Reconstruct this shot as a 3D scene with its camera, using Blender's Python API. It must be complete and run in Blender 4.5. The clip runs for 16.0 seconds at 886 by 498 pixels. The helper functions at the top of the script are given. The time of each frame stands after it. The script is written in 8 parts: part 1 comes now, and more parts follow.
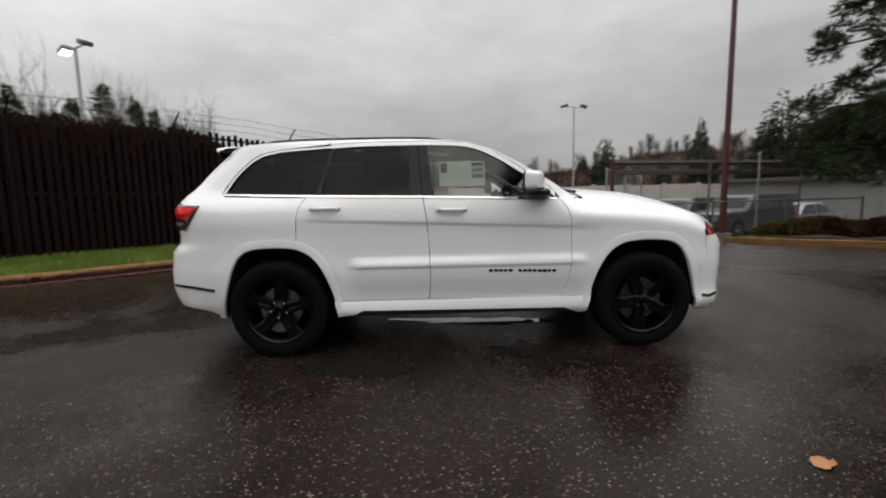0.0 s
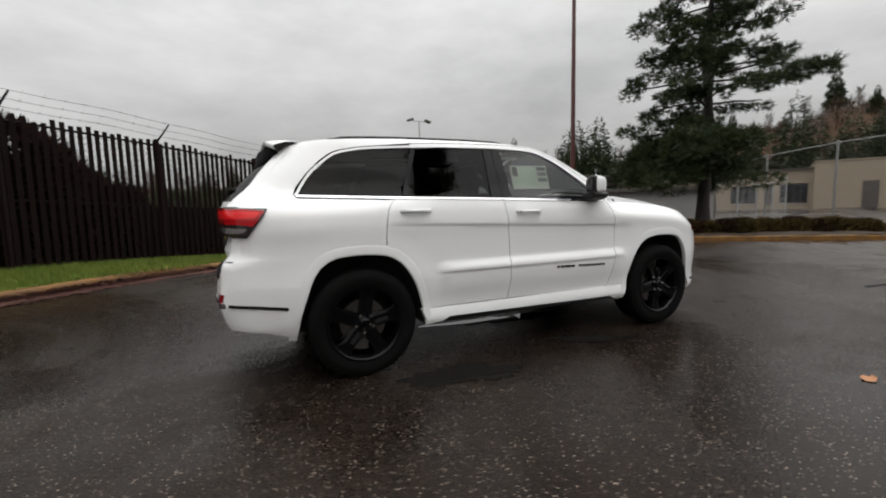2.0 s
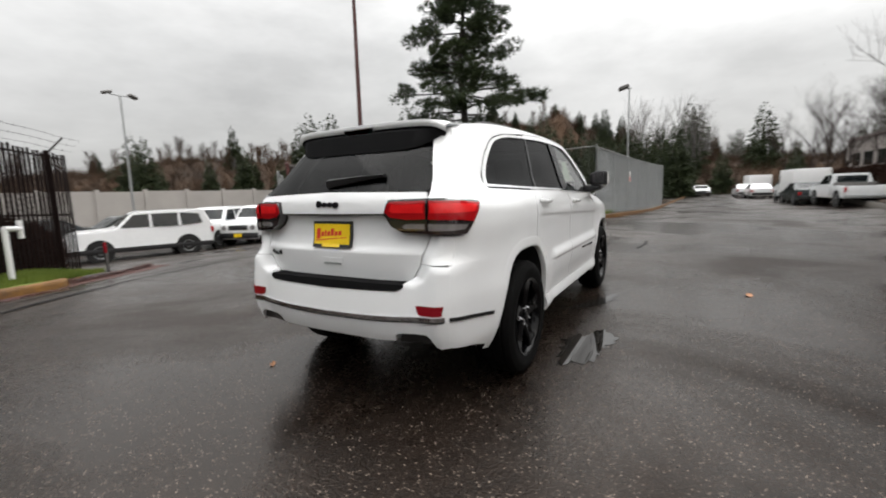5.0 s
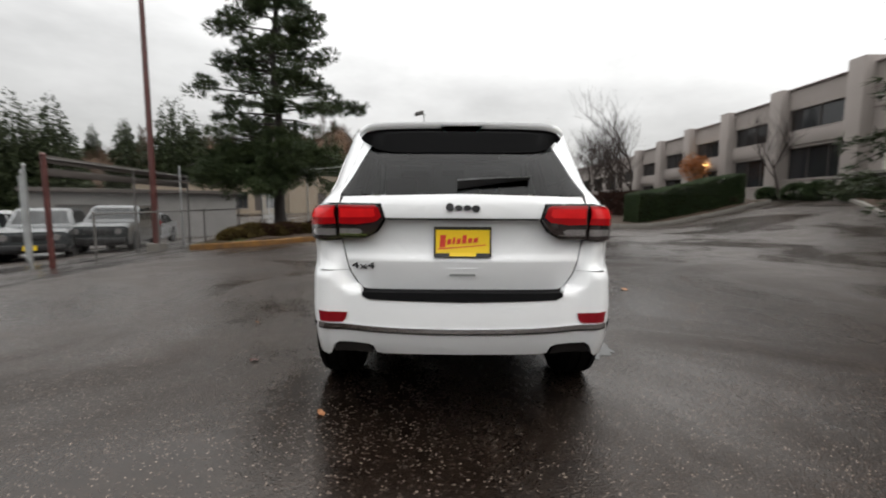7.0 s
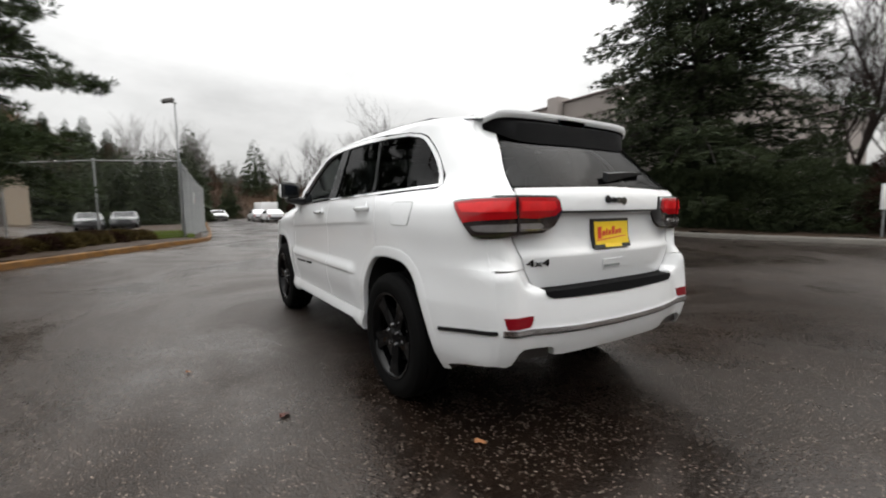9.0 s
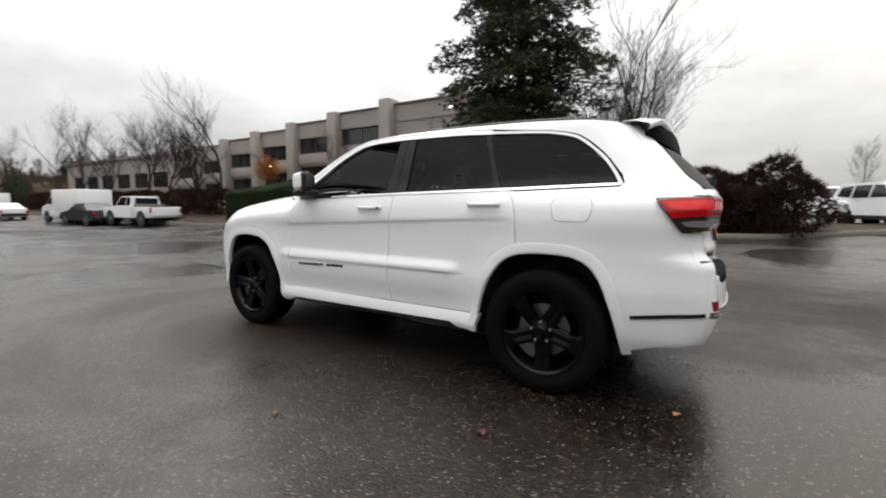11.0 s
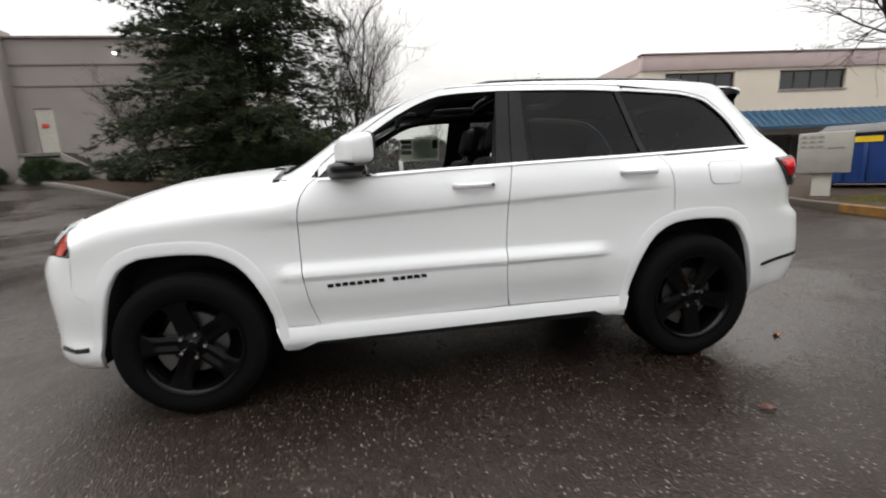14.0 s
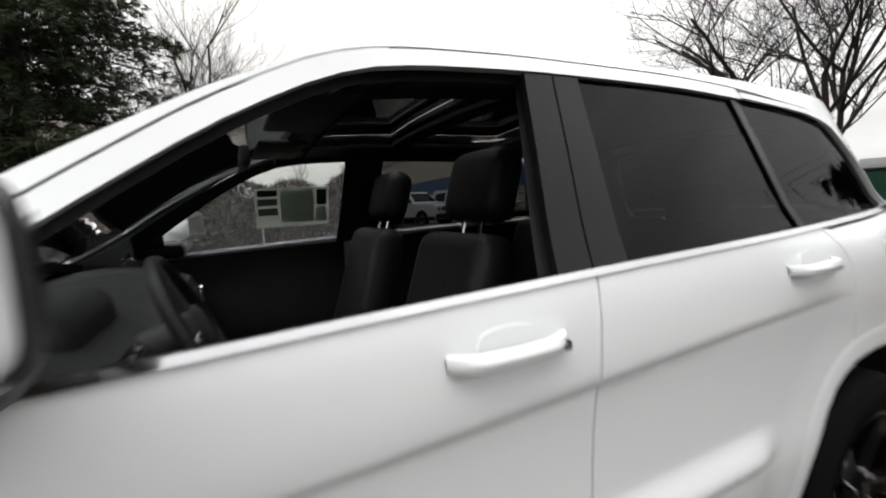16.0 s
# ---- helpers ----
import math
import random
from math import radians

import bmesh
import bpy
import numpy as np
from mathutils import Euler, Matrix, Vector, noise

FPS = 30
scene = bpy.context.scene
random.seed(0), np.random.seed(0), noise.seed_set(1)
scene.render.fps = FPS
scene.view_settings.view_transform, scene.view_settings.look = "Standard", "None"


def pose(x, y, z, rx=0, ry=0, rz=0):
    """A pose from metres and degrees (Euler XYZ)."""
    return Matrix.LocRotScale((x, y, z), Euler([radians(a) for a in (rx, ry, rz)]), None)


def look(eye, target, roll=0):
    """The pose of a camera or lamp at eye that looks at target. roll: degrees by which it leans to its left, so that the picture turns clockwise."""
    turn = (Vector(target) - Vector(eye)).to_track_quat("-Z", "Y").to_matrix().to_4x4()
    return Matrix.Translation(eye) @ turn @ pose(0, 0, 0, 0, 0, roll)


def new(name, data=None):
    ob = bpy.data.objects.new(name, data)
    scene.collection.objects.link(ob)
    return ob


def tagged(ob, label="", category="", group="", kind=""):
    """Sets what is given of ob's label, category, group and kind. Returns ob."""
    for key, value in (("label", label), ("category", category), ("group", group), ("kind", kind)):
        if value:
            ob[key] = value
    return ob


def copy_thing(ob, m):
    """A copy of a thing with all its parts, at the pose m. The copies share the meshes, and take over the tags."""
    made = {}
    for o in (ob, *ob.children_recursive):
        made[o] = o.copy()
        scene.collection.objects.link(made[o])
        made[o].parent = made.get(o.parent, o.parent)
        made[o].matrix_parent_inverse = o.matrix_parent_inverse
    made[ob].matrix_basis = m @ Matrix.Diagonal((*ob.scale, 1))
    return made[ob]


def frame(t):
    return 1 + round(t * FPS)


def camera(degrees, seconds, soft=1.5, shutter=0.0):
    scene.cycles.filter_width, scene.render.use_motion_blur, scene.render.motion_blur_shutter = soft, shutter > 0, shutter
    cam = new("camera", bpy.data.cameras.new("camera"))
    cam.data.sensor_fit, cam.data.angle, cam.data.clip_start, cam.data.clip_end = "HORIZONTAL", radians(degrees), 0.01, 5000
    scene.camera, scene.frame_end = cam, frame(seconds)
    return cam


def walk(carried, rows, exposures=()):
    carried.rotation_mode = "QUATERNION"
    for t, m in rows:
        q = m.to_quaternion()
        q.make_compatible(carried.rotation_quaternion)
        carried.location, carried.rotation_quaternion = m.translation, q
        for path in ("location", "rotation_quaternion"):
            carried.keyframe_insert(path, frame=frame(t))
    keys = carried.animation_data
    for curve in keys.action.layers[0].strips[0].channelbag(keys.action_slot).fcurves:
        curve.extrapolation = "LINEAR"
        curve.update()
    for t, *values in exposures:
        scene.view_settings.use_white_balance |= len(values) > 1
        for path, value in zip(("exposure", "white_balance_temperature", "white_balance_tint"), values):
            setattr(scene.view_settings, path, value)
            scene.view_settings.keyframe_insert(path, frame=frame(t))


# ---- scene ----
cam = camera(91.8, 16.0, soft=1.9, shutter=0.5)
PATH = [
    (0, (-0.242, -4.268, 1.237), (-0.189, -2.283, 0.999), -1.2),
    (0.5, (-0.749, -4.244, 1.241), (-0.46, -2.277, 1.026), -1.2),
    (1, (-1.224, -4.135, 1.226), (-0.774, -2.198, 1.01), -3.1),
    (1.5, (-1.679, -4.035, 1.234), (-1.016, -2.158, 1.043), -1.8),
    (2, (-2.14, -3.872, 1.215), (-1.339, -2.051, 1.007), -1.3),
    (2.5, (-2.588, -3.643, 1.217), (-1.609, -1.911, 1.011), -0.9),
    (3, (-3.044, -3.393, 1.219), (-1.912, -1.757, 1.01), -1.7),
    (3.2, (-3.199, -3.265, 1.205), (-2.022, -1.661, 1.003), -2.5),
    (5.3, (-4.376, -1.592, 1.263), (-2.585, -0.739, 1.014), -1.4),
    (5.5, (-4.44, -1.398, 1.255), (-2.608, -0.629, 1.024), -1.4),
    (6, (-4.563, -0.897, 1.25), (-2.646, -0.358, 1.062), -1.5),
    (6.5, (-4.634, -0.389, 1.243), (-2.661, -0.113, 1.069), -1.2),
    (7, (-4.598, 0.099, 1.226), (-2.609, 0.103, 1.015), 0.3),
    (7.5, (-4.551, 0.631, 1.218), (-2.586, 0.344, 0.979), -0.0),
    (8, (-4.378, 1.114, 1.186), (-2.471, 0.562, 0.946), -1.2),
    (8.5, (-4.138, 1.604, 1.185), (-2.329, 0.781, 0.963), -0.0),
    (9, (-3.841, 2.045, 1.173), (-2.158, 0.982, 0.98), -0.6),
    (9.5, (-3.516, 2.449, 1.163), (-1.99, 1.168, 0.993), 0.2),
    (9.7, (-3.384, 2.621, 1.156), (-1.928, 1.262, 0.968), 0.1),
    (11.8, (-1.53, 3.77, 1.195), (-0.82, 1.911, 0.996), -0.4),
    (12, (-1.328, 3.824, 1.205), (-0.737, 1.925, 0.996), -0.7),
    (12.5, (-0.838, 3.848, 1.181), (-0.551, 1.881, 0.957), 0.1),
    (13, (-0.324, 3.768, 1.194), (-0.293, 1.787, 0.918), -0.7),
    (13.5, (0.134, 3.582, 1.203), (-0.021, 1.617, 0.86), -2.3),
    (14, (0.454, 3.232, 1.233), (0.159, 1.288, 0.87), -2.7),
    (14.5, (0.633, 2.803, 1.27), (0.121, 0.903, 0.912), -2.4),
    (14.9, (0.597, 2.375, 1.278), (-0.035, 0.525, 0.857), -2.2),
    (15, (0.583, 2.286, 1.285), (-0.066, 0.436, 0.892), -2.4),
    (15.5, (0.485, 1.888, 1.338), (-0.352, 0.096, 1.040), -2.8),
    (16, (0.314, 1.513, 1.390), (-0.562, -0.274, 1.185), -3.3),
]
EXPOSURES = [(0, -0.16), (1.5, -0.06), (3, 0.20), (5.5, 0.38), (7, 0.42), (9.5, 0.44), (12, 0.44), (14, 0.54), (16, 0.50)]
walk(cam, [(t, look(eye, target, roll)) for t, eye, target, roll in PATH], EXPOSURES)

# ---------------------------------------------------------------- light
world = bpy.data.worlds.new("overcast_sky")
scene.world = world
world.use_nodes = True
wn, wl = world.node_tree.nodes, world.node_tree.links
wbg = wn["Background"]
sky = wn.new("ShaderNodeTexSky")
sky.sky_type, sky.sun_disc = "NISHITA", False
sky.sun_elevation, sky.sun_rotation, sky.dust_density, sky.air_density = radians(38), radians(200), 6.0, 1.0
geo = wn.new("ShaderNodeTexCoord")
stretch = wn.new("ShaderNodeMapping")
stretch.inputs["Scale"].default_value = (1.0, 1.0, 2.6)
cl = wn.new("ShaderNodeTexNoise")
cl.inputs["Scale"].default_value, cl.inputs["Detail"].default_value, cl.inputs["Roughness"].default_value = 2.4, 7.0, 0.58
ramp = wn.new("ShaderNodeValToRGB")
ramp.color_ramp.elements[0].position, ramp.color_ramp.elements[0].color = 0.30, (5.7, 5.68, 5.60, 1)
ramp.color_ramp.elements[1].position, ramp.color_ramp.elements[1].color = 0.70, (8.7, 8.67, 8.56, 1)
mixs = wn.new("ShaderNodeMix")
mixs.data_type = "RGBA"
mixs.inputs[0].default_value = 0.93
wl.new(geo.outputs["Generated"], stretch.inputs["Vector"])
wl.new(stretch.outputs["Vector"], cl.inputs["Vector"])
wl.new(cl.outputs["Fac"], ramp.inputs["Fac"])
wl.new(sky.outputs["Color"], mixs.inputs[6])
wl.new(ramp.outputs["Color"], mixs.inputs[7])
# brighter overhead than at the horizon, and towards the veiled sun
def wmath(op, a, b):
    q = wn.new("ShaderNodeMath")
    q.operation = op
    for k, v in enumerate((a, b)):
        if isinstance(v, (int, float)):
            q.inputs[k].default_value = v
        else:
            wl.new(v, q.inputs[k])
    return q.outputs[0]


glow = wn.new("ShaderNodeVectorMath")
glow.operation = "DOT_PRODUCT"
glow.inputs[1].default_value = (0.723, -0.301, 0.622)
axes = wn.new("ShaderNodeSeparateXYZ")
wl.new(geo.outputs["Generated"], glow.inputs[0])
wl.new(geo.outputs["Generated"], axes.inputs[0])
up_ = wmath("MAXIMUM", axes.outputs["Z"], 0.0)
height = wmath("ADD", wmath("MULTIPLY", up_, wmath("ADD", wmath("MULTIPLY", up_, 0.45), 0.75)), 0.42)
lobe = wmath("POWER", wmath("MAXIMUM", glow.outputs["Value"], 0.0), 2.0)
behind = wmath("MULTIPLY", wmath("MAXIMUM", wmath("MULTIPLY", axes.outputs["X"], -1.0), 0.0), 0.42)
gain = wmath("MULTIPLY", height, wmath("ADD", wmath("ADD", wmath("MULTIPLY", wmath("MULTIPLY", lobe, up_), 1.1), 0.90), behind))
toward = wn.new("ShaderNodeVectorMath")
toward.operation = "SCALE"
wl.new(mixs.outputs[2], toward.inputs[0])
wl.new(gain, toward.inputs["Scale"])
wl.new(toward.outputs[0], wbg.inputs["Color"])
wbg.inputs["Strength"].default_value = 0.15

sun = new("sun", bpy.data.lights.new("sun", "SUN"))
sun.data.energy, sun.data.angle, sun.data.color = 1.1, radians(90), (1.0, 0.98, 0.95)
sun.matrix_world = look((3.6, -1.5, 15.0), (0, 0, 0))

# ---------------------------------------------------------------- materials


def mat(name, color, rough=0.6, metal=0.0, var=0.15, scale=6.0, fine=60.0, bump=0.0, coat=0.0, color2=None, spec=0.5, emit=0.0, island=0.0, bscale=None):
    """A surface with blotches at one scale and grain at another, rough in step with them."""
    m = bpy.data.materials.new(name)
    m.use_nodes = True
    n, l = m.node_tree.nodes, m.node_tree.links
    b = n["Principled BSDF"]
    b.inputs["Roughness"].default_value, b.inputs["Metallic"].default_value = rough, metal
    b.inputs["Specular IOR Level"].default_value, b.inputs["Coat Weight"].default_value = spec, coat
    b.inputs["Coat Roughness"].default_value = 0.06
    g = n.new("ShaderNodeNewGeometry")
    a = n.new("ShaderNodeTexNoise")
    a.inputs["Scale"].default_value, a.inputs["Detail"].default_value = scale, 5.0
    f = n.new("ShaderNodeTexNoise")
    f.inputs["Scale"].default_value, f.inputs["Detail"].default_value = fine, 3.0
    l.new(g.outputs["Position"], a.inputs["Vector"])
    l.new(g.outputs["Position"], f.inputs["Vector"])
    add = n.new("ShaderNodeMath")
    add.operation = "MULTIPLY_ADD"
    add.inputs[1].default_value = 0.4
    l.new(f.outputs["Fac"], add.inputs[0])
    l.new(a.outputs["Fac"], add.inputs[2])
    last = add.outputs[0]
    if island:
        o = n.new("ShaderNodeObjectInfo")
        s = n.new("ShaderNodeMath")
        s.operation, s.inputs[1].default_value = "MULTIPLY_ADD", island
        l.new(o.outputs["Random"], s.inputs[0])
        l.new(last, s.inputs[2])
        last = s.outputs[0]
    r = n.new("ShaderNodeMapRange")
    r.inputs["From Min"].default_value, r.inputs["From Max"].default_value = 0.35, 1.05 + island
    l.new(last, r.inputs["Value"])
    mx = n.new("ShaderNodeMix")
    mx.data_type = "RGBA"
    c2 = color2 or [c * (1 + var) for c in color]
    c1 = color if color2 else [c * (1 - var) for c in color]
    mx.inputs[6].default_value, mx.inputs[7].default_value = (*c1, 1), (*c2, 1)
    l.new(r.outputs["Result"], mx.inputs[0])
    l.new(mx.outputs[2], b.inputs["Base Color"])
    rr = n.new("ShaderNodeMapRange")
    rr.inputs["From Min"].default_value, rr.inputs["From Max"].default_value = 0.3, 0.8
    rr.inputs["To Min"].default_value, rr.inputs["To Max"].default_value = max(0.02, rough * 0.85), min(1, rough * 1.15)
    l.new(a.outputs["Fac"], rr.inputs["Value"])
    l.new(rr.outputs["Result"], b.inputs["Roughness"])
    if bump:
        bp = n.new("ShaderNodeBump")
        bp.inputs["Strength"].default_value, bp.inputs["Distance"].default_value = bump, 0.01
        if bscale:
            q = n.new("ShaderNodeTexNoise")
            q.inputs["Scale"].default_value, q.inputs["Detail"].default_value = bscale, 4.0
            l.new(g.outputs["Position"], q.inputs["Vector"])
            l.new(q.outputs["Fac"], bp.inputs["Height"])
        else:
            l.new(f.outputs["Fac"], bp.inputs["Height"])
        l.new(bp.outputs["Normal"], b.inputs["Normal"])
    if emit:
        b.inputs["Emission Color"].default_value, b.inputs["Emission Strength"].default_value = (*color, 1), emit
    return m


def glass_mat(name, tint, gloss=1.0, rough=0.0, haze=0.0):
    m = bpy.data.materials.new(name)
    m.use_nodes = True
    n, l = m.node_tree.nodes, m.node_tree.links
    n.remove(n["Principled BSDF"])
    t, g, f, x = (n.new("ShaderNodeBsdf" + k) if k in ("Transparent", "Glossy") else n.new("ShaderNode" + k) for k in ("Transparent", "Glossy", "Fresnel", "MixShader"))
    t.inputs["Color"].default_value = (*tint, 1)
    g.inputs["Color"].default_value = (gloss, gloss, gloss, 1)
    g.inputs["Roughness"].default_value = rough
    f.inputs["IOR"].default_value = 1.5
    l.new(f.outputs[0], x.inputs[0])
    through_ = t.outputs[0]
    if haze:
        # rain drops scatter a little of the daylight
        drops, w, y = n.new("ShaderNodeTexNoise"), n.new("ShaderNodeBsdfTranslucent"), n.new("ShaderNodeMixShader")
        q, geo_ = n.new("ShaderNodeMapRange"), n.new("ShaderNodeNewGeometry")
        drops.inputs["Scale"].default_value, drops.inputs["Detail"].default_value = 90.0, 4.0
        q.inputs["From Min"].default_value, q.inputs["From Max"].default_value, q.inputs["To Max"].default_value = 0.35, 0.7, haze * 2
        l.new(geo_.outputs["Position"], drops.inputs["Vector"])
        l.new(drops.outputs["Fac"], q.inputs["Value"])
        l.new(q.outputs["Result"], y.inputs[0])
        l.new(t.outputs[0], y.inputs[1])
        l.new(w.outputs[0], y.inputs[2])
        through_ = y.outputs[0]
    l.new(through_, x.inputs[1])
    l.new(g.outputs[0], x.inputs[2])
    l.new(x.outputs[0], n["Material Output"].inputs["Surface"])
    return m


def asphalt_mat():
    m = bpy.data.materials.new("wet_asphalt")
    m.use_nodes = True
    n, l = m.node_tree.nodes, m.node_tree.links
    b = n["Principled BSDF"]
    g = n.new("ShaderNodeNewGeometry")

    def tex(kind, scale, **kw):
        t = n.new("ShaderNodeTex" + kind)
        t.inputs["Scale"].default_value = scale
        for k, v in kw.items():
            t.inputs[k].default_value = v
        l.new(g.outputs["Position"], t.inputs["Vector"])
        return t

    def span(src, a, b_, c, d):
        r = n.new("ShaderNodeMapRange")
        for k, v in zip(("From Min", "From Max", "To Min", "To Max"), (a, b_, c, d)):
            r.inputs[k].default_value = v
        l.new(src, r.inputs["Value"])
        return r.outputs["Result"]

    def math_(op, a, b_):
        r = n.new("ShaderNodeMath")
        r.operation = op
        for i, v in enumerate((a, b_)):
            if isinstance(v, (int, float)):
                r.inputs[i].default_value = v
            else:
                l.new(v, r.inputs[i])
        return r.outputs[0]

    wet = tex("Noise", 0.28, Detail=5.0, Roughness=0.6, Distortion=0.6)
    patch = tex("Noise", 1.4, Detail=4.0)
    mottle = tex("Noise", 9.0, Detail=4.0)
    grain = tex("Noise", 160.0, Detail=3.0)
    stone = tex("Voronoi", 85.0)
    pick = n.new("ShaderNodeSeparateColor")
    l.new(stone.outputs["Color"], pick.inputs["Color"])
    core = span(stone.outputs["Distance"], 0.25, 0.6, 1, 0)
    bright = math_("MULTIPLY", span(pick.outputs[0], 0.88, 1.0, 0, 1), core)
    pebble = tex("Voronoi", 52.0)
    chosen = n.new("ShaderNodeSeparateColor")
    l.new(pebble.outputs["Color"], chosen.inputs["Color"])
    pale = math_("MULTIPLY", span(chosen.outputs[0], 0.93, 1.0, 0.25, 1.0), span(math_("ADD", pebble.outputs["Distance"], math_("MULTIPLY", grain.outputs["Fac"], 0.45)), 0.34, 0.50, 1, 0))
    pale = math_("MULTIPLY", pale, span(chosen.outputs[0], 0.93, 0.935, 0, 1))
    bright = math_("MAXIMUM", bright, pale)
    # each stone of the aggregate has its own shade of brown
    base = n.new("ShaderNodeMix")
    base.data_type = "RGBA"
    base.inputs[6].default_value, base.inputs[7].default_value = (0.0026, 0.0017, 0.0013, 1), (0.0210, 0.0136, 0.0098, 1)
    shade = math_("ADD", math_("MULTIPLY", math_("MULTIPLY", pick.outputs[1], core), 0.55), math_("MULTIPLY", math_("ADD", patch.outputs["Fac"], mottle.outputs["Fac"]), 0.45))
    l.new(span(shade, 0.30, 1.0, 0, 1), base.inputs[0])
    tone = n.new("ShaderNodeMix")
    tone.data_type = "RGBA"
    tone.inputs[7].default_value = (0.215, 0.172, 0.142, 1)
    l.new(bright, tone.inputs[0])
    l.new(base.outputs[2], tone.inputs[6])
    l.new(tone.outputs[2], b.inputs["Base Color"])
    film = span(wet.outputs["Fac"], 0.40, 0.58, 0, 1)
    ruff = math_("ADD", span(film, 0, 1, 0.36, 0.08), math_("MULTIPLY", pick.outputs[2], 0.16))
    l.new(math_("ADD", ruff, math_("MULTIPLY", mottle.outputs["Fac"], 0.08)), b.inputs["Roughness"])
    bp = n.new("ShaderNodeBump")
    bp.inputs["Distance"].default_value = 0.004
    l.new(span(film, 0, 1, 0.80, 0.18), bp.inputs["Strength"])
    l.new(math_("SUBTRACT", math_("MULTIPLY", pick.outputs[1], 0.5), stone.outputs["Distance"]), bp.inputs["Height"])
    l.new(bp.outputs["Normal"], b.inputs["Normal"])
    # sky sheen painted by place: specular cut near -y, raised farther and north-east
    place = n.new("ShaderNodeVectorMath")
    place.operation = "DOT_PRODUCT"
    place.inputs[1].default_value = (0.0, -1.0, 0.0)
    l.new(g.outputs["Position"], place.inputs[0])
    north_east = n.new("ShaderNodeVectorMath")
    north_east.operation = "DOT_PRODUCT"
    north_east.inputs[1].default_value = (0.5, 0.86, 0.0)
    l.new(g.outputs["Position"], north_east.inputs[0])
    sheen_gain = span(math_("ADD", place.outputs["Value"], math_("MULTIPLY", patch.outputs["Fac"], 1.2)), 1.6, 3.4, 1.0, 0.34)
    sheen_gain = math_("MULTIPLY", sheen_gain, span(math_("ADD", north_east.outputs["Value"], math_("MULTIPLY", patch.outputs["Fac"], 1.2)), 0.6, 4.2, 1.0, 1.6))
    sheen_gain = math_("MAXIMUM", sheen_gain, span(place.outputs["Value"], 3.6, 7.0, 0.0, 1.7))
    l.new(math_("MULTIPLY", span(film, 0, 1, 0.24, 0.46), sheen_gain), b.inputs["Specular IOR Level"])
    b.inputs["Specular Tint"].default_value = (1.0, 0.88, 0.79, 1)
    return m


def paper_mat(name, color):
    """Thin printed paper that lets some daylight through."""
    m = mat(name, color, 0.8, var=0.04)
    n, l = m.node_tree.nodes, m.node_tree.links
    t, x = n.new("ShaderNodeBsdfTranslucent"), n.new("ShaderNodeMixShader")
    t.inputs["Color"].default_value = (*color, 1)
    x.inputs[0].default_value = 0.25
    l.new(n["Principled BSDF"].outputs[0], x.inputs[1])
    l.new(t.outputs[0], x.inputs[2])
    l.new(x.outputs[0], n["Material Output"].inputs["Surface"])
    return m


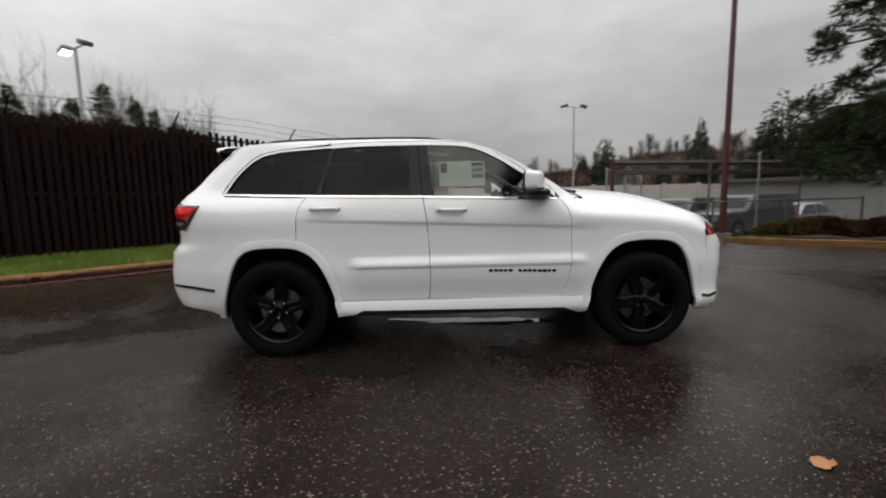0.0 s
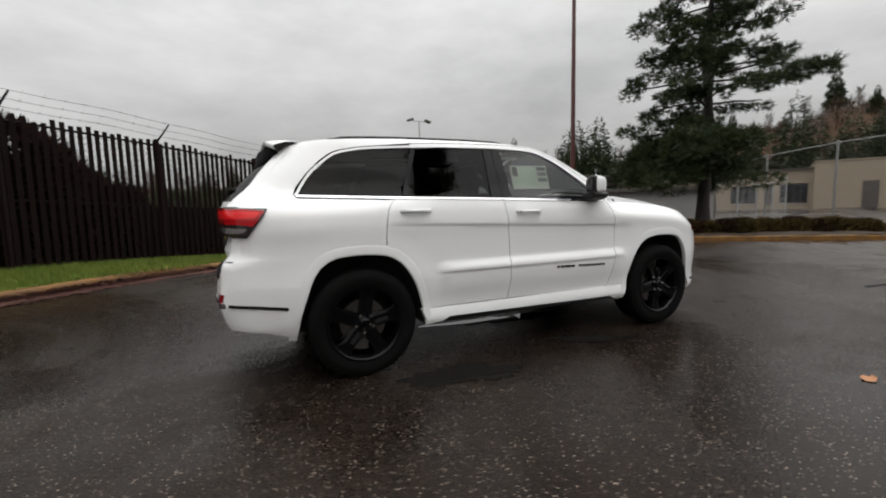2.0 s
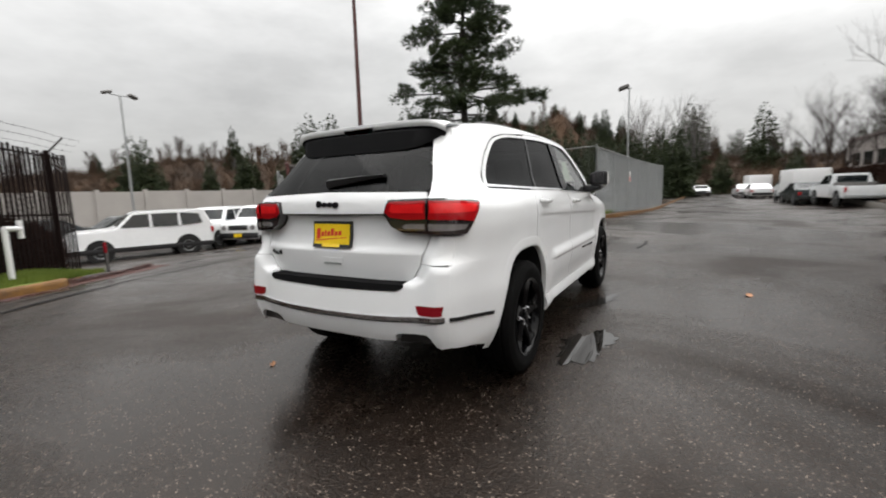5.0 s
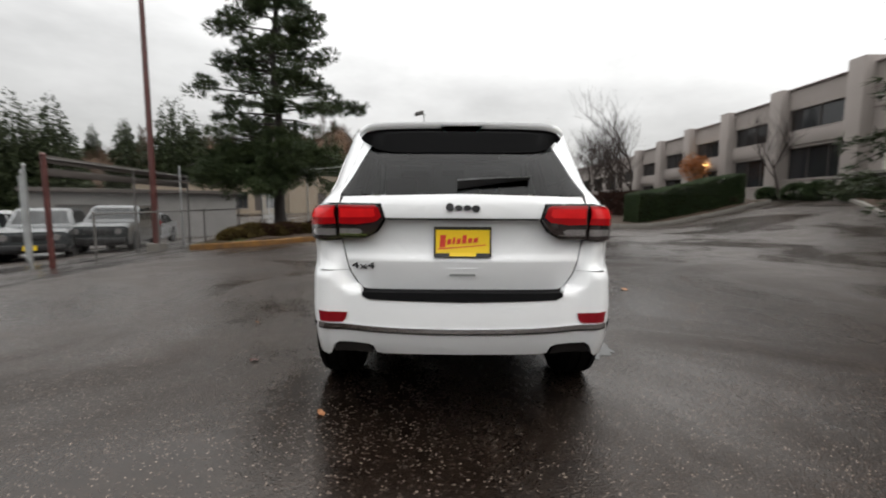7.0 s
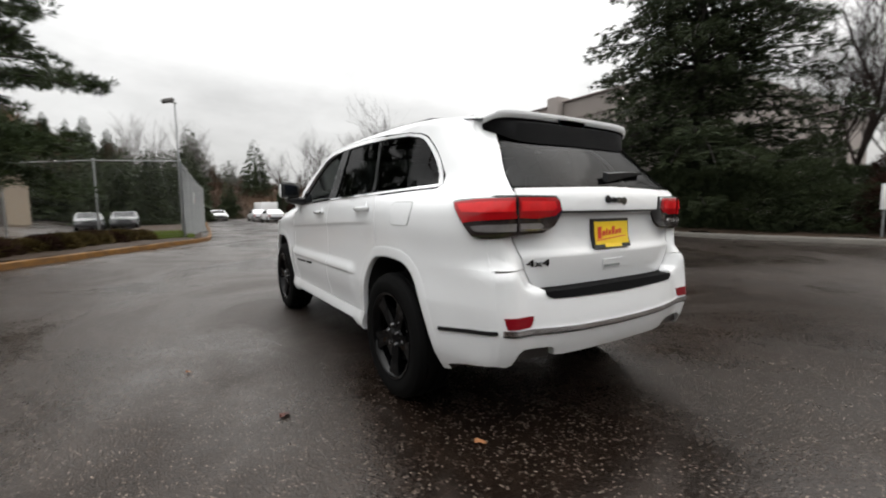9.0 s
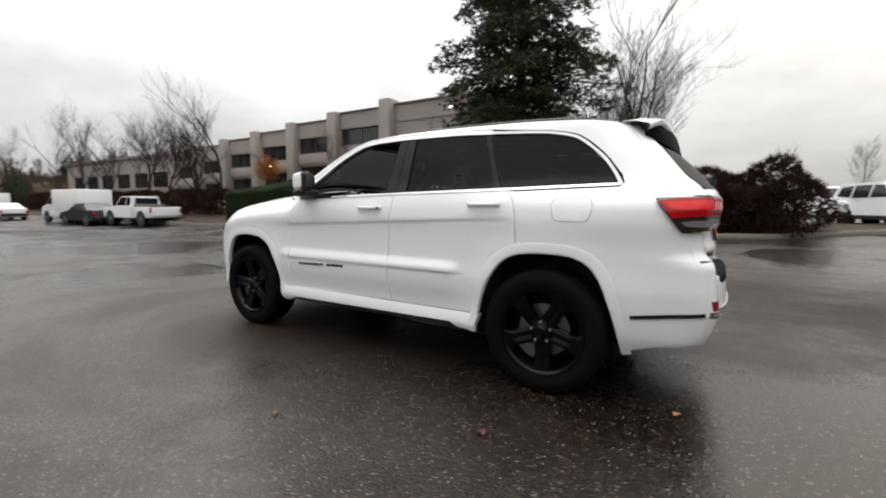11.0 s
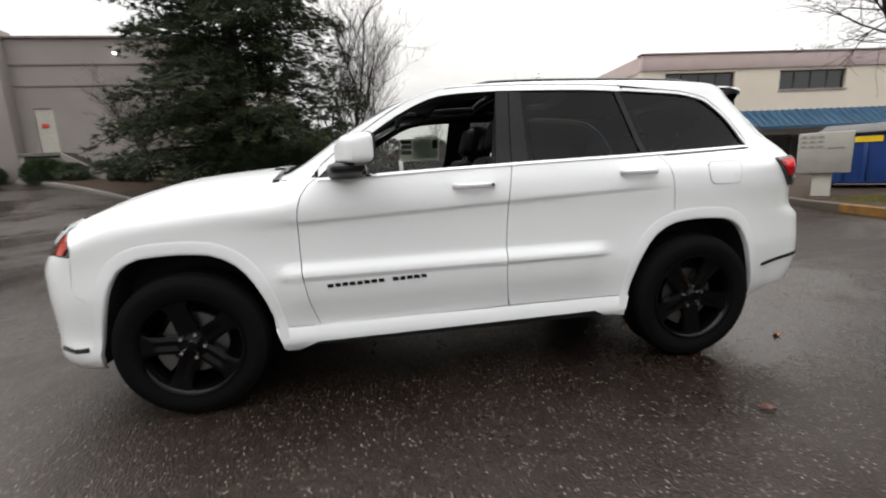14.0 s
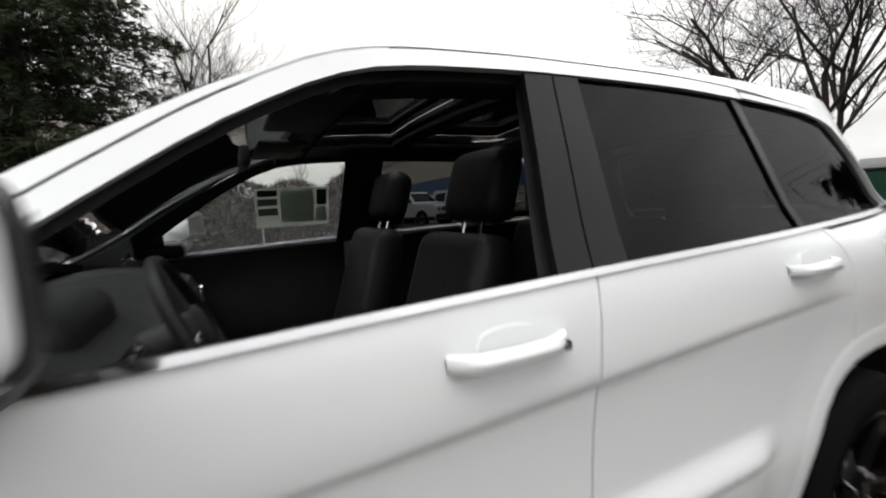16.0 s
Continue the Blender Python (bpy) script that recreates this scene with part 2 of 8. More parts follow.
M = {
    "asphalt": asphalt_mat(),
    "paint": mat("white_car_paint", (0.77, 0.78, 0.79), 0.22, var=0.015, scale=1.5, fine=220, bump=0.012, coat=0.6),
    "black_gloss": mat("black_gloss", (0.010, 0.010, 0.011), 0.12, var=0.2),
    "black_plastic": mat("black_plastic", (0.011, 0.011, 0.012), 0.5, var=0.2, bump=0.15, fine=300),
    "rim": mat("black_alloy", (0.0025, 0.0025, 0.0028), 0.08, var=0.2, spec=0.16),
    "pillar_black": mat("satin_black_trim", (0.006, 0.006, 0.0065), 0.28, var=0.2, spec=0.22),
    "roof_glass": glass_mat("sunroof_glass", (0.40, 0.42, 0.42)),
    "void": mat("underbody_black", (0.008, 0.008, 0.008), 0.85, var=0.3),
    "rubber": mat("tyre_rubber", (0.0042, 0.0042, 0.0042), 0.75, var=0.25, fine=90, bump=0.1, spec=0.06),
    "matte_black": mat("grained_black_plastic", (0.007, 0.007, 0.0075), 0.85, var=0.25, bump=0.2, fine=260, spec=0.07),
    "chrome": mat("chrome", (0.78, 0.78, 0.80), 0.10, 1.0, var=0.03),
    "steel": mat("brake_steel", (0.20, 0.195, 0.19), 0.35, 1.0, var=0.2),
    "red_lens": mat("red_lens", (0.34, 0.006, 0.009), 0.10, var=0.12, scale=14, coat=0.2, spec=0.35),
    "red_bright": mat("red_lens_inner", (0.66, 0.014, 0.016), 0.18, var=0.12, scale=20, coat=0.2, spec=0.35),
    "red_dark": mat("red_reflector", (0.20, 0.006, 0.012), 0.15, var=0.2, spec=0.4),
    "smoke": mat("smoked_lens", (0.025, 0.018, 0.018), 0.08, var=0.2, coat=1.0),
    "clear_lens": mat("clear_lens", (0.27, 0.255, 0.255), 0.15, 0.4, var=0.25, scale=40, coat=1.0),
    "amber": mat("amber_lens", (0.34, 0.030, 0.014), 0.15, var=0.2, spec=0.4),
    "clear_glass": glass_mat("clear_glass", (0.78, 0.83, 0.80), haze=0.045),
    "dark_glass": glass_mat("privacy_glass", (0.075, 0.080, 0.082), 0.32),
    "screen_glass": glass_mat("windscreen_glass", (0.62, 0.67, 0.64), haze=0.06),
    "cabin": mat("cabin_trim", (0.024, 0.024, 0.025), 0.6, var=0.25, bump=0.1, spec=0.25),
    "leather": mat("black_leather", (0.010, 0.0095, 0.0095), 0.5, var=0.3, bump=0.2, fine=140, spec=0.25),
    "paper": paper_mat("thin_paper", (0.80, 0.82, 0.76)),
    "print": mat("print_grey", (0.24, 0.26, 0.25), 0.8, var=0.2),
    "print_dark": mat("print_dark", (0.05, 0.06, 0.055), 0.8, var=0.2),
    "print_green": paper_mat("print_green", (0.72, 0.80, 0.70)),
    "yellow_plate": mat("yellow_plate", (0.80, 0.55, 0.015), 0.35, var=0.08),
    "red_print": mat("red_print", (0.62, 0.05, 0.03), 0.4, var=0.1),
    "concrete": mat("painted_concrete", (0.265, 0.234, 0.217), 0.8, var=0.12, scale=0.8, fine=25, bump=0.15),
    "concrete_dark": mat("concrete_band", (0.19, 0.155, 0.148), 0.8, var=0.15, scale=0.8, fine=25, bump=0.1),
    "kerb": mat("kerb_concrete", (0.13, 0.12, 0.105), 0.8, var=0.3, scale=4, fine=40, bump=0.3),
    "kerb_wet": mat("wet_kerb", (0.055, 0.042, 0.030), 0.6, var=0.4, scale=4, fine=40, bump=0.3),
    "kerb_yellow": mat("kerb_yellow_paint", (0.235, 0.11, 0.018), 0.6, var=0.35, scale=5, fine=50, bump=0.3, color2=(0.055, 0.033, 0.022), spec=0.3),
    "grass": mat("wet_grass", (0.040, 0.065, 0.016), 0.6, var=0.4, scale=2.5, color2=(0.10, 0.095, 0.032)),
    "mustard": mat("yellowed_grass", (0.085, 0.085, 0.020), 0.7, var=0.3, scale=3, color2=(0.15, 0.125, 0.030), spec=0.2),
    "lawn": mat("green_lawn", (0.060, 0.105, 0.016), 0.6, var=0.3, scale=2.5, color2=(0.160, 0.190, 0.036), spec=0.15),
    "soil": mat("wet_soil", (0.036, 0.024, 0.016), 0.8, var=0.4, scale=4, fine=40, bump=0.6, spec=0.15),
    "bark": mat("bark", (0.020, 0.015, 0.013), 0.85, var=0.4, scale=8, fine=50, bump=0.8),
    "twig": mat("bare_twig", (0.030, 0.022, 0.019), 0.85, var=0.3, scale=3, spec=0.15),
    "pine": mat("pine_needles", (0.017, 0.030, 0.014), 0.55, var=0.4, scale=1.2, fine=14, color2=(0.050, 0.066, 0.024), spec=0.15),
    "fir": mat("fir_needles", (0.016, 0.025, 0.012), 0.55, var=0.4, scale=1.4, fine=12, color2=(0.050, 0.062, 0.028), spec=0.15),
    "hedge": mat("hedge_leaves", (0.020, 0.036, 0.014), 0.5, var=0.4, scale=2.0, color2=(0.05, 0.075, 0.026)),
    "brush": mat("winter_brush", (0.016, 0.008, 0.0065), 0.9, var=0.4, scale=1.5, color2=(0.042, 0.022, 0.016), spec=0.06),
    "far_brush": mat("bare_woodland", (0.034, 0.028, 0.024), 0.95, var=0.4, scale=0.12, fine=0.8, color2=(0.088, 0.053, 0.032), spec=0.1),
    # pale bark of far trees, with some distance mist put into the colour
    "birch": mat("misty_bare_wood", (0.14, 0.13, 0.125), 0.9, var=0.25, scale=0.3, spec=0.1),
    "rust_red": mat("red_oxide_paint", (0.065, 0.015, 0.012), 0.5, var=0.3, scale=3, fine=30, bump=0.1),
    "slat": mat("brown_slat", (0.0085, 0.0040, 0.0034), 0.75, var=0.3, scale=3, fine=40, island=0.4, spec=0.12),
    "shed_grey": mat("grey_block_wall", (0.21, 0.205, 0.20), 0.8, var=0.18, scale=1.5, bump=0.2),
    "galv": mat("galvanised_steel", (0.33, 0.34, 0.34), 0.45, 0.7, var=0.2),
    "galv_dark": mat("weathered_steel", (0.12, 0.115, 0.11), 0.55, 0.4, var=0.25),
    "white_paint": mat("white_vehicle_paint", (0.74, 0.75, 0.76), 0.25, var=0.05, coat=0.5),
    "dark_paint": mat("dark_vehicle_paint", (0.035, 0.04, 0.042), 0.25, var=0.15, coat=0.5),
    "silver_paint": mat("silver_vehicle_paint", (0.30, 0.31, 0.32), 0.3, 0.5, var=0.1, coat=0.5),
    "red_paint": mat("red_vehicle_paint", (0.25, 0.02, 0.02), 0.3, var=0.1, coat=0.5),
    "car_glass": mat("vehicle_glass", (0.012, 0.016, 0.018), 0.05, var=0.2, spec=0.8),
    "win_glass": mat("office_glass", (0.018, 0.019, 0.021), 0.06, var=0.3, scale=0.7, spec=0.7),
    "cream": mat("cream_wall", (0.64, 0.57, 0.475), 0.75, var=0.08, scale=0.7, fine=20, bump=0.08),
    "pink_band": mat("dusty_pink_parapet", (0.46, 0.36, 0.345), 0.7, var=0.1, scale=0.8),
    "blue_band": mat("blue_wall_band", (0.105, 0.165, 0.30), 0.6, var=0.1, scale=0.8),
    "awning": mat("blue_metal_awning", (0.045, 0.125, 0.22), 0.35, var=0.15, scale=2, spec=0.6),
    "tan": mat("tan_block_wall", (0.25, 0.205, 0.155), 0.8, var=0.1, scale=0.6, fine=12, bump=0.1),
    "grey_wall": mat("grey_block_wall", (0.36, 0.34, 0.32), 0.8, var=0.15, scale=0.5, fine=10, bump=0.1),
    "roof_dark": mat("dark_fascia", (0.06, 0.05, 0.045), 0.7, var=0.2),
    "lamp_glow": mat("sodium_lamp", (1.0, 0.55, 0.18), 0.5, emit=14.0),
    "lamp_white": mat("white_floodlight", (1.0, 0.97, 0.9), 0.5, emit=6.0),
    "orange_leaf": mat("orange_leaves", (0.30, 0.105, 0.022), 0.6, var=0.3),
    "leaf": mat("fallen_leaf", (0.30, 0.13, 0.05), 0.6, var=0.3, scale=40),
    "litter": mat("leaf_litter", (0.058, 0.016, 0.010), 0.6, var=0.4, scale=30),
    "blue_bin": mat("blue_dumpster", (0.012, 0.045, 0.19), 0.45, var=0.25, scale=2),
    "green_bin": mat("green_container_paint", (0.006, 0.045, 0.026), 0.45, var=0.25, scale=3, fine=30),
    "mail": mat("mailbox_paint", (0.30, 0.285, 0.255), 0.45, var=0.12, scale=4),
    "post_conc": mat("concrete_post", (0.45, 0.43, 0.38), 0.8, var=0.15, bump=0.2),
    "rock": mat("dark_rock", (0.05, 0.045, 0.04), 0.7, var=0.4, bump=0.6, scale=6),
    "sign_white": mat("sign_white", (0.7, 0.7, 0.7), 0.5, var=0.05),
    "water": mat("puddle_water", (0.012, 0.011, 0.010), 0.03, var=0.2, spec=0.6),
    "tar": mat("tar_seam", (0.005, 0.0045, 0.0042), 0.6, var=0.3, bump=0.3, spec=0.12),
    "olive": mat("faded_groundcover", (0.040, 0.033, 0.012), 0.8, var=0.4, scale=2.0, color2=(0.095, 0.066, 0.022), spec=0.1),
}

# ---------------------------------------------------------------- mesh helpers


def finish(bm, name, material, parent=None, label="", smooth=True, angle=38, recalc=False):
    if recalc:
        bmesh.ops.recalc_face_normals(bm, faces=bm.faces)
    me = bpy.data.meshes.new(name)
    bm.to_mesh(me)
    bm.free()
    if smooth:
        me.polygons.foreach_set("use_smooth", [True] * len(me.polygons))
        me.set_sharp_from_angle(angle=radians(angle))
    for m_ in (material if isinstance(material, (list, tuple)) else [material]):
        me.materials.append(M[m_] if isinstance(m_, str) else m_)
    ob = new(name, me)
    if parent:
        ob.parent = parent
    if label:
        ob["label"] = label
    return ob


def part(name, bm, material, parent, label="", **kw):
    return finish(bm, name, material, parent, label, **kw)


def raw(name, verts, faces, material, parent=None, label="", smooth=False):
    """A mesh straight from computed vertices, for foliage and other fine stuff."""
    me = bpy.data.meshes.new(name)
    me.from_pydata(verts, [], faces)
    if smooth:
        me.polygons.foreach_set("use_smooth", [True] * len(me.polygons))
    me.materials.append(M[material])
    ob = new(name, me)
    if parent:
        ob.parent = parent
    if label:
        ob["label"] = label
    return ob


def box(bm, x0, x1, y0, y1, z0, z1, bevel=0.0, seg=2, m=None):
    r = bmesh.ops.create_cube(bm, size=1.0)
    vs = r["verts"]
    for v in vs:
        v.co = Vector(((x0 + x1) / 2 + v.co.x * (x1 - x0), (y0 + y1) / 2 + v.co.y * (y1 - y0), (z0 + z1) / 2 + v.co.z * (z1 - z0)))
    if bevel:
        es = list({e for v in vs for e in v.link_edges})
        r = bmesh.ops.bevel(bm, geom=es, offset=bevel, segments=seg, affect="EDGES", profile=0.5)
        vs = list({v for f in r["faces"] for v in f.verts} | {v for v in vs if v.is_valid})
    if m is not None:
        bmesh.ops.transform(bm, matrix=m, verts=vs)
    return vs


def boxed(*a, **k):
    bm = bmesh.new()
    box(bm, *a, **k)
    return bm


def rod(bm, a, b, r0, r1=None, seg=8):
    a, b = Vector(a), Vector(b)
    d = b - a
    r = bmesh.ops.create_cone(bm, cap_ends=True, segments=seg, radius1=r0, radius2=r0 if r1 is None else r1, depth=d.length)
    m = Matrix.Translation((a + b) / 2) @ d.to_track_quat("Z", "Y").to_matrix().to_4x4()
    bmesh.ops.transform(bm, matrix=m, verts=r["verts"])
    return r["verts"]


def rodded(*a, **k):
    bm = bmesh.new()
    rod(bm, *a, **k)
    return bm


def lathe(prof, seg=40, axis="y", closed=False):
    """A turned body: prof is (radius, along) pairs, turned round the y axis."""
    bm = bmesh.new()
    rings = []
    for r, h in prof:
        rings.append([bm.verts.new((r * math.cos(2 * math.pi * i / seg), h, r * math.sin(2 * math.pi * i / seg))) for i in range(seg)])
    if closed:
        rings.append(rings[0])
    for a, b in zip(rings, rings[1:]):
        for i in range(seg):
            bm.faces.new((a[i], a[(i + 1) % seg], b[(i + 1) % seg], b[i]))
    if not closed:
        for ring in (rings[0], rings[-1]):
            if prof[rings.index(ring)][0] > 1e-4:
                bm.faces.new(ring)
    bmesh.ops.recalc_face_normals(bm, faces=bm.faces)
    return bm


def curve_fn(*pts):
    """A smooth function through (x, y) pairs that does not overshoot."""
    xs, ys = np.array([p[0] for p in pts], float), np.array([p[1] for p in pts], float)
    if xs[0] > xs[-1]:
        xs, ys = xs[::-1], ys[::-1]
    h, d = np.diff(xs), np.diff(ys) / np.diff(xs)
    m = np.zeros(len(xs))
    m[0], m[-1] = d[0], d[-1]
    for i in range(1, len(xs) - 1):
        if d[i - 1] * d[i] > 0:
            w1, w2 = 2 * h[i] + h[i - 1], h[i] + 2 * h[i - 1]
            m[i] = (w1 + w2) / (w1 / d[i - 1] + w2 / d[i])

    def f(x):
        x = min(max(x, xs[0]), xs[-1])
        i = min(int(np.searchsorted(xs, x, side="right")) - 1, len(xs) - 2)
        t = (x - xs[i]) / h[i]
        return float((2 * t ** 3 - 3 * t ** 2 + 1) * ys[i] + (t ** 3 - 2 * t ** 2 + t) * h[i] * m[i] + (-2 * t ** 3 + 3 * t ** 2) * ys[i + 1] + (t ** 3 - t ** 2) * h[i] * m[i + 1])
    return f


def ss(t):
    t = min(max(t, 0.0), 1.0)
    return t * t * (3 - 2 * t)


def empty(name, m=None):
    ob = new(name)
    ob.empty_display_size = 0.3
    if m is not None:
        ob.matrix_world = m
    return ob

# ---------------------------------------------------------------- ground
def ground_z(x, y):
    z = -0.42 * ss((y - 5.0) / 5.5) - 0.38 * ss((y - 9.5) / 7)
    z += 1.30 * ss((-y - 9.5) / 10.5) * ss((x - 2.0) / 13.0) + 0.25 * ss((-y - 8) / 9)
    z += 0.17 * ss((-x - 3.5) / 4) * ss((3 - y) / 4)
    z -= 0.30 * ss((x - 12) / 16) * ss((y + 12) / 4)
    z += 1.25 * ss((x - 22) / 14) * ss((y - 6) / 8)
    return z


def grid_axis():
    a = [-600, -300, -150, -90, -60, -45, -35]
    a += [round(-30 + i * 1.0, 2) for i in range(0, 71)]
    return a + [45, 55, 70, 90, 120, 170, 250, 400, 600]


ax_ = grid_axis()
gv = [(x, y, ground_z(x, y)) for y in ax_ for x in ax_]
nx_ = len(ax_)
ground = raw("ground", gv, [(j * nx_ + i, j * nx_ + i + 1, (j + 1) * nx_ + i + 1, (j + 1) * nx_ + i) for j in range(nx_ - 1) for i in range(nx_ - 1)], "asphalt", smooth=True)
tagged(ground, "wet dark asphalt yard with worn aggregate", "ground", kind="structure")

# ---------------------------------------------------------------- the white SUV, nose towards +x, centre of the wheelbase at the origin
CY = curve_fn((-2.2, 0.77), (-2.12, 0.828), (-2.05, 0.862), (-1.95, 0.895), (-1.85, 0.916), (-1.7, 0.932), (-1.45, 0.943), (-1.0, 0.943), (0, 0.942), (1.0, 0.94), (1.45, 0.942), (1.75, 0.925), (1.95, 0.885), (2.08, 0.83), (2.17, 0.765), (2.22, 0.70))
CX = curve_fn((0, -2.385), (0.3, -2.377), (0.5, -2.354), (0.62, -2.322), (0.70, -2.282), (0.77, -2.2))
FY = curve_fn((0.18, 0.86), (0.26, 0.92), (0.31, 0.972), (0.36, 0.987), (0.41, 0.979), (0.44, 0.970), (0.50, 0.975), (0.60, 0.988), (0.68, 0.995), (0.80, 0.992), (0.95, 0.998), (1.06, 1.006), (1.14, 0.998), (1.20, 0.985), (1.25, 0.967), (1.30, 0.945), (1.5, 0.875), (1.62, 0.832), (1.66, 0.818), (1.70, 0.795), (1.73, 0.755), (1.76, 0.70))
FYR = curve_fn((0.18, 0.88), (0.30, 0.925), (0.36, 0.95), (0.42, 0.968), (0.50, 0.978), (0.60, 0.988), (0.68, 0.995))
XR = curve_fn((0.2, -2.27), (0.36, -2.34), (0.41, -2.375), (0.47, -2.405), (0.535, -2.425), (0.57, -2.432), (0.66, -2.425), (0.74, -2.415), (0.87, -2.395), (0.90, -2.375), (1.0, -2.360), (1.2, -2.365), (1.28, -2.335), (1.35, -2.27), (1.42, -2.205), (1.55, -2.065), (1.61, -2.0), (1.66, -1.945), (1.76, -1.84))
XT = curve_fn((0.70, -2.32), (0.78, -2.335), (0.85, -2.347), (0.925, -2.356), (0.95, -2.340), (1.0, -2.325), (1.12, -2.318), (1.138, -2.330), (1.15, -2.368), (1.22, -2.362), (1.275, -2.335), (1.35, -2.27), (1.42, -2.205), (1.55, -2.065), (1.61, -2.0), (1.66, -1.945), (1.76, -1.84))
ROOF = curve_fn((-2.1, 1.60), (-1.94, 1.648), (-1.8, 1.672), (-1.65, 1.69), (-1.04, 1.71), (-0.6, 1.71), (-0.35, 1.705), (0.04, 1.68), (0.27, 1.605), (0.45, 1.51), (0.64, 1.395), (0.76, 1.315), (0.88, 1.245), (0.98, 1.205))
FEND = curve_fn((0.6, 1.24), (0.86, 1.215), (1.15, 1.192), (1.5, 1.16), (1.8, 1.105), (1.95, 1.055), (2.08, 0.985), (2.2, 0.93))
CHAR = curve_fn((-1.4, 1.095), (-1.0, 1.08), (-0.25, 1.05), (0.85, 1.005), (1.2, 0.995))
WB, WZ = 1.4575, 0.385
X0 = -1.5


def body_y(x, z):
    k = (XR(z) - X0) / (-2.385 - X0)
    cx = x if x > X0 else X0 + (x - X0) / k
    fy = FY(z)
    if x < -1.78 and z < 0.68:
        fy += (FYR(z) - fy) * ss((-1.78 - x) / 0.10)
    y = CY(max(cx, -2.2)) * fy
    y *= 1 - 0.075 * ss((-x - 0.6) / 1.4) * ss((z - 1.15) / 0.2)
    w = ss((x + 0.92) / 0.14) * ss((1.02 - x) / 0.12)
    step = 0.0
    if z < 0.80:
        step = ss((0.795 - z) / 0.075) if z > 0.708 else (1 - 0.45 * ss((0.708 - z) / 0.015)) * ss((z - 0.43) / 0.2)
    y += 0.025 * w * step
    c = CHAR(x)
    if z < c:
        y -= 0.008 * ss((c - z) / 0.022) * ss((0.30 - (c - z)) / 0.3) * ss((x + 1.35) / 0.3) * ss((1.15 - x) / 0.25)
    for wx in (-WB, WB):
        r = math.hypot(x - wx, (z - WZ) * 0.98)
        y += 0.008 * ss((0.68 - r) / 0.18) * ss((z - 0.25) / 0.1)
    if x > 0.7:
        t = FEND(x)
        y -= 0.16 * ss((x - 0.7) / 0.3) * ss((z - (t - 0.17)) / 0.24) ** 1.5
    return y


def rear_x(y, z, fn):
    f = (FYR(z) if z < 0.68 else FY(z)) * (1 - 0.075 * ss((1.9 - 0.6) / 1.4) * ss((z - 1.15) / 0.2))
    c = CX(min(abs(y) / f, 0.77))
    return X0 + (c - X0) * (fn(z) - X0) / (-2.385 - X0)


def join_x(z):
    return X0 + (-2.2 - X0) * (XR(z) - X0) / (-2.385 - X0)


def join_y(z):
    return 0.77 * (FYR(z) if z < 0.68 else FY(z)) * (1 - 0.075 * ss((1.9 - 0.6) / 1.4) * ss((z - 1.15) / 0.2))


def top_z(x, y):
    if x > 0.97:
        e = FEND(x)
        ye = body_y(x, e)
        return e + (0.105 - 0.035 * ss((x - 1.5) / 0.7)) * (1 - min(1, abs(y) / ye) ** 2.2)
    e = ROOF(x)
    ye = body_y(x, e)
    crown = 0.045 + 0.045 * ss(x / 0.5)
    return e + crown * (1 - min(1, abs(y) / ye) ** 2.4)


def lay(poly, fn, cell=0.06, depth=0.02, bm=None, cuts_a=(), cuts_b=()):
    """A panel: a flat outline cut into cells, its rim turned in by depth, then bent onto the surface fn(a, b, inset)."""
    own = bmesh.new()
    f = own.faces.new([own.verts.new((a, b, 0)) for a, b in poly])
    f.normal_update()
    bmesh.ops.triangulate(own, faces=[f])
    la, ha = min(p[0] for p in poly), max(p[0] for p in poly)
    lb, hb = min(p[1] for p in poly), max(p[1] for p in poly)
    lines = [(a, 0) for a in [la + cell * i for i in range(1, int((ha - la) / cell) + 1)] + list(cuts_a)]
    lines += [(b, 1) for b in [lb + cell * i for i in range(1, int((hb - lb) / cell) + 1)] + list(cuts_b)]
    for v, ax in lines:
        bmesh.ops.bisect_plane(own, geom=list(own.verts) + list(own.edges) + list(own.faces), dist=1e-5, plane_co=(v, 0, 0) if ax == 0 else (0, v, 0), plane_no=(1, 0, 0) if ax == 0 else (0, 1, 0))
    if depth:
        rim = [e for e in own.edges if e.is_boundary]
        r = bmesh.ops.extrude_edge_only(own, edges=rim)
        for v in [g for g in r["geom"] if isinstance(g, bmesh.types.BMVert)]:
            v.co.z = depth
    for v in own.verts:
        v.co = fn(v.co.x, v.co.y, v.co.z)
    if bm is None:
        return own
    me = bpy.data.meshes.new("tmp")
    own.to_mesh(me)
    own.free()
    bm.from_mesh(me)
    bpy.data.meshes.remove(me)
    return bm


def corner(gap, z):
    """How far the tail's corner stands out beyond the plain plan, a distance gap from its edge."""
    tall = ss((z - 0.30) / 0.10) * (1 - 0.45 * ss((z - 0.825) / 0.09)) * ss((1.42 - z) / 0.20)
    return 0.085 * tall * math.exp(-(gap / 0.10) ** 2)


def on_side(sg, out=0.0):
    def put(a, b, d):
        q = corner(a - join_x(b), b) if a < -1.85 else 0.0
        return Vector((a - q, sg * (body_y(a, b) + 0.3 * q + out - d), b))
    return put


def on_rear(fn, out=0.0):
    def put(a, b, d):
        q = corner(join_y(b) - abs(a), b)
        return Vector((rear_x(a, b, fn) - q - out + d, a + math.copysign(0.3 * q, a), b))
    return put


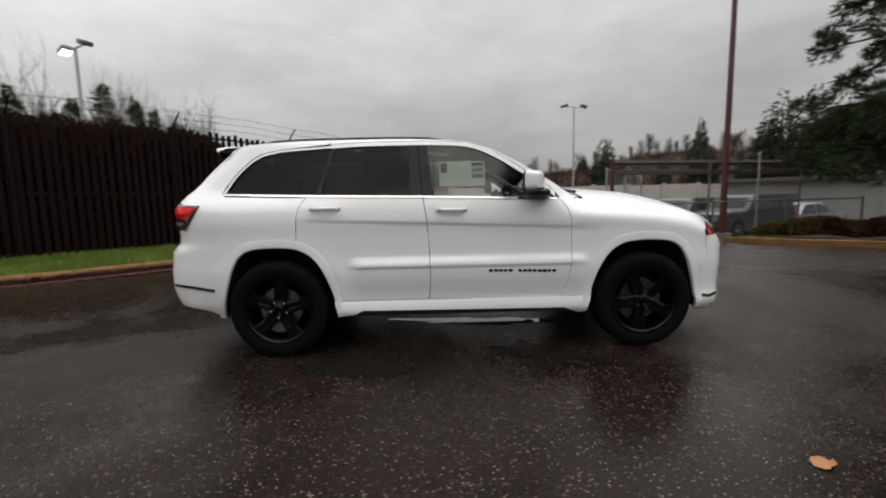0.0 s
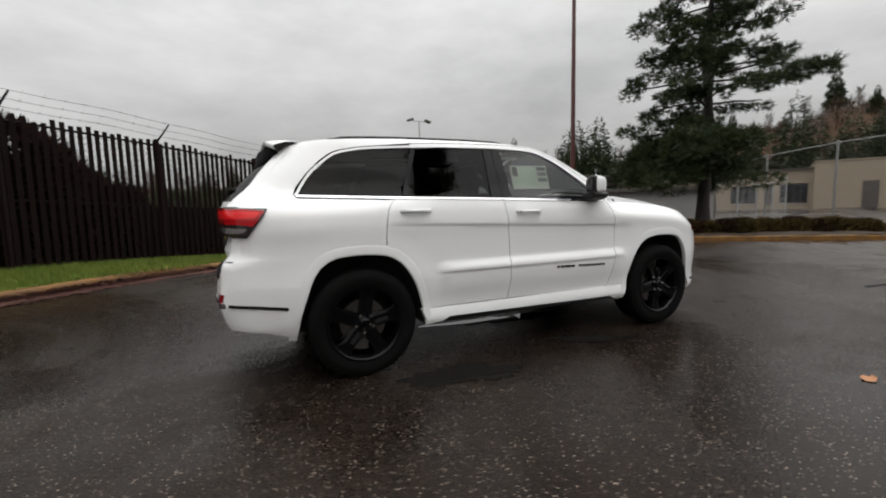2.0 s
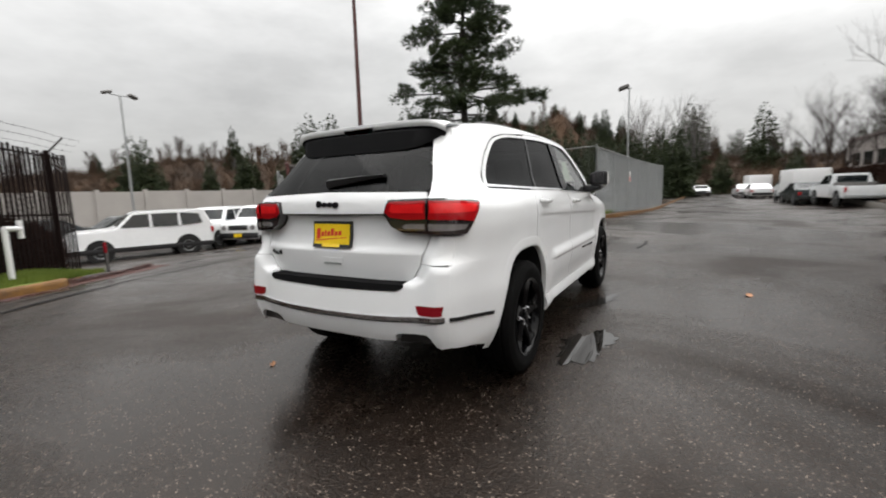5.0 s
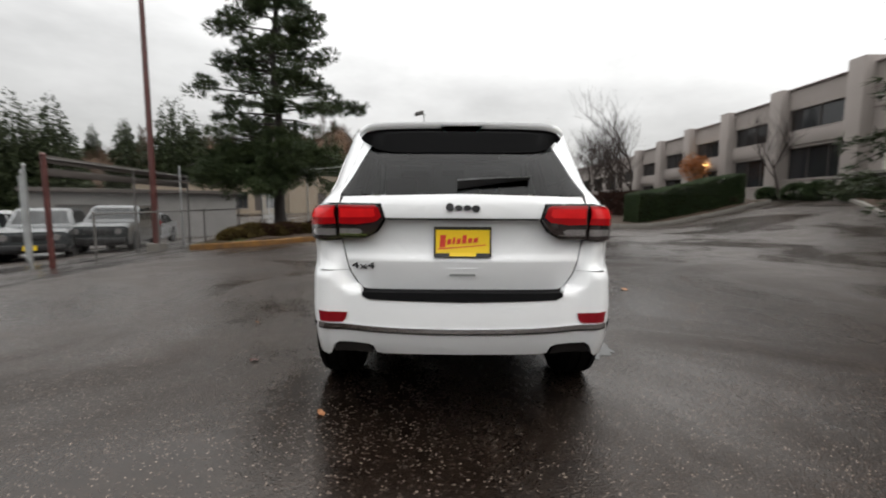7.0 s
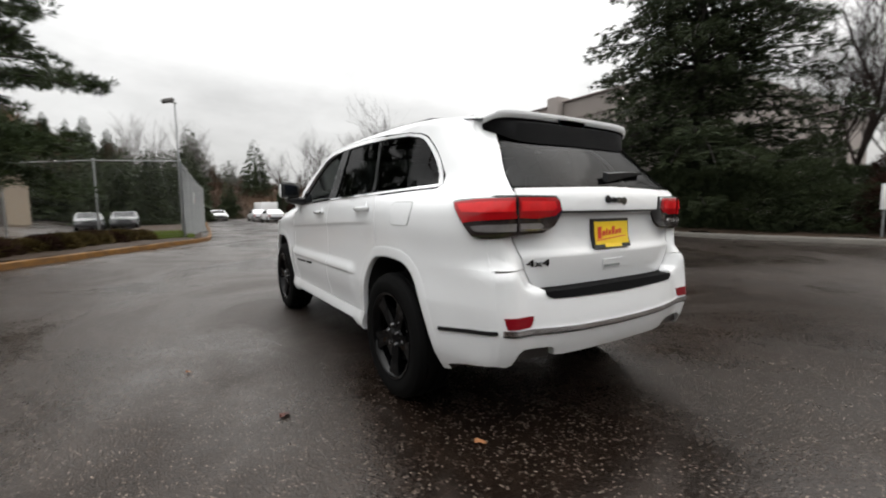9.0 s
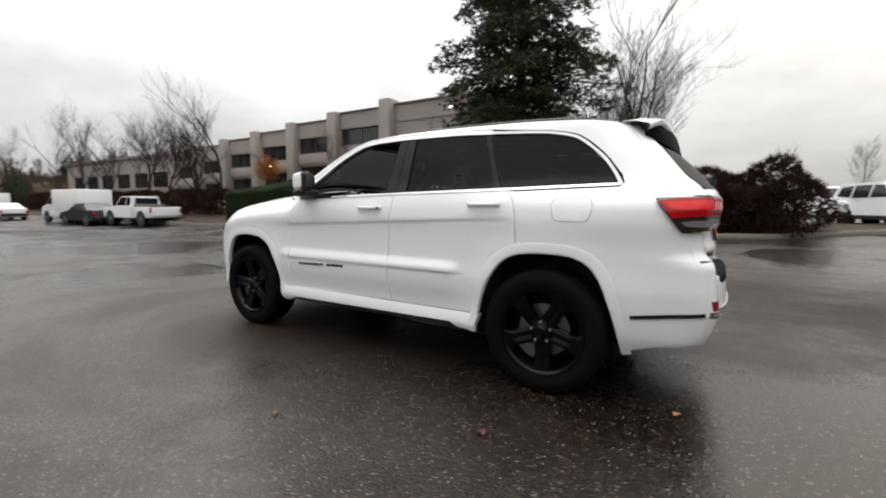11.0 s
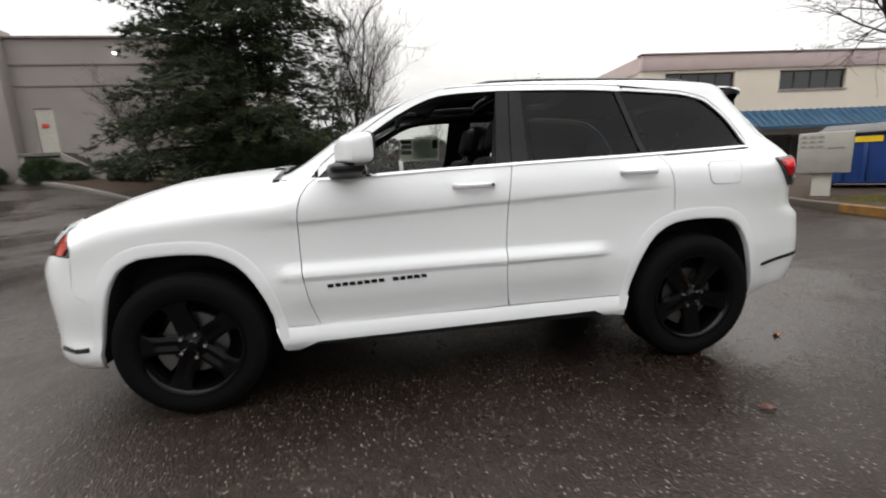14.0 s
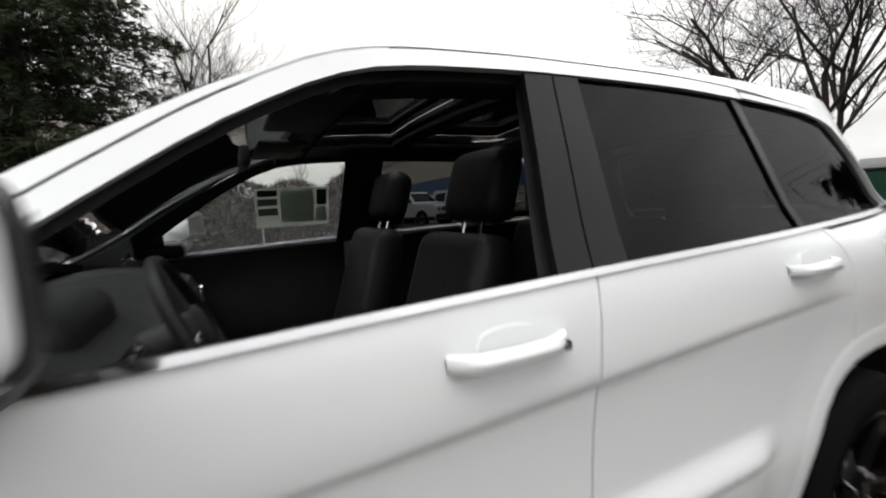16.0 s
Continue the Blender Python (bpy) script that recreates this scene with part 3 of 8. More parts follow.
def on_wrap(sg, out=0.0):
    """Round the tail's corner: u is the way from the corner's edge, forward along the side or (negative) in along the rear."""
    def put(u, b, d):
        q = corner(abs(u), b)
        if u <= 0:
            y = join_y(b) + u
            x, y = rear_x(y, b, XR) - q, y + 0.3 * q
        else:
            x = join_x(b) + u
            x, y = x - q, body_y(x, b) + 0.3 * q
        t = ss((u + 0.08) / 0.16)
        n = Vector((t - 1, t)).normalized() * (out - d)
        return Vector((x + n.x, sg * (y + n.y), b))
    return put


def wrap_panel(name, poly, material, parent, sg, label="", out=0.0, depth=0.02):
    cuts = tuple(-0.16 + 0.016 * i for i in range(21))
    return part(name, aim(lay(poly, on_wrap(sg, out), 0.03, depth, None, cuts), Vector((-0.7, 0.7 * sg, 0))), material, parent, label, angle=60)


def on_top(out=0.0):
    return lambda a, b, d: Vector((a, b, top_z(a, b) + out - d))


def aim(bm, want):
    """Turn the faces so that most of the panel looks towards want."""
    bm.normal_update()
    bmesh.ops.recalc_face_normals(bm, faces=bm.faces)
    s = sum((f.normal.dot(want) * f.calc_area() for f in bm.faces), 0.0)
    if s < 0:
        bmesh.ops.reverse_faces(bm, faces=bm.faces)
    return bm


def side_panel(name, poly, material, parent, sg, label="", out=0.0, cell=0.06, depth=0.02, cuts_b=(), cuts_a=()):
    cuts_a = tuple(cuts_a) + (tuple(-2.24 + 0.02 * i for i in range(14)) if min(p[0] for p in poly) < -2.0 else ())
    return part(name, aim(lay(poly, on_side(sg, out), cell, depth, None, cuts_a, cuts_b), Vector((0, sg, 0))), material, parent, label, angle=50)


def rear_panel(name, poly, material, parent, label="", out=0.0, cell=0.06, depth=0.02, fn=None, cuts_b=()):
    edge = (0.58, 0.61, 0.64, 0.665, 0.69, 0.71, 0.725, 0.74, 0.75, 0.76)
    return part(name, aim(lay(poly, on_rear(fn or XT, out), cell, depth, None, edge + tuple(-q for q in edge), cuts_b), Vector((-1, 0, 0))), material, parent, label, angle=50)


def strip(pts, w):
    """The outline of a band of width w along a line."""
    L, R = [], []
    for i, p in enumerate(pts):
        a, b = pts[max(i - 1, 0)], pts[min(i + 1, len(pts) - 1)]
        d = Vector((b[0] - a[0], b[1] - a[1])).normalized()
        L.append((p[0] - d.y * w / 2, p[1] + d.x * w / 2))
        R.append((p[0] + d.y * w / 2, p[1] - d.x * w / 2))
    return L + R[::-1]


def samp(fn, a, b, n):
    return [(a + (b - a) * i / (n - 1), fn(a + (b - a) * i / (n - 1))) for i in range(n)]


def arc_pts(pts, n=26):
    """Points along a smooth closed-in outline given by a few."""
    t = np.cumsum([0] + [math.dist(p, q) for p, q in zip(pts, pts[1:])])
    fx, fz = curve_fn(*zip(t, [p[0] for p in pts])), curve_fn(*zip(t, [p[1] for p in pts]))
    return [(fx(t[-1] * i / (n - 1)), fz(t[-1] * i / (n - 1))) for i in range(n)]


ARCH = [(-0.46, 0.31), (-0.445, 0.42), (-0.41, 0.56), (-0.35, 0.70), (-0.26, 0.81), (-0.15, 0.862), (0.0, 0.875), (0.15, 0.868), (0.26, 0.83), (0.335, 0.74), (0.39, 0.60), (0.43, 0.47), (0.455, 0.36), (0.465, 0.30)]
arch_f = [(WB + a, b) for a, b in arc_pts(ARCH)]
arch_r = [(-WB - a + 0.005, b) for a, b in arc_pts(ARCH)][::-1]

suv = tagged(empty("suv"), "white four-door SUV, wet paint, black wheels, driver window down", "car")

BELT = curve_fn((-1.9, 1.292), (-1.21, 1.268), (-0.32, 1.246), (0.15, 1.232), (0.53, 1.218), (0.75, 1.212))
WTOP = curve_fn((-1.53, 1.592), (-1.42, 1.612), (-1.30, 1.622), (-1.03, 1.638), (-0.69, 1.650), (-0.35, 1.652), (-0.10, 1.645), (0.05, 1.632), (0.12, 1.615), (0.30, 1.532), (0.44, 1.443), (0.56, 1.36), (0.66, 1.285), (0.735, 1.222))
QREAR = arc_pts([(-1.845, 1.298), (-1.83, 1.325), (-1.76, 1.425), (-1.64, 1.535), (-1.58, 1.575), (-1.53, 1.592)], 10)
DGAP_R = arc_pts([(-1.195, 1.262), (-1.25, 1.20), (-1.278, 1.08), (-1.284, 0.96), (-1.28, 0.872)], 10)
DGAP_B = arc_pts([(-0.302, 1.238), (-0.275, 1.06), (-0.26, 0.84), (-0.255, 0.62), (-0.27, 0.44)], 12)
DGAP_F = arc_pts([(0.745, 1.225), (0.785, 1.195), (0.83, 1.14), (0.858, 1.02), (0.862, 0.80), (0.84, 0.58), (0.79, 0.425)], 14)
G = 0.0025


def shift(pts, dx, dz=0.0):
    return [(x + dx, z + dz) for x, z in pts]


silltop = 0.44
for sg in (1, -1):
    far = sg < 0
    # front wing
    wing = shift(DGAP_F, G)[::-1] + samp(FEND, 0.80, 2.02, 16)[1:] + [(2.03, 1.0), (1.965, 0.93), (1.985, 0.80), (2.0, 0.70)]
    wing += [(1.93, 0.66)] + [(x, z) for x, z in arch_f if x > 1.0 and z > 0.45][::-1] + [(1.03, 0.44), (0.985, 0.44), (0.84, 0.435)]
    side_panel("front_wing", wing, "paint", suv, sg, cell=0.028)
    # front bumper corner
    bump = [(1.976, 0.884), (1.990, 0.80), (2.0, 0.70), (1.935, 0.655)] + [(x, z) for x, z in arch_f if x > 1.5 and z < 0.64] + [(1.93, 0.27), (2.13, 0.26), (2.21, 0.36), (2.215, 0.80), (2.20, 0.875), (2.10, 0.892)]
    side_panel("front_bumper_corner", bump, "paint", suv, sg)
    side_panel("bumper_trim", strip([(1.97, 0.40), (2.06, 0.385), (2.16, 0.395)], 0.022), "black_gloss", suv, sg, out=0.006, depth=0.01)
    hl = side_panel("headlight", [(1.972, 0.932), (2.035, 1.0), (2.08, 0.985), (2.15, 0.93), (2.16, 0.89), (2.10, 0.895), (1.978, 0.888)], "smoke", suv, sg, "smoked headlight with amber side marker")
    side_panel("side_marker", [(1.988, 0.930), (2.036, 0.990), (2.062, 0.978), (2.085, 0.905), (2.015, 0.898)], "amber", hl, sg, "red-amber marker", out=0.006)
    # body-coloured mouldings round the wheel arches, with a crisp outer step
    for nm, arch, cx_ in (("front_arch_moulding", arch_f, WB), ("rear_arch_moulding", arch_r, -WB)):
        bm = bmesh.new()
        rows = []
        for i, (x, z) in enumerate(arch):
            a, b = arch[max(i - 1, 0)], arch[min(i + 1, len(arch) - 1)]
            d = Vector((b[1] - a[1], a[0] - b[0])).normalized()
            if d.dot(Vector((x - cx_, z - 0.30))) < 0:
                d.negate()
            wide = 0.70 + 0.30 * ss((z - 0.40) / 0.35)
            rows.append([bm.verts.new((x + d.x * u * wide, sg * (body_y(x + d.x * u * wide, z + d.y * u * wide) + o * (ss((z - 0.30) / 0.25) if o > 0 else 1.0)), z + d.y * u * wide)) for u, o in ((0.074, -0.003), (0.067, 0.0003), (0.063, 0.0012), (0.058, 0.0018), (0.040, 0.0028), (0.016, 0.0040), (0.003, 0.0045), (-0.001, 0.001), (-0.001, -0.03))])
        for r0, r1 in zip(rows, rows[1:]):
            for i in range(8):
                bm.faces.new((r0[i], r0[i + 1], r1[i + 1], r1[i]))
        part(nm, aim(bm, Vector((0, sg, 0))), "paint", suv, angle=60)
    # doors
    fd = side_panel("front_door", shift(DGAP_B, G) + shift(DGAP_F, -G)[::-1] + [(x, BELT(x) - 0.004) for x in np.linspace(0.72, -0.28, 14)], "paint", suv, sg, cell=0.032, cuts_b=(0.67, 0.69, 0.705, 0.715, 0.73, 0.745, 0.76, 0.775, 0.79, 0.99, 1.0, 1.01, 1.02, 1.03, 1.04, 1.05))
    rd = side_panel("rear_door", [(-0.275, silltop)] + shift(DGAP_B, -G)[::-1][1:] + [(x, BELT(x) - 0.004) for x in np.linspace(-0.32, -1.18, 12)] + shift(DGAP_R, G) + [(x + G, z) for x, z in arch_r if -1.26 < x and z > silltop] + [(-1.022, silltop)], "paint", suv, sg, cell=0.032, cuts_b=(0.67, 0.69, 0.705, 0.715, 0.73, 0.745, 0.76, 0.775, 0.79, 1.04, 1.05, 1.06, 1.07, 1.08))
    # quarter panel with the rear pillar, and the roof side
    zz = [1.655, 1.60, 1.55, 1.50, 1.45, 1.40, 1.35, 1.30, 1.25]
    quarter = shift(DGAP_R, -G)[::-1] + [(x, BELT(x) - 0.016) for x in np.linspace(-1.25, -1.86, 8)] + [(-1.885, 1.30), (-1.865, 1.35)] + [(x - 0.028, z + 0.024) for x, z in QREAR[2:]] + [(-1.42, 1.642), (-1.30, 1.652), (-1.0185, WTOP(-1.0335) + 0.040), (-1.0335, ROOF(-1.0335))]
    quarter += samp(ROOF, -1.10, -1.86, 9) + [(join_x(z), z) for z in zz if join_x(z) < -1.87] + [(join_x(1.22), 1.22), (-2.042, 1.212), (-2.142, 1.022), (join_x(1.02), 1.02), (join_x(0.96), 0.96), (join_x(0.868), 0.868), (-2.1, 0.872), (-1.985, 0.852), (-1.875, 0.69), (-1.835, 0.685)]
    quarter += [(x, z) for x, z in arch_r if x < -1.285 and z > 0.686]
    side_panel("quarter_panel", quarter, "paint", suv, sg, cell=0.026)
    side_panel("roof_side", samp(ROOF, -1.03, 0.94, 34) + [(0.80, 1.20), (0.79, 1.205)] + [(x + 0.015, WTOP(x) + 0.040) for x in np.linspace(0.70, -1.03, 30)], "paint", suv, sg, cell=0.08)
    side_panel("door_frame", [(x + 0.014, WTOP(x) + 0.035) for x in np.linspace(0.72, -1.035, 30)] + [(x, WTOP(x) + 0.004) for x in np.linspace(-1.035, 0.735, 30)], "paint", suv, sg, cell=0.09, depth=0.03)
    # window trim in chrome
    side_panel("belt_trim", strip([(x, BELT(x) + 0.002) for x in np.linspace(0.74, -1.86, 30)], 0.013), "chrome", suv, sg, "bright belt trim", out=0.007, depth=0.012, cell=0.2)
    side_panel("quarter_trim", strip([(-1.87, 1.292)] + [(x - 0.014, z + 0.011) for x, z in QREAR[1:]] + [(-1.42, 1.627), (-1.30, 1.637), (-1.03, 1.652)], 0.017), "paint", suv, sg, out=0.006, depth=0.012, cell=0.2)
    # side glass
    fg = [(x, BELT(x) + 0.008) for x in np.linspace(-0.215, 0.70, 12)] + [(x, WTOP(x)) for x in np.linspace(0.70, -0.26, 22)]
    if far:
        side_panel("front_window", fg, "clear_glass", fd, sg, "wet clear side glass", out=-0.014, depth=0)
    rg = [(x, BELT(x) + 0.008) for x in np.linspace(-1.10, -0.40, 8)] + [(x, WTOP(x)) for x in np.linspace(-0.405, -0.985, 9)]
    side_panel("rear_window", rg, "dark_glass", rd, sg, "dark privacy glass", out=-0.014, depth=0)
    qg = [(x, BELT(x) + 0.008) for x in np.linspace(-1.84, -1.135, 8)] + [(x, WTOP(x)) for x in np.linspace(-1.02, -1.53, 8)] + QREAR[::-1][1:]
    side_panel("quarter_window", qg, "dark_glass", suv, sg, "dark privacy glass", out=-0.010, depth=0)
    side_panel("centre_pillar_trim", [(x, BELT(x) + 0.008) for x in (-0.40, -0.305)] + [(-0.337, WTOP(-0.337)), (-0.405, WTOP(-0.405))], "pillar_black", rd, sg, "black pillar", out=-0.004)
    side_panel("front_pillar_trim", [(x, BELT(x) + 0.008) for x in (-0.30, -0.215)] + [(-0.26, WTOP(-0.26)), (-0.332, WTOP(-0.332))], "pillar_black", fd, sg, "black pillar", out=-0.004)
    side_panel("rear_pillar_trim", [(x, BELT(x) + 0.008) for x in (-1.135, -1.10)] + [(-0.985, WTOP(-0.985)), (-1.02, WTOP(-1.02))], "pillar_black", rd, sg, out=-0.006)
    # sill
    sill = [(-0.985, 0.435), (0.0, 0.432), (0.835, 0.43), (0.975, 0.435), (1.03, 0.43), (0.985, 0.30), (0.93, 0.292), (0.82, 0.340), (-0.80, 0.358), (-0.86, 0.325), (-0.985, 0.32), (-1.02, 0.43)]
    side_panel("side_sill", sill, "paint", suv, sg, cell=0.05, depth=0.06, cuts_b=(0.30, 0.33, 0.35, 0.37, 0.385, 0.40, 0.415))
    bm = bmesh.new()
    box(bm, -0.95, 0.95, min(sg * 0.70, sg * 0.875), max(sg * 0.70, sg * 0.875), 0.30, 0.345, bevel=0.01)
    part("sill_underside", bm, "black_plastic", suv)
    # raised model script on the door: plain bars in place of lettering
    for i in range(14):
        if i == 5:
            continue
        a = 0.205 + i * 0.0385
        z = 0.662 - 0.014 * i / 13 - (0 if far else -0.006)
        q = 0.031 if i % 3 else 0.028
        side_panel("badge_bar", [(a, z - 0.010), (a + q, z - 0.010), (a + q + 0.002, z + 0.010), (a + 0.001, z + 0.010)], "black_gloss", fd, sg, out=0.003, depth=0.004, cell=0.5)
    # handles
    for dr, hx in ((fd, -0.20), (rd, -1.175)):
        bm = bmesh.new()
        hz = 1.142 if dr is fd else 1.170
        prof = [(0.0, 0.0), (0.018, 0.020), (0.05, 0.034), (0.12, 0.038), (0.19, 0.034), (0.222, 0.020), (0.24, 0.0)]
        rows = []
        for u, o in prof:
            y = body_y(hx + u, hz) + o
            rows.append([bm.verts.new((hx + u, sg * (y + dy), hz + dz)) for dz, dy in ((-0.016, -0.008), (-0.010, 0.002), (0.004, 0.006), (0.015, 0.0), (0.015, -0.018), (-0.014, -0.018))])
        for r0, r1 in zip(rows, rows[1:]):
            for i in range(6):
                bm.faces.new((r0[i], r0[(i + 1) % 6], r1[(i + 1) % 6], r1[i]))
        cup = arc_pts([(hx + 0.055, hz + 0.012), (hx + 0.07, hz + 0.036), (hx + 0.12, hz + 0.043), (hx + 0.17, hz + 0.036), (hx + 0.185, hz + 0.012)], 12)
        side_panel("handle_cup", cup, "paint", dr, sg, out=0.004, depth=0.004, cell=0.3)
        if dr is fd:
            part("lock_button", rodded((hx + 0.025, sg * (body_y(hx, hz) + 0.030), hz), (hx + 0.025, sg * (body_y(hx, hz) + 0.036), hz), 0.006, seg=12), "steel", dr)
        h = part("door_handle", aim(bm, Vector((0, sg, 0))), "paint", dr, recalc=True)
        if not far and dr is fd:
            part("lock_button", rodded((hx + 0.022, sg * (body_y(hx, hz) + 0.015), hz), (hx + 0.022, sg * (body_y(hx, hz) + 0.029), hz), 0.009, seg=12), "black_plastic", h)
        cup = [(hx + 0.055 + 0.06 * math.cos(a) * (1 + 0.2 * math.sin(a)) + 0.055, hz + 0.014 + 0.026 * math.sin(a)) for a in np.linspace(0, 2 * math.pi, 18)[:-1]]
        side_panel("handle_recess", cup, "paint", dr, sg, out=0.0015, depth=0.001)
    # mirror
    bm = bmesh.new()
    rows = []
    for t in np.linspace(0, 1, 9):
        y = 0.962 + 0.168 * t
        xb, xf = 0.500 - 0.060 * t, 0.640 - 0.060 * t - 0.025 * t ** 3
        zl, zh = 1.292 - 0.006 * t, 1.405 + 0.030 * ss(t / 0.5) - 0.012 * t ** 5
        ring = []
        for a in np.linspace(0, 2 * math.pi, 41)[:-1]:
            c, q = math.cos(a), math.sin(a)
            u = math.copysign(abs(c) ** 0.42, c)
            w = math.copysign(abs(q) ** 0.38, q)
            xx = (xb + xf) / 2 + u * (xf - xb) / 2
            sl = 0.018 * (xx - xb) / (xf - xb) * (1 if w > 0 else 0.2)
            ring.append(bm.verts.new((xx, sg * y, (zl + zh) / 2 + w * (zh - zl) / 2 - sl)))
        rows.append(ring)
    for sc, dy in ((0.97, 0.007), (0.88, 0.014), (0.70, 0.018), (0.4, 0.020)):
        mid = sum((v.co for v in rows[8]), Vector()) / 40
        rows.append([bm.verts.new(mid + (v.co - mid) * sc + Vector((0, sg * dy, 0))) for v in rows[8]])
    for r0, r1 in zip(rows, rows[1:]):
        for i in range(40):
            bm.faces.new((r0[i], r0[(i + 1) % 40], r1[(i + 1) % 40], r1[i]))
    bm.faces.new(rows[0])
    bm.faces.new(rows[-1])
    shell = [[tuple(v.co) for v in ring] for ring in rows[:11]]
    mir = part("wing_mirror", bm, "paint", suv, "white door mirror with black base", recalc=True, angle=85)
    # black bezel over the rear half of the shell
    bm = bmesh.new()
    mid_x = sum(v[0] for ring in shell for v in ring) / sum(len(ring) for ring in shell)
    grown = [[Vector((p[0], p[1], p[2] + 0.003 * (1 if p[2] > 1.35 else -1))) - Vector((0.003, 0, 0)) for p in ring] for ring in shell]
    vv = [[bm.verts.new(p) for p in ring] for ring in grown]
    for r0, r1 in zip(vv, vv[1:]):
        for i in range(14, 27):
            bm.faces.new((r0[i], r0[i + 1], r1[i + 1], r1[i]))
    bmesh.ops.delete(bm, geom=[v for v in bm.verts if not v.link_faces], context="VERTS")
    bmesh.ops.solidify(bm, geom=list(bm.faces), thickness=0.002)
    part("mirror_bezel", bm, "black_plastic", mir, "black mirror bezel", recalc=True)
    bm = bmesh.new()
    box(bm, 0.515, 0.690, min(sg * 0.885, sg * 1.075), max(sg * 0.885, sg * 1.075), 1.208, 1.290, bevel=0.030, seg=3)
    for v in bm.verts:
        v.co.x -= 0.28 * max(0, abs(v.co.y) - 0.95)
        if abs(v.co.y) > 1.0 and v.co.z < 1.25:
            v.co.z += 0.25 * (abs(v.co.y) - 1.0) + 0.015
    part("mirror_base", bm, "black_plastic", mir)
    bm = bmesh.new()
    f = bm.faces.new([bm.verts.new(p) for p in ((0.486, sg * 0.986, 1.310), (0.437, sg * 1.112, 1.308), (0.437, sg * 1.112, 1.404), (0.486, sg * 0.986, 1.396))])
    bmesh.ops.solidify(bm, geom=[f], thickness=0.005)
    part("mirror_glass", bm, "chrome", mir, "mirror glass", recalc=True, smooth=False)
    part("mirror_lamp", boxed(0.47, 0.54, min(sg * 1.100, sg * 1.112), max(sg * 1.100, sg * 1.112), 1.272, 1.284, bevel=0.004), "clear_lens", mir)
    side_panel("mirror_sail", [(0.60, BELT(0.6) + 0.008), (0.735, 1.216), (0.60, WTOP(0.60))], "black_plastic", fd, sg, out=-0.003)
    # roof rail
    bm = bmesh.new()
    rows = []
    for i, x in enumerate(np.linspace(-1.62, -0.13, 26)):
        t = i / 25
        lift = 0.016 * ss(t / 0.08) * ss((1 - t) / 0.08)
        yy = body_y(x, ROOF(x)) - 0.075
        zt = top_z(x, yy)
        rows.append([bm.verts.new((x, sg * (yy + a), zt + b)) for a, b in ((-0.015, -0.01), (-0.013, lift - 0.004), (0.0, lift + 0.003), (0.013, lift - 0.004), (0.015, -0.01))])
    for r0, r1 in zip(rows, rows[1:]):
        for i in range(4):
            bm.faces.new((r0[i], r0[i + 1], r1[i + 1], r1[i]))
    part("roof_rail", aim(bm, Vector((0, 0, 1))), "black_plastic", suv, "black roof rail")
    # fuel flap on the driver side
    if not far:
        fl = arc_pts([(-1.505, 1.185), (-1.515, 1.10), (-1.54, 1.076), (-1.70, 1.075), (-1.722, 1.10), (-1.735, 1.18), (-1.715, 1.205), (-1.53, 1.205)], 20)
        side_panel("fuel_flap_gap", [(a + (a + 1.62) * 0.035, b + (b - 1.14) * 0.05) for a, b in fl], "print", suv, sg, out=0.0012, depth=0.001)
        side_panel("fuel_flap", fl, "paint", suv, sg, out=0.003, depth=0.002)

# front centre and nose
bm = bmesh.new()
ys = np.linspace(-0.72, 0.72, 19)
rows = []
for z, x in ((0.27, 2.20), (0.36, 2.30), (0.55, 2.36), (0.75, 2.38), (0.85, 2.35), (0.95, 2.33), (1.02, 2.26), (1.06, 2.17)):
    rows.append([bm.verts.new((x - 0.30 * abs(y / 0.80) ** 3.0, y, z)) for y in ys])
for r0, r1 in zip(rows, rows[1:]):
    for i in range(len(ys) - 1):
        bm.faces.new((r0[i], r0[i + 1], r1[i + 1], r1[i]))
fb = part("front_bumper", aim(bm, Vector((1, 0, 0))), "paint", suv)
part("grille", boxed(2.26, 2.335, -0.28, 0.28, 0.86, 0.98, bevel=0.02), "black_gloss", suv)
hood = [(0.99, y) for y in np.linspace(-0.77, 0.77, 9)]
ed = [(x, body_y(x, FEND(x)) - 0.004) for x in np.linspace(0.99, 2.12, 16)]
part("bonnet", aim(lay([(x, -y) for x, y in ed] + [(2.20, -0.4), (2.23, 0), (2.20, 0.4)] + ed[::-1], on_top(), 0.07, 0.03), Vector((0, 0, 1))), "paint", suv, angle=50)
part("cowl", aim(lay([(0.89, -0.78), (0.985, -0.80), (1.0, 0), (0.985, 0.80), (0.89, 0.78), (0.93, 0)], lambda a, b, d: Vector((a, b, 1.222 + 0.06 * (1 - (b / 0.8) ** 2) - d)), 0.1, 0.03), Vector((0, 0, 1))), "black_plastic", suv)
part("wiper", rodded((0.96, -0.70, 1.265), (0.93, 0.05, 1.315), 0.011), "black_plastic", suv)
part("wiper", rodded((0.965, 0.06, 1.297), (0.955, 0.60, 1.255), 0.009), "black_plastic", suv)
part("washer_jet", boxed(0.985, 1.04, 0.40, 0.47, 1.275, 1.29, bevel=0.005), "black_plastic", suv)

# windscreen and roof
def top_edge(x, inset):
    return body_y(x, ROOF(x)) - inset


def pillar_wide(x):
    return 0.036 + 0.045 * ss((x - 0.25) / 0.55)


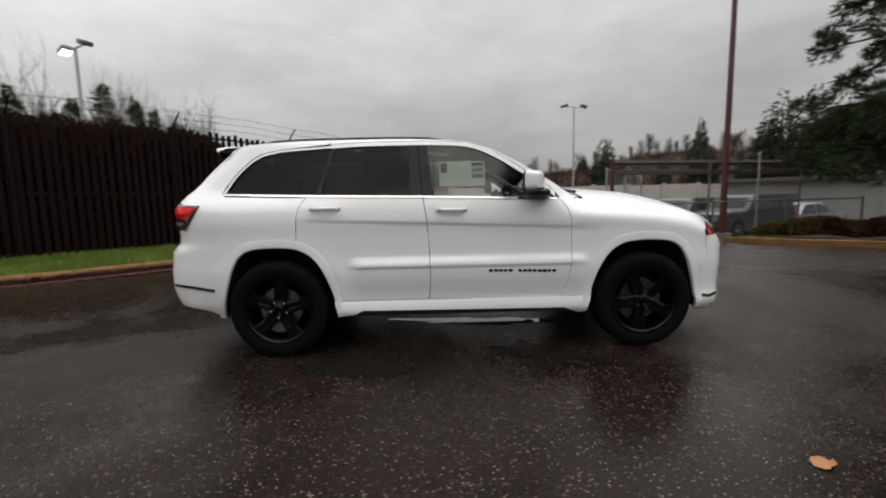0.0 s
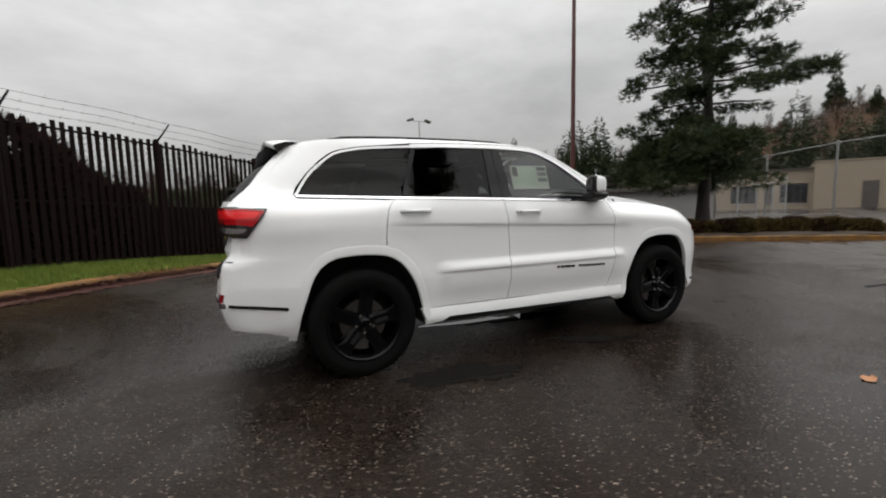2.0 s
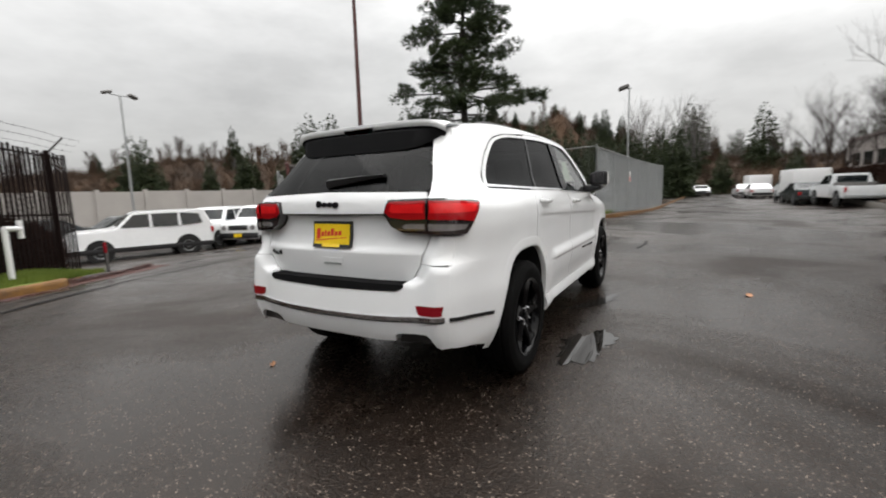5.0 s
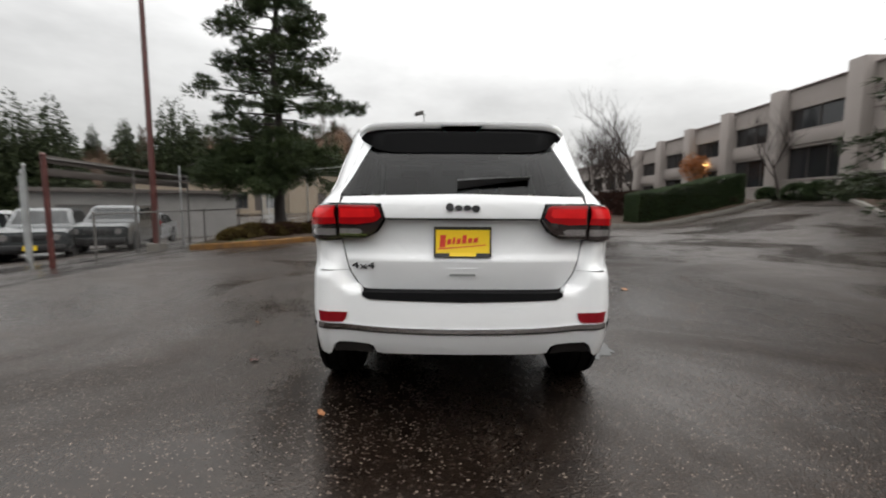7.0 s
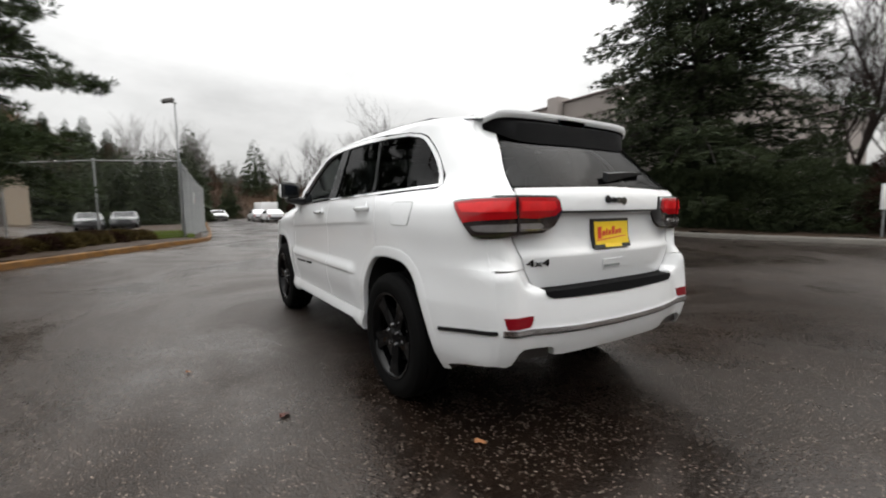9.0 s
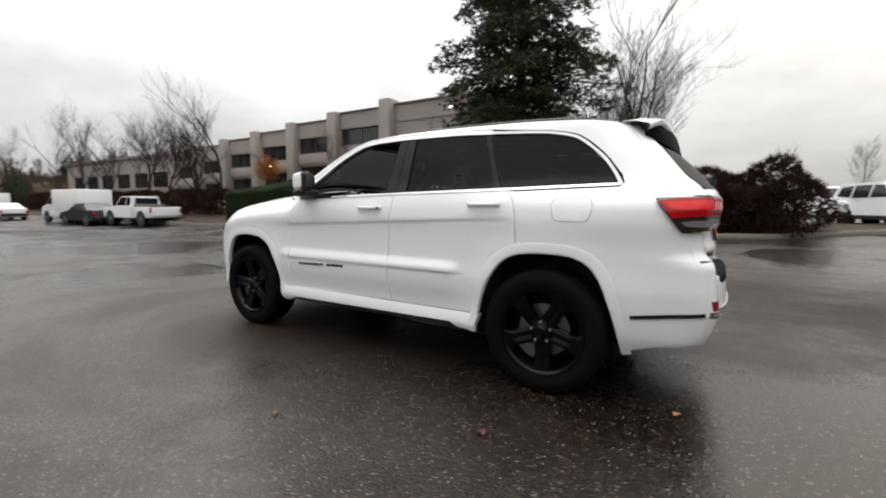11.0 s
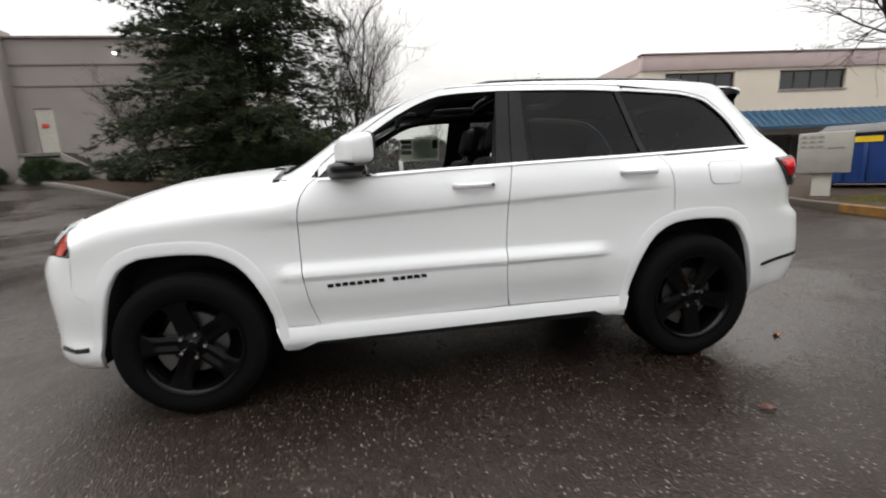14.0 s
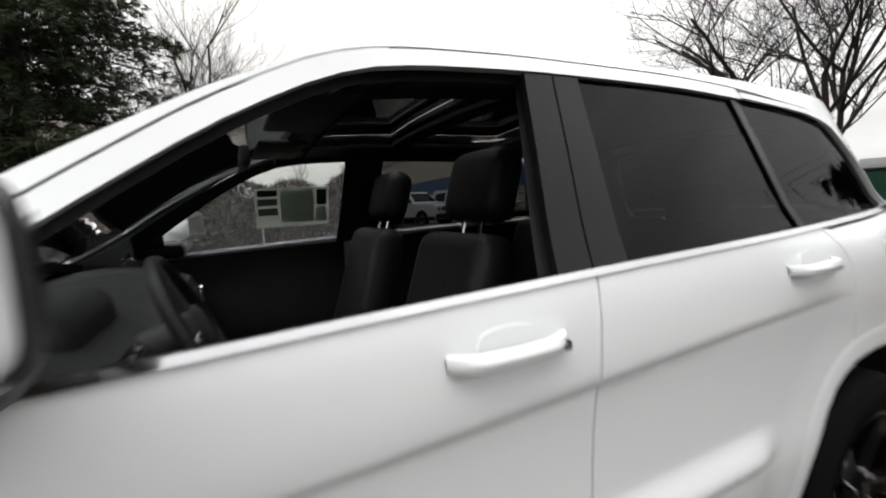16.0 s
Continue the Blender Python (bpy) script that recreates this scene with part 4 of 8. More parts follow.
ws = [(x, top_edge(x, pillar_wide(x))) for x in np.linspace(0.06, 0.92, 16)]
part("windscreen", aim(lay([(x, -y) for x, y in ws] + [(0.97, -0.4), (0.985, 0), (0.97, 0.4)] + ws[::-1], on_top(-0.004), 0.08, 0), Vector((0.5, 0, 1))), "screen_glass", suv, "wet windscreen", angle=60)
for sg in (1, -1):
    part("windscreen_pillar", aim(lay([(x, sg * top_edge(x, pillar_wide(x))) for x in np.linspace(0.03, 0.95, 18)] + [(x, sg * top_edge(x, 0.0)) for x in np.linspace(0.95, 0.03, 18)], on_top(), 0.1, 0.012), Vector((0, 0, 1))), "paint", suv)
# roof in strips round the two glass panels
def roof_piece(name, x0, x1, y0, y1, material, label="", out=0.0, depth=0.02):
    n = max(3, int((x1 - x0) / 0.08) + 1)
    lo = [(x, y0 if not callable(y0) else y0(x)) for x in np.linspace(x0, x1, n)]
    hi = [(x, y1 if not callable(y1) else y1(x)) for x in np.linspace(x1, x0, n)]
    return part(name, aim(lay(lo + hi, on_top(out), 0.09, depth), Vector((0, 0, 1))), material, suv, label, angle=60)


edge_l, edge_r = (lambda x: top_edge(x, 0.0)), (lambda x: -top_edge(x, 0.0))
roof_piece("roof", -1.89, -1.02, edge_r, edge_l, "paint", depth=0)
roof_piece("roof_edge", -1.02, 0.055, 0.47, edge_l, "paint", depth=0)
roof_piece("roof_edge", -1.02, 0.055, edge_r, -0.47, "paint", depth=0)
roof_piece("roof_front", -0.02, 0.055, -0.468, 0.468, "black_gloss")
roof_piece("roof_beam", -0.50, -0.42, -0.468, 0.468, "black_gloss")
roof_piece("sunroof_panel", -0.418, -0.022, -0.468, 0.468, "roof_glass", "tinted sunroof glass", depth=0)
roof_piece("sunroof_panel", -1.018, -0.502, -0.468, 0.468, "roof_glass", "tinted sunroof glass", depth=0)

# tail: rear bumper
bh = [(0.0, 0.425), (0.41, 0.425), (0.455, 0.43), (0.47, 0.47), (0.50, 0.483), (0.65, 0.488), (0.672, 0.47), (0.69, 0.415), (0.705, 0.402)]
bz = [0.405, 0.45, 0.50, 0.56, 0.62, 0.70, 0.78, 0.86]
TGE = [(0.53, 0.766), (0.562, 0.795), (0.600, 0.858), (0.63, 0.95), (0.653, 1.035)]


def edge_gap(y, z):
    """How far a point of the tail lies from the tailgate's lower corner line."""
    best = 9.0
    for (y0, z0), (y1, z1) in zip(TGE, TGE[1:]):
        t = min(1, max(0, ((abs(y) - y0) * (y1 - y0) + (z - z0) * (z1 - z0)) / ((y1 - y0) ** 2 + (z1 - z0) ** 2)))
        best = min(best, math.hypot(abs(y) - y0 - t * (y1 - y0), z - z0 - t * (z1 - z0)))
    return best


def on_tail(a, b, d):
    """The bumper and corner face, drawn in to meet the tailgate's edge flush."""
    w = (1 - ss(edge_gap(a, b) / 0.085)) * ss((b - 0.765) / 0.03)
    q = corner(join_y(b) - abs(a), b)
    return Vector((rear_x(a, b, XR) * (1 - w) + (rear_x(a, b, XT)) * w + d - q, a + math.copysign(0.3 * q, a), b))


def tail_panel(name, poly, parent, cell, depth, cuts=()):
    edge = (0.55, 0.57, 0.59, 0.61, 0.63, 0.65, 0.67, 0.69, 0.71, 0.725, 0.74, 0.75, 0.76)
    return part(name, aim(lay(poly, on_tail, cell, depth, None, edge + tuple(-q for q in edge), cuts), Vector((-1, 0, 0))), "paint", parent, angle=50)


half = bh + [(join_y(z), z) for z in bz] + [(0.66, 0.868), (0.607, 0.866)] + [(y + 0.004, z) for y, z in TGE[:3]][::-1] + [(0.531, 0.742)]
rb = tail_panel("rear_bumper", [(-y, z) for y, z in half[::-1]] + half[1:], suv, 0.05, 0.07, (0.53, 0.545, 0.57, 0.59, 0.73, 0.775, 0.785, 0.80, 0.815, 0.83, 0.845, 0.858))
for sg in (1, -1):
    bs = [(join_x(z), z) for z in (0.405, 0.45, 0.50, 0.56, 0.62, 0.70, 0.78, 0.868)] + [(-2.1, 0.872), (-1.985, 0.852), (-1.875, 0.69), (-1.835, 0.685)] + sorted([(x, z) for x, z in arch_r if x < -1.80 and z < 0.67], key=lambda p: -p[1]) + [(-1.95, 0.335), (-2.07, 0.372)]
    side_panel("rear_bumper_corner", bs, "paint", rb, sg, cell=0.035)
    side_panel("bumper_trim", strip([(-1.96, 0.543), (-2.08, 0.555), (-2.15, 0.568), (join_x(0.582) + 0.001, 0.582)], 0.020), "black_gloss", rb, sg, out=0.008, depth=0.014)
    wrap_panel("reflector", [(-0.158, 0.652), (-0.148, 0.618), (-0.130, 0.600), (-0.028, 0.602), (-0.022, 0.656)], "red_dark", rb, sg, "dark red reflector", out=0.005, depth=0.015)
    rear_panel("exhaust_tip", [(sg * y, z) for y, z in ((0.475, 0.420), (0.50, 0.477), (0.65, 0.482), (0.68, 0.425))], "black_gloss", suv, "black tailpipe finisher", fn=XR, out=-0.012, depth=0.08)
rear_panel("chrome_strip", strip([(y, 0.566 + 0.02 * abs(y / 0.75) ** 2) for y in np.linspace(-0.745, 0.745, 25)], 0.024), "chrome", rb, "bright bumper strip", fn=XR, out=0.007, depth=0.012)
rear_panel("strip_shadow", strip([(y, 0.549 + 0.02 * abs(y / 0.75) ** 2) for y in np.linspace(-0.745, 0.745, 25)], 0.007), "black_gloss", rb, fn=XR, out=0.006, depth=0.012)
stp = [(-0.525, 0.738), (-0.528, 0.758), (-0.50, 0.762), (0, 0.765), (0.50, 0.762), (0.528, 0.758), (0.525, 0.738), (0.49, 0.724), (0, 0.716), (-0.49, 0.724)]
rear_panel("bumper_step", stp, "matte_black", rb, "black ribbed step pad", fn=XR, out=0.004, depth=0.09)
# tailgate
th = [(0.0, 0.768), (0.51, 0.766), (0.53, 0.770), (0.558, 0.797), (0.597, 0.86), (0.625, 0.95), (0.648, 1.035), (0.52, 1.04), (0.45, 1.075), (0.405, 1.145), (0.43, 1.225), (0.645, 1.228), (0.632, 1.262), (0.0, 1.276)]
tg = rear_panel("tailgate", [(-y, z) for y, z in th[::-1][:-1]] + th[:-1], "paint", suv, cell=0.05, cuts_b=(0.92, 0.935, 0.95, 1.125, 1.135, 1.142, 1.15, 1.165))
gh = [(0.0, 1.281), (0.645, 1.270), (0.645, 1.275), (0.595, 1.40), (0.535, 1.545), (0.50, 1.62), (0.0, 1.66)]
rear_panel("rear_screen", [(-y, z) for y, z in gh[::-1][:-1]] + gh[:-1], "dark_glass", tg, "dark rear glass with wiper", out=0.0, depth=0, cell=0.07)
for sg in (1, -1):
    # corner body between tailgate and side, above the bumper
    zc = [0.90, 0.96, 1.02]
    tail_panel("rear_corner", [(sg * y, z) for y, z in [(0.607, 0.869), (0.66, 0.8715)] + [(join_y(z), z) for z in [0.872] + zc[1:]] + [(0.655, 1.027), (0.633, 0.95)]], suv, 0.04, 0.03)
    zd = [1.228, 1.28, 1.35, 1.42, 1.50, 1.56, 1.62, 1.66]
    rear_panel("rear_pillar", [(sg * y, z) for y, z in [(0.652, 1.228)] + [(join_y(z), z) for z in zd] + [(0.48, 1.665), (0.507, 1.62), (0.542, 1.545), (0.602, 1.40), (0.652, 1.275)]], "paint", suv, fn=XR, cell=0.05)
    # tail lamp: outer part on the body, inner part on the tailgate
    def ry(y, z):
        return (y - join_y(z), z)

    def sx(x, z):
        return (x - join_x(z), z)

    lamp = wrap_panel("tail_lamp", [ry(0.662, 1.034), (-0.03, 1.03), (0.03, 1.03), sx(-2.140, 1.034), sx(-2.052, 1.198), sx(-2.054, 1.208), (0.04, 1.218), (-0.03, 1.221), ry(0.662, 1.222)], "smoke", suv, sg, "red and clear tail lamp in smoked housing", out=0.020, depth=0.04)
    wrap_panel("lamp_red", [ry(0.667, 1.117), (-0.02, 1.112), (0.03, 1.107), sx(-2.112, 1.098), sx(-2.058, 1.197), (0.04, 1.211), ry(0.667, 1.216)], "red_lens", lamp, sg, out=0.024, depth=0.006)
    wrap_panel("lamp_clear", [ry(0.669, 1.056), (-0.01, 1.054), (0.03, 1.058), (0.045, 1.082), (0.0, 1.088), ry(0.669, 1.092)], "clear_lens", lamp, sg, out=0.024, depth=0.006)
    wrap_panel("lamp_band", [ry(0.675, 1.150), (0.0, 1.147), sx(-2.105, 1.150), sx(-2.078, 1.190), (0.0, 1.200), ry(0.675, 1.202)], "red_bright", lamp, sg, out=0.027, depth=0.004)
    inner = rear_panel("tail_lamp_inner", [(sg * y, z) for y, z in ((0.6585, 1.038), (0.525, 1.044), (0.458, 1.078), (0.414, 1.143), (0.432, 1.205), (0.455, 1.221), (0.6585, 1.223))], "smoke", tg, "red tail lamp, smoked lower edge", out=0.019, depth=0.07, cell=0.03, fn=XR)
    rear_panel("lamp_red", [(sg * y, z) for y, z in ((0.652, 1.118), (0.56, 1.115), (0.46, 1.128), (0.425, 1.155), (0.440, 1.200), (0.46, 1.215), (0.652, 1.217))], "red_lens", inner, out=0.024, depth=0.006, cell=0.03, fn=XR)
    rear_panel("lamp_band", [(sg * y, z) for y, z in ((0.645, 1.150), (0.47, 1.152), (0.455, 1.165), (0.465, 1.198), (0.645, 1.200))], "red_bright", inner, out=0.027, depth=0.004, cell=0.03, fn=XR)
    rear_panel("lamp_clear", [(sg * y, z) for y, z in ((0.648, 1.055), (0.55, 1.055), (0.525, 1.078), (0.545, 1.092), (0.648, 1.092))], "clear_lens", inner, out=0.024, depth=0.006, fn=XR)
    rear_panel("lamp_edge", [(sg * y, z) for y, z in ((0.648, 1.056), (0.50, 1.058), (0.50, 1.066), (0.648, 1.066))], "chrome", inner, out=0.027, depth=0.006, fn=XR)
# shadow under the ledge painted as a dark strip, then plate, grip, letters
rear_panel("tailgate_lip", strip([(-0.40, 1.142), (0, 1.142), (0.40, 1.142)], 0.010), "print_dark", tg, out=0.003, depth=0.004)
plate = rear_panel("number_plate", [(-0.152, 0.946), (0.152, 0.946), (0.152, 1.104), (-0.152, 1.104)], "black_plastic", tg, "yellow dealer plate in a black frame", out=0.020, depth=0.02)
rear_panel("plate_face", [(-0.142, 0.966), (0.142, 0.966), (0.142, 1.088), (-0.142, 1.088)], "yellow_plate", plate, out=0.023, depth=0.002)
rear_panel("plate_footer", [(-0.07, 0.950), (0.07, 0.950), (0.07, 0.968), (-0.07, 0.968)], "yellow_plate", plate, out=0.024, depth=0.002)
for i, (w0, h0, h1) in enumerate(((0.030, 0.995, 1.062), (0.020, 1.010, 1.040), (0.012, 1.012, 1.050), (0.020, 1.014, 1.044), (0.022, 1.016, 1.062), (0.020, 1.018, 1.046), (0.022, 1.020, 1.048))):
    a = 0.122 - sum((0.030, 0.020, 0.012, 0.020, 0.022, 0.020, 0.022)[:i]) - 0.009 * i
    rear_panel("plate_bar", [(a, h0), (a - w0, h0 + 0.003), (a - w0 - 0.004, h1), (a - 0.004, h1 - 0.002)], "red_print", plate, out=0.026, depth=0.002)
rear_panel("plate_bar", [(0.13, 0.985), (-0.12, 1.006), (-0.12, 1.011), (0.13, 0.991)], "red_print", plate, out=0.026, depth=0.002)
for i, (wd, up, dn) in enumerate(((0.022, 0.026, 0.016), (0.021, 0.016, 0.014), (0.021, 0.016, 0.014), (0.022, 0.016, 0.022))):
    rear_panel("maker_badge_shape", [(0.068 - i * 0.045 - wd * math.cos(a), 1.203 + math.sin(a) * (up if math.sin(a) > 0 else dn)) for a in np.linspace(0, 2 * math.pi, 13)[:-1]], "black_gloss", tg, out=0.008, depth=0.008)
grip = rear_panel("tailgate_grip", [(-0.075, 0.835), (0.075, 0.835), (0.08, 0.885), (-0.08, 0.885)], "paint", tg, out=0.004, depth=0.01)
rear_panel("grip_slot", [(-0.068, 0.842), (0.068, 0.842), (0.068, 0.855), (-0.068, 0.855)], "print", grip, out=0.006, depth=0.004)


def wording(text, size, parent, material, m, thick=0.003):
    cu = bpy.data.curves.new("lettering", "FONT")
    cu.body, cu.size, cu.extrude, cu.align_x, cu.align_y = text, size, thick, "CENTER", "CENTER"
    tmp = new("tmp", cu)
    me = bpy.data.meshes.new_from_object(tmp.evaluated_get(bpy.context.evaluated_depsgraph_get()))
    bpy.data.objects.remove(tmp)
    bpy.data.curves.remove(cu)
    me.materials.clear()
    me.materials.append(M[material])
    ob = new("lettering", me)
    ob.parent, ob.matrix_basis = parent, m
    return ob


lt = wording("4x4", 0.050, tg, "black_gloss", Matrix.Identity(4))
for v in lt.data.vertices:
    py, pz = 0.530 - v.co.x * 1.75, 0.893 + v.co.y
    v.co = (rear_x(py, pz, XT) - 0.004 - v.co.z, py, pz)
# rear wiper
bm = bmesh.new()
wp = [(0.03, 1.325, 0.030), (-0.06, 1.335, 0.026), (-0.20, 1.350, 0.018), (-0.36, 1.362, 0.008)]
rows = []
for y, z, w in wp:
    x = rear_x(y, z, XT)
    rows.append([bm.verts.new((x - a, y, z + b)) for a, b in ((0.004, -w), (0.035, -w * 0.8), (0.045, w * 0.6), (0.006, w))])
for r0, r1 in zip(rows, rows[1:]):
    for i in range(4):
        bm.faces.new((r0[i], r0[(i + 1) % 4], r1[(i + 1) % 4], r1[i]))
bm.faces.new(rows[0])
bm.faces.new(rows[-1])
part("rear_wiper", bm, "black_plastic", tg, "black rear wiper arm", recalc=True)
# spoiler over the rear glass
bm = bmesh.new()
rows = []
for y in np.linspace(-0.605, 0.605, 31):
    e = abs(y) / 0.605
    xt = -1.80
    zt = top_z(-1.80, y)
    tip_x, tip_z = -2.045 + 0.022 * e ** 4 + 0.05 * e ** 16, 1.698 - 0.012 * e ** 3 - 0.03 * e ** 16
    und = 1.545 + 0.03 * e ** 2 + 0.03 * e ** 8
    rows.append([bm.verts.new(p) for p in ((xt, y, zt + 0.004), (-1.90, y, (zt + tip_z) / 2 + 0.012), (tip_x, y, tip_z), (tip_x - 0.004, y, tip_z - 0.022), (tip_x + 0.010, y, tip_z - 0.038))])
for r0, r1 in zip(rows, rows[1:]):
    for i in range(4):
        bm.faces.new((r0[i], r0[i + 1], r1[i + 1], r1[i]))
sp = part("roof_spoiler", aim(bm, Vector((-0.5, 0, 1))), "paint", tg, "white roof spoiler with black underside", angle=60)
# black underside; the shade of its hollow is put into the extra matte black
bm = bmesh.new()
rows = []
for y in np.linspace(-0.598, 0.598, 31):
    e = abs(y) / 0.598
    tip_x, tip_z = -2.040 + 0.022 * e ** 4 + 0.05 * e ** 16, 1.698 - 0.012 * e ** 3 - 0.03 * e ** 16 - 0.036
    und = 1.514 + 0.085 * e ** 8
    rows.append([bm.verts.new(p) for p in ((tip_x + 0.005, y, tip_z), (tip_x + 0.015, y, tip_z - 0.012), (tip_x + 0.012 + 0.72 * (rear_x(y * 0.93, und, XT) - 0.008 - tip_x), y * 0.97, tip_z - 0.030), (rear_x(y * 0.93, und, XT) - 0.008, y * 0.95, und))])
for r0, r1 in zip(rows, rows[1:]):
    for i in range(3):
        bm.faces.new((r0[i], r0[i + 1], r1[i + 1], r1[i]))
part("spoiler_underside", aim(bm, Vector((-1, 0, -0.3))), "matte_black", sp)
bm = bmesh.new()
pl = [(-0.125, 1.674), (0.125, 1.674), (0.095, 1.630), (-0.095, 1.630)]
f = bm.faces.new([bm.verts.new((-2.050, y, z)) for y, z in pl])
bmesh.ops.solidify(bm, geom=[f], thickness=0.03)
bk = part("brake_lamp_surround", bm, "paint", sp, recalc=True)
bm = bmesh.new()
f = bm.faces.new([bm.verts.new((-2.056, y * 0.88, 1.653 + (z - 1.652) * 0.55)) for y, z in pl])
bmesh.ops.solidify(bm, geom=[f], thickness=0.02)
part("brake_lamp", bm, "red_lens", bk, "dark red high brake lamp", recalc=True)

# dark structure inside: floor pan, wheel housings, bulkheads
for nm, a in (("floor_pan", (-1.95, 2.1, -0.66, 0.66, 0.30, 0.50)), ("engine_bay", (0.98, 2.12, -0.66, 0.66, 0.50, 1.03)), ("load_floor", (-2.18, -1.02, -0.66, 0.66, 0.50, 0.93)), ("muffler", (-2.05, -1.75, -0.50, 0.50, 0.34, 0.46)), ("side_structure", (-1.0, 1.0, 0.66, 0.86, 0.33, 0.60)), ("side_structure", (-1.0, 1.0, -0.86, -0.66, 0.33, 0.60))):
    part(nm, boxed(*a, bevel=0.02), "void", suv)
for sg in (1, -1):
    side_panel("inner_quarter", [(-2.1, 0.9), (-1.0, 0.9), (-1.15, 1.24), (-2.1, 1.24)], "void", suv, sg, out=-0.04, depth=0)
    side_panel("inner_wing", [(0.9, 0.9), (0.9, 1.12), (1.5, 1.06), (1.95, 0.95), (1.9, 0.9)], "void", suv, sg, out=-0.05, depth=0)
    side_panel("arch_liner", [(WB - 0.62, 0.87), (WB + 0.55, 0.87), (WB + 0.5, 0.92), (WB - 0.6, 0.92)], "void", suv, sg, out=-0.03, depth=0.3)
    side_panel("arch_liner", [(-WB - 0.62, 0.87), (-WB + 0.55, 0.87), (-WB + 0.5, 0.92), (-WB - 0.6, 0.92)], "void", suv, sg, out=-0.03, depth=0.3)
for sg in (1, -1):
    for nm, outline in (("front_arch_liner", arch_f), ("rear_arch_liner", arch_r)):
        bm = bmesh.new()
        rows = [[bm.verts.new((x, sg * y, z)) for y in (body_y(x, z) - 0.014, 0.75, 0.58)] for x, z in outline]
        for r0, r1 in zip(rows, rows[1:]):
            for i in range(2):
                bm.faces.new((r0[i], r0[i + 1], r1[i + 1], r1[i]))
        part(nm, bm, "void", suv)
part("rear_inner", boxed(-2.24, -2.12, -0.52, 0.52, 0.50, 1.20), "void", suv)
for ax in (-WB, WB):
    part("axle", rodded((ax, -0.7, WZ), (ax, 0.7, WZ), 0.05), "void", suv)

# wheels
def wheel_thing():
    w = empty("wheel")
    w.parent = suv
    hw, R, r = 0.128, 0.388, 0.262
    prof = [(r, -hw + 0.01), (r + 0.02, -hw), (R - 0.045, -hw - 0.004), (R - 0.012, -hw + 0.012), (R, -hw + 0.04)]
    for g in (-0.07, 0.0, 0.07):
        prof += [(R, g - 0.010), (R - 0.010, g - 0.006), (R - 0.010, g + 0.006), (R, g + 0.010)]
    prof += [(R, hw - 0.04), (R - 0.012, hw - 0.012), (R - 0.045, hw + 0.004), (R - 0.06, hw + 0.006), (r + 0.02, hw), (r, hw - 0.01)]
    part("tyre", lathe(prof, 64, closed=True), "rubber", w, "black wet tyre")
    rim = part("rim", lathe([(0.266, 0.124), (0.270, 0.130), (0.258, 0.128), (0.248, 0.118), (0.236, 0.06), (0.225, -0.10), (0.258, -0.12), (0.262, -0.12), (0.240, 0.0)], 56, closed=True), "rim", w, "gloss black five-spoke alloy rim")
    for k in range(5):
        a0 = 2 * math.pi * k / 5 + math.pi / 2
        bm = bmesh.new()
        rows = []
        for u, wd, yf, th in ((0.055, 0.046, 0.098, 0.05), (0.10, 0.050, 0.100, 0.045), (0.16, 0.047, 0.106, 0.04), (0.21, 0.052, 0.112, 0.035), (0.248, 0.078, 0.116, 0.03)):
            ca, sa = math.cos(a0), math.sin(a0)
            row = []
            for s, y in ((-wd, yf - th), (-wd, yf - 0.008), (-wd * 0.55, yf), (0, yf - 0.008), (wd * 0.55, yf), (wd, yf - 0.008), (wd, yf - th)):
                row.append(bm.verts.new((u * ca - s * sa, y, u * sa + s * ca)))
            rows.append(row)
        for r0, r1 in zip(rows, rows[1:]):
            for i in range(6):
                bm.faces.new((r0[i], r0[i + 1], r1[i + 1], r1[i]))
        part("spoke", aim(bm, Vector((0, 1, 0))), "rim", rim, angle=30)
        a1 = a0 + math.pi / 5
        part("wheel_nut", rodded((0.064 * math.cos(a1), 0.085, 0.064 * math.sin(a1)), (0.064 * math.cos(a1), 0.112, 0.064 * math.sin(a1)), 0.012, 0.010, seg=6), "chrome", rim, "bright nut")
    part("hub_cap", lathe([(0.0, 0.114), (0.026, 0.113), (0.034, 0.104), (0.075, 0.096), (0.078, 0.04), (0.0, 0.04)], 28), "rim", rim)
    part("brake_disc", lathe([(0.07, 0.045), (0.165, 0.045), (0.168, 0.03), (0.165, 0.018), (0.07, 0.018)], 48, closed=True), "steel", w, "grey brake disc")
    bm = bmesh.new()
    rows = []
    for a in np.linspace(-0.55, 0.55, 9):
        rows.append([bm.verts.new((q * math.cos(a), y, q * math.sin(a))) for q, y in ((0.12, 0.0), (0.12, 0.07), (0.195, 0.07), (0.195, 0.0))])
    for r0, r1 in zip(rows, rows[1:]):
        for i in range(4):
            bm.faces.new((r0[i], r0[(i + 1) % 4], r1[(i + 1) % 4], r1[i]))
    part("brake_caliper", bm, "steel", w, recalc=True)
    part("wheel_well_back", lathe([(0.0, -0.10), (0.30, -0.10), (0.30, -0.12), (0.0, -0.12)], 24), "void", w)
    return w


first = wheel_thing()
first.matrix_basis = pose(WB, 0.815, WZ, 0, 14, 0)
copy_thing(first, pose(-WB, 0.815, WZ, 0, 40, 0))
copy_thing(first, pose(WB, -0.815, WZ, 0, 25, 180))
copy_thing(first, pose(-WB, -0.815, WZ, 0, 66, 180))

# ---------------------------------------------------------------- cabin
def soft_box(x0, x1, y0, y1, z0, z1, b=0.04, seg=3, m=None):
    return boxed(x0, x1, y0, y1, z0, z1, bevel=b, seg=seg, m=m)


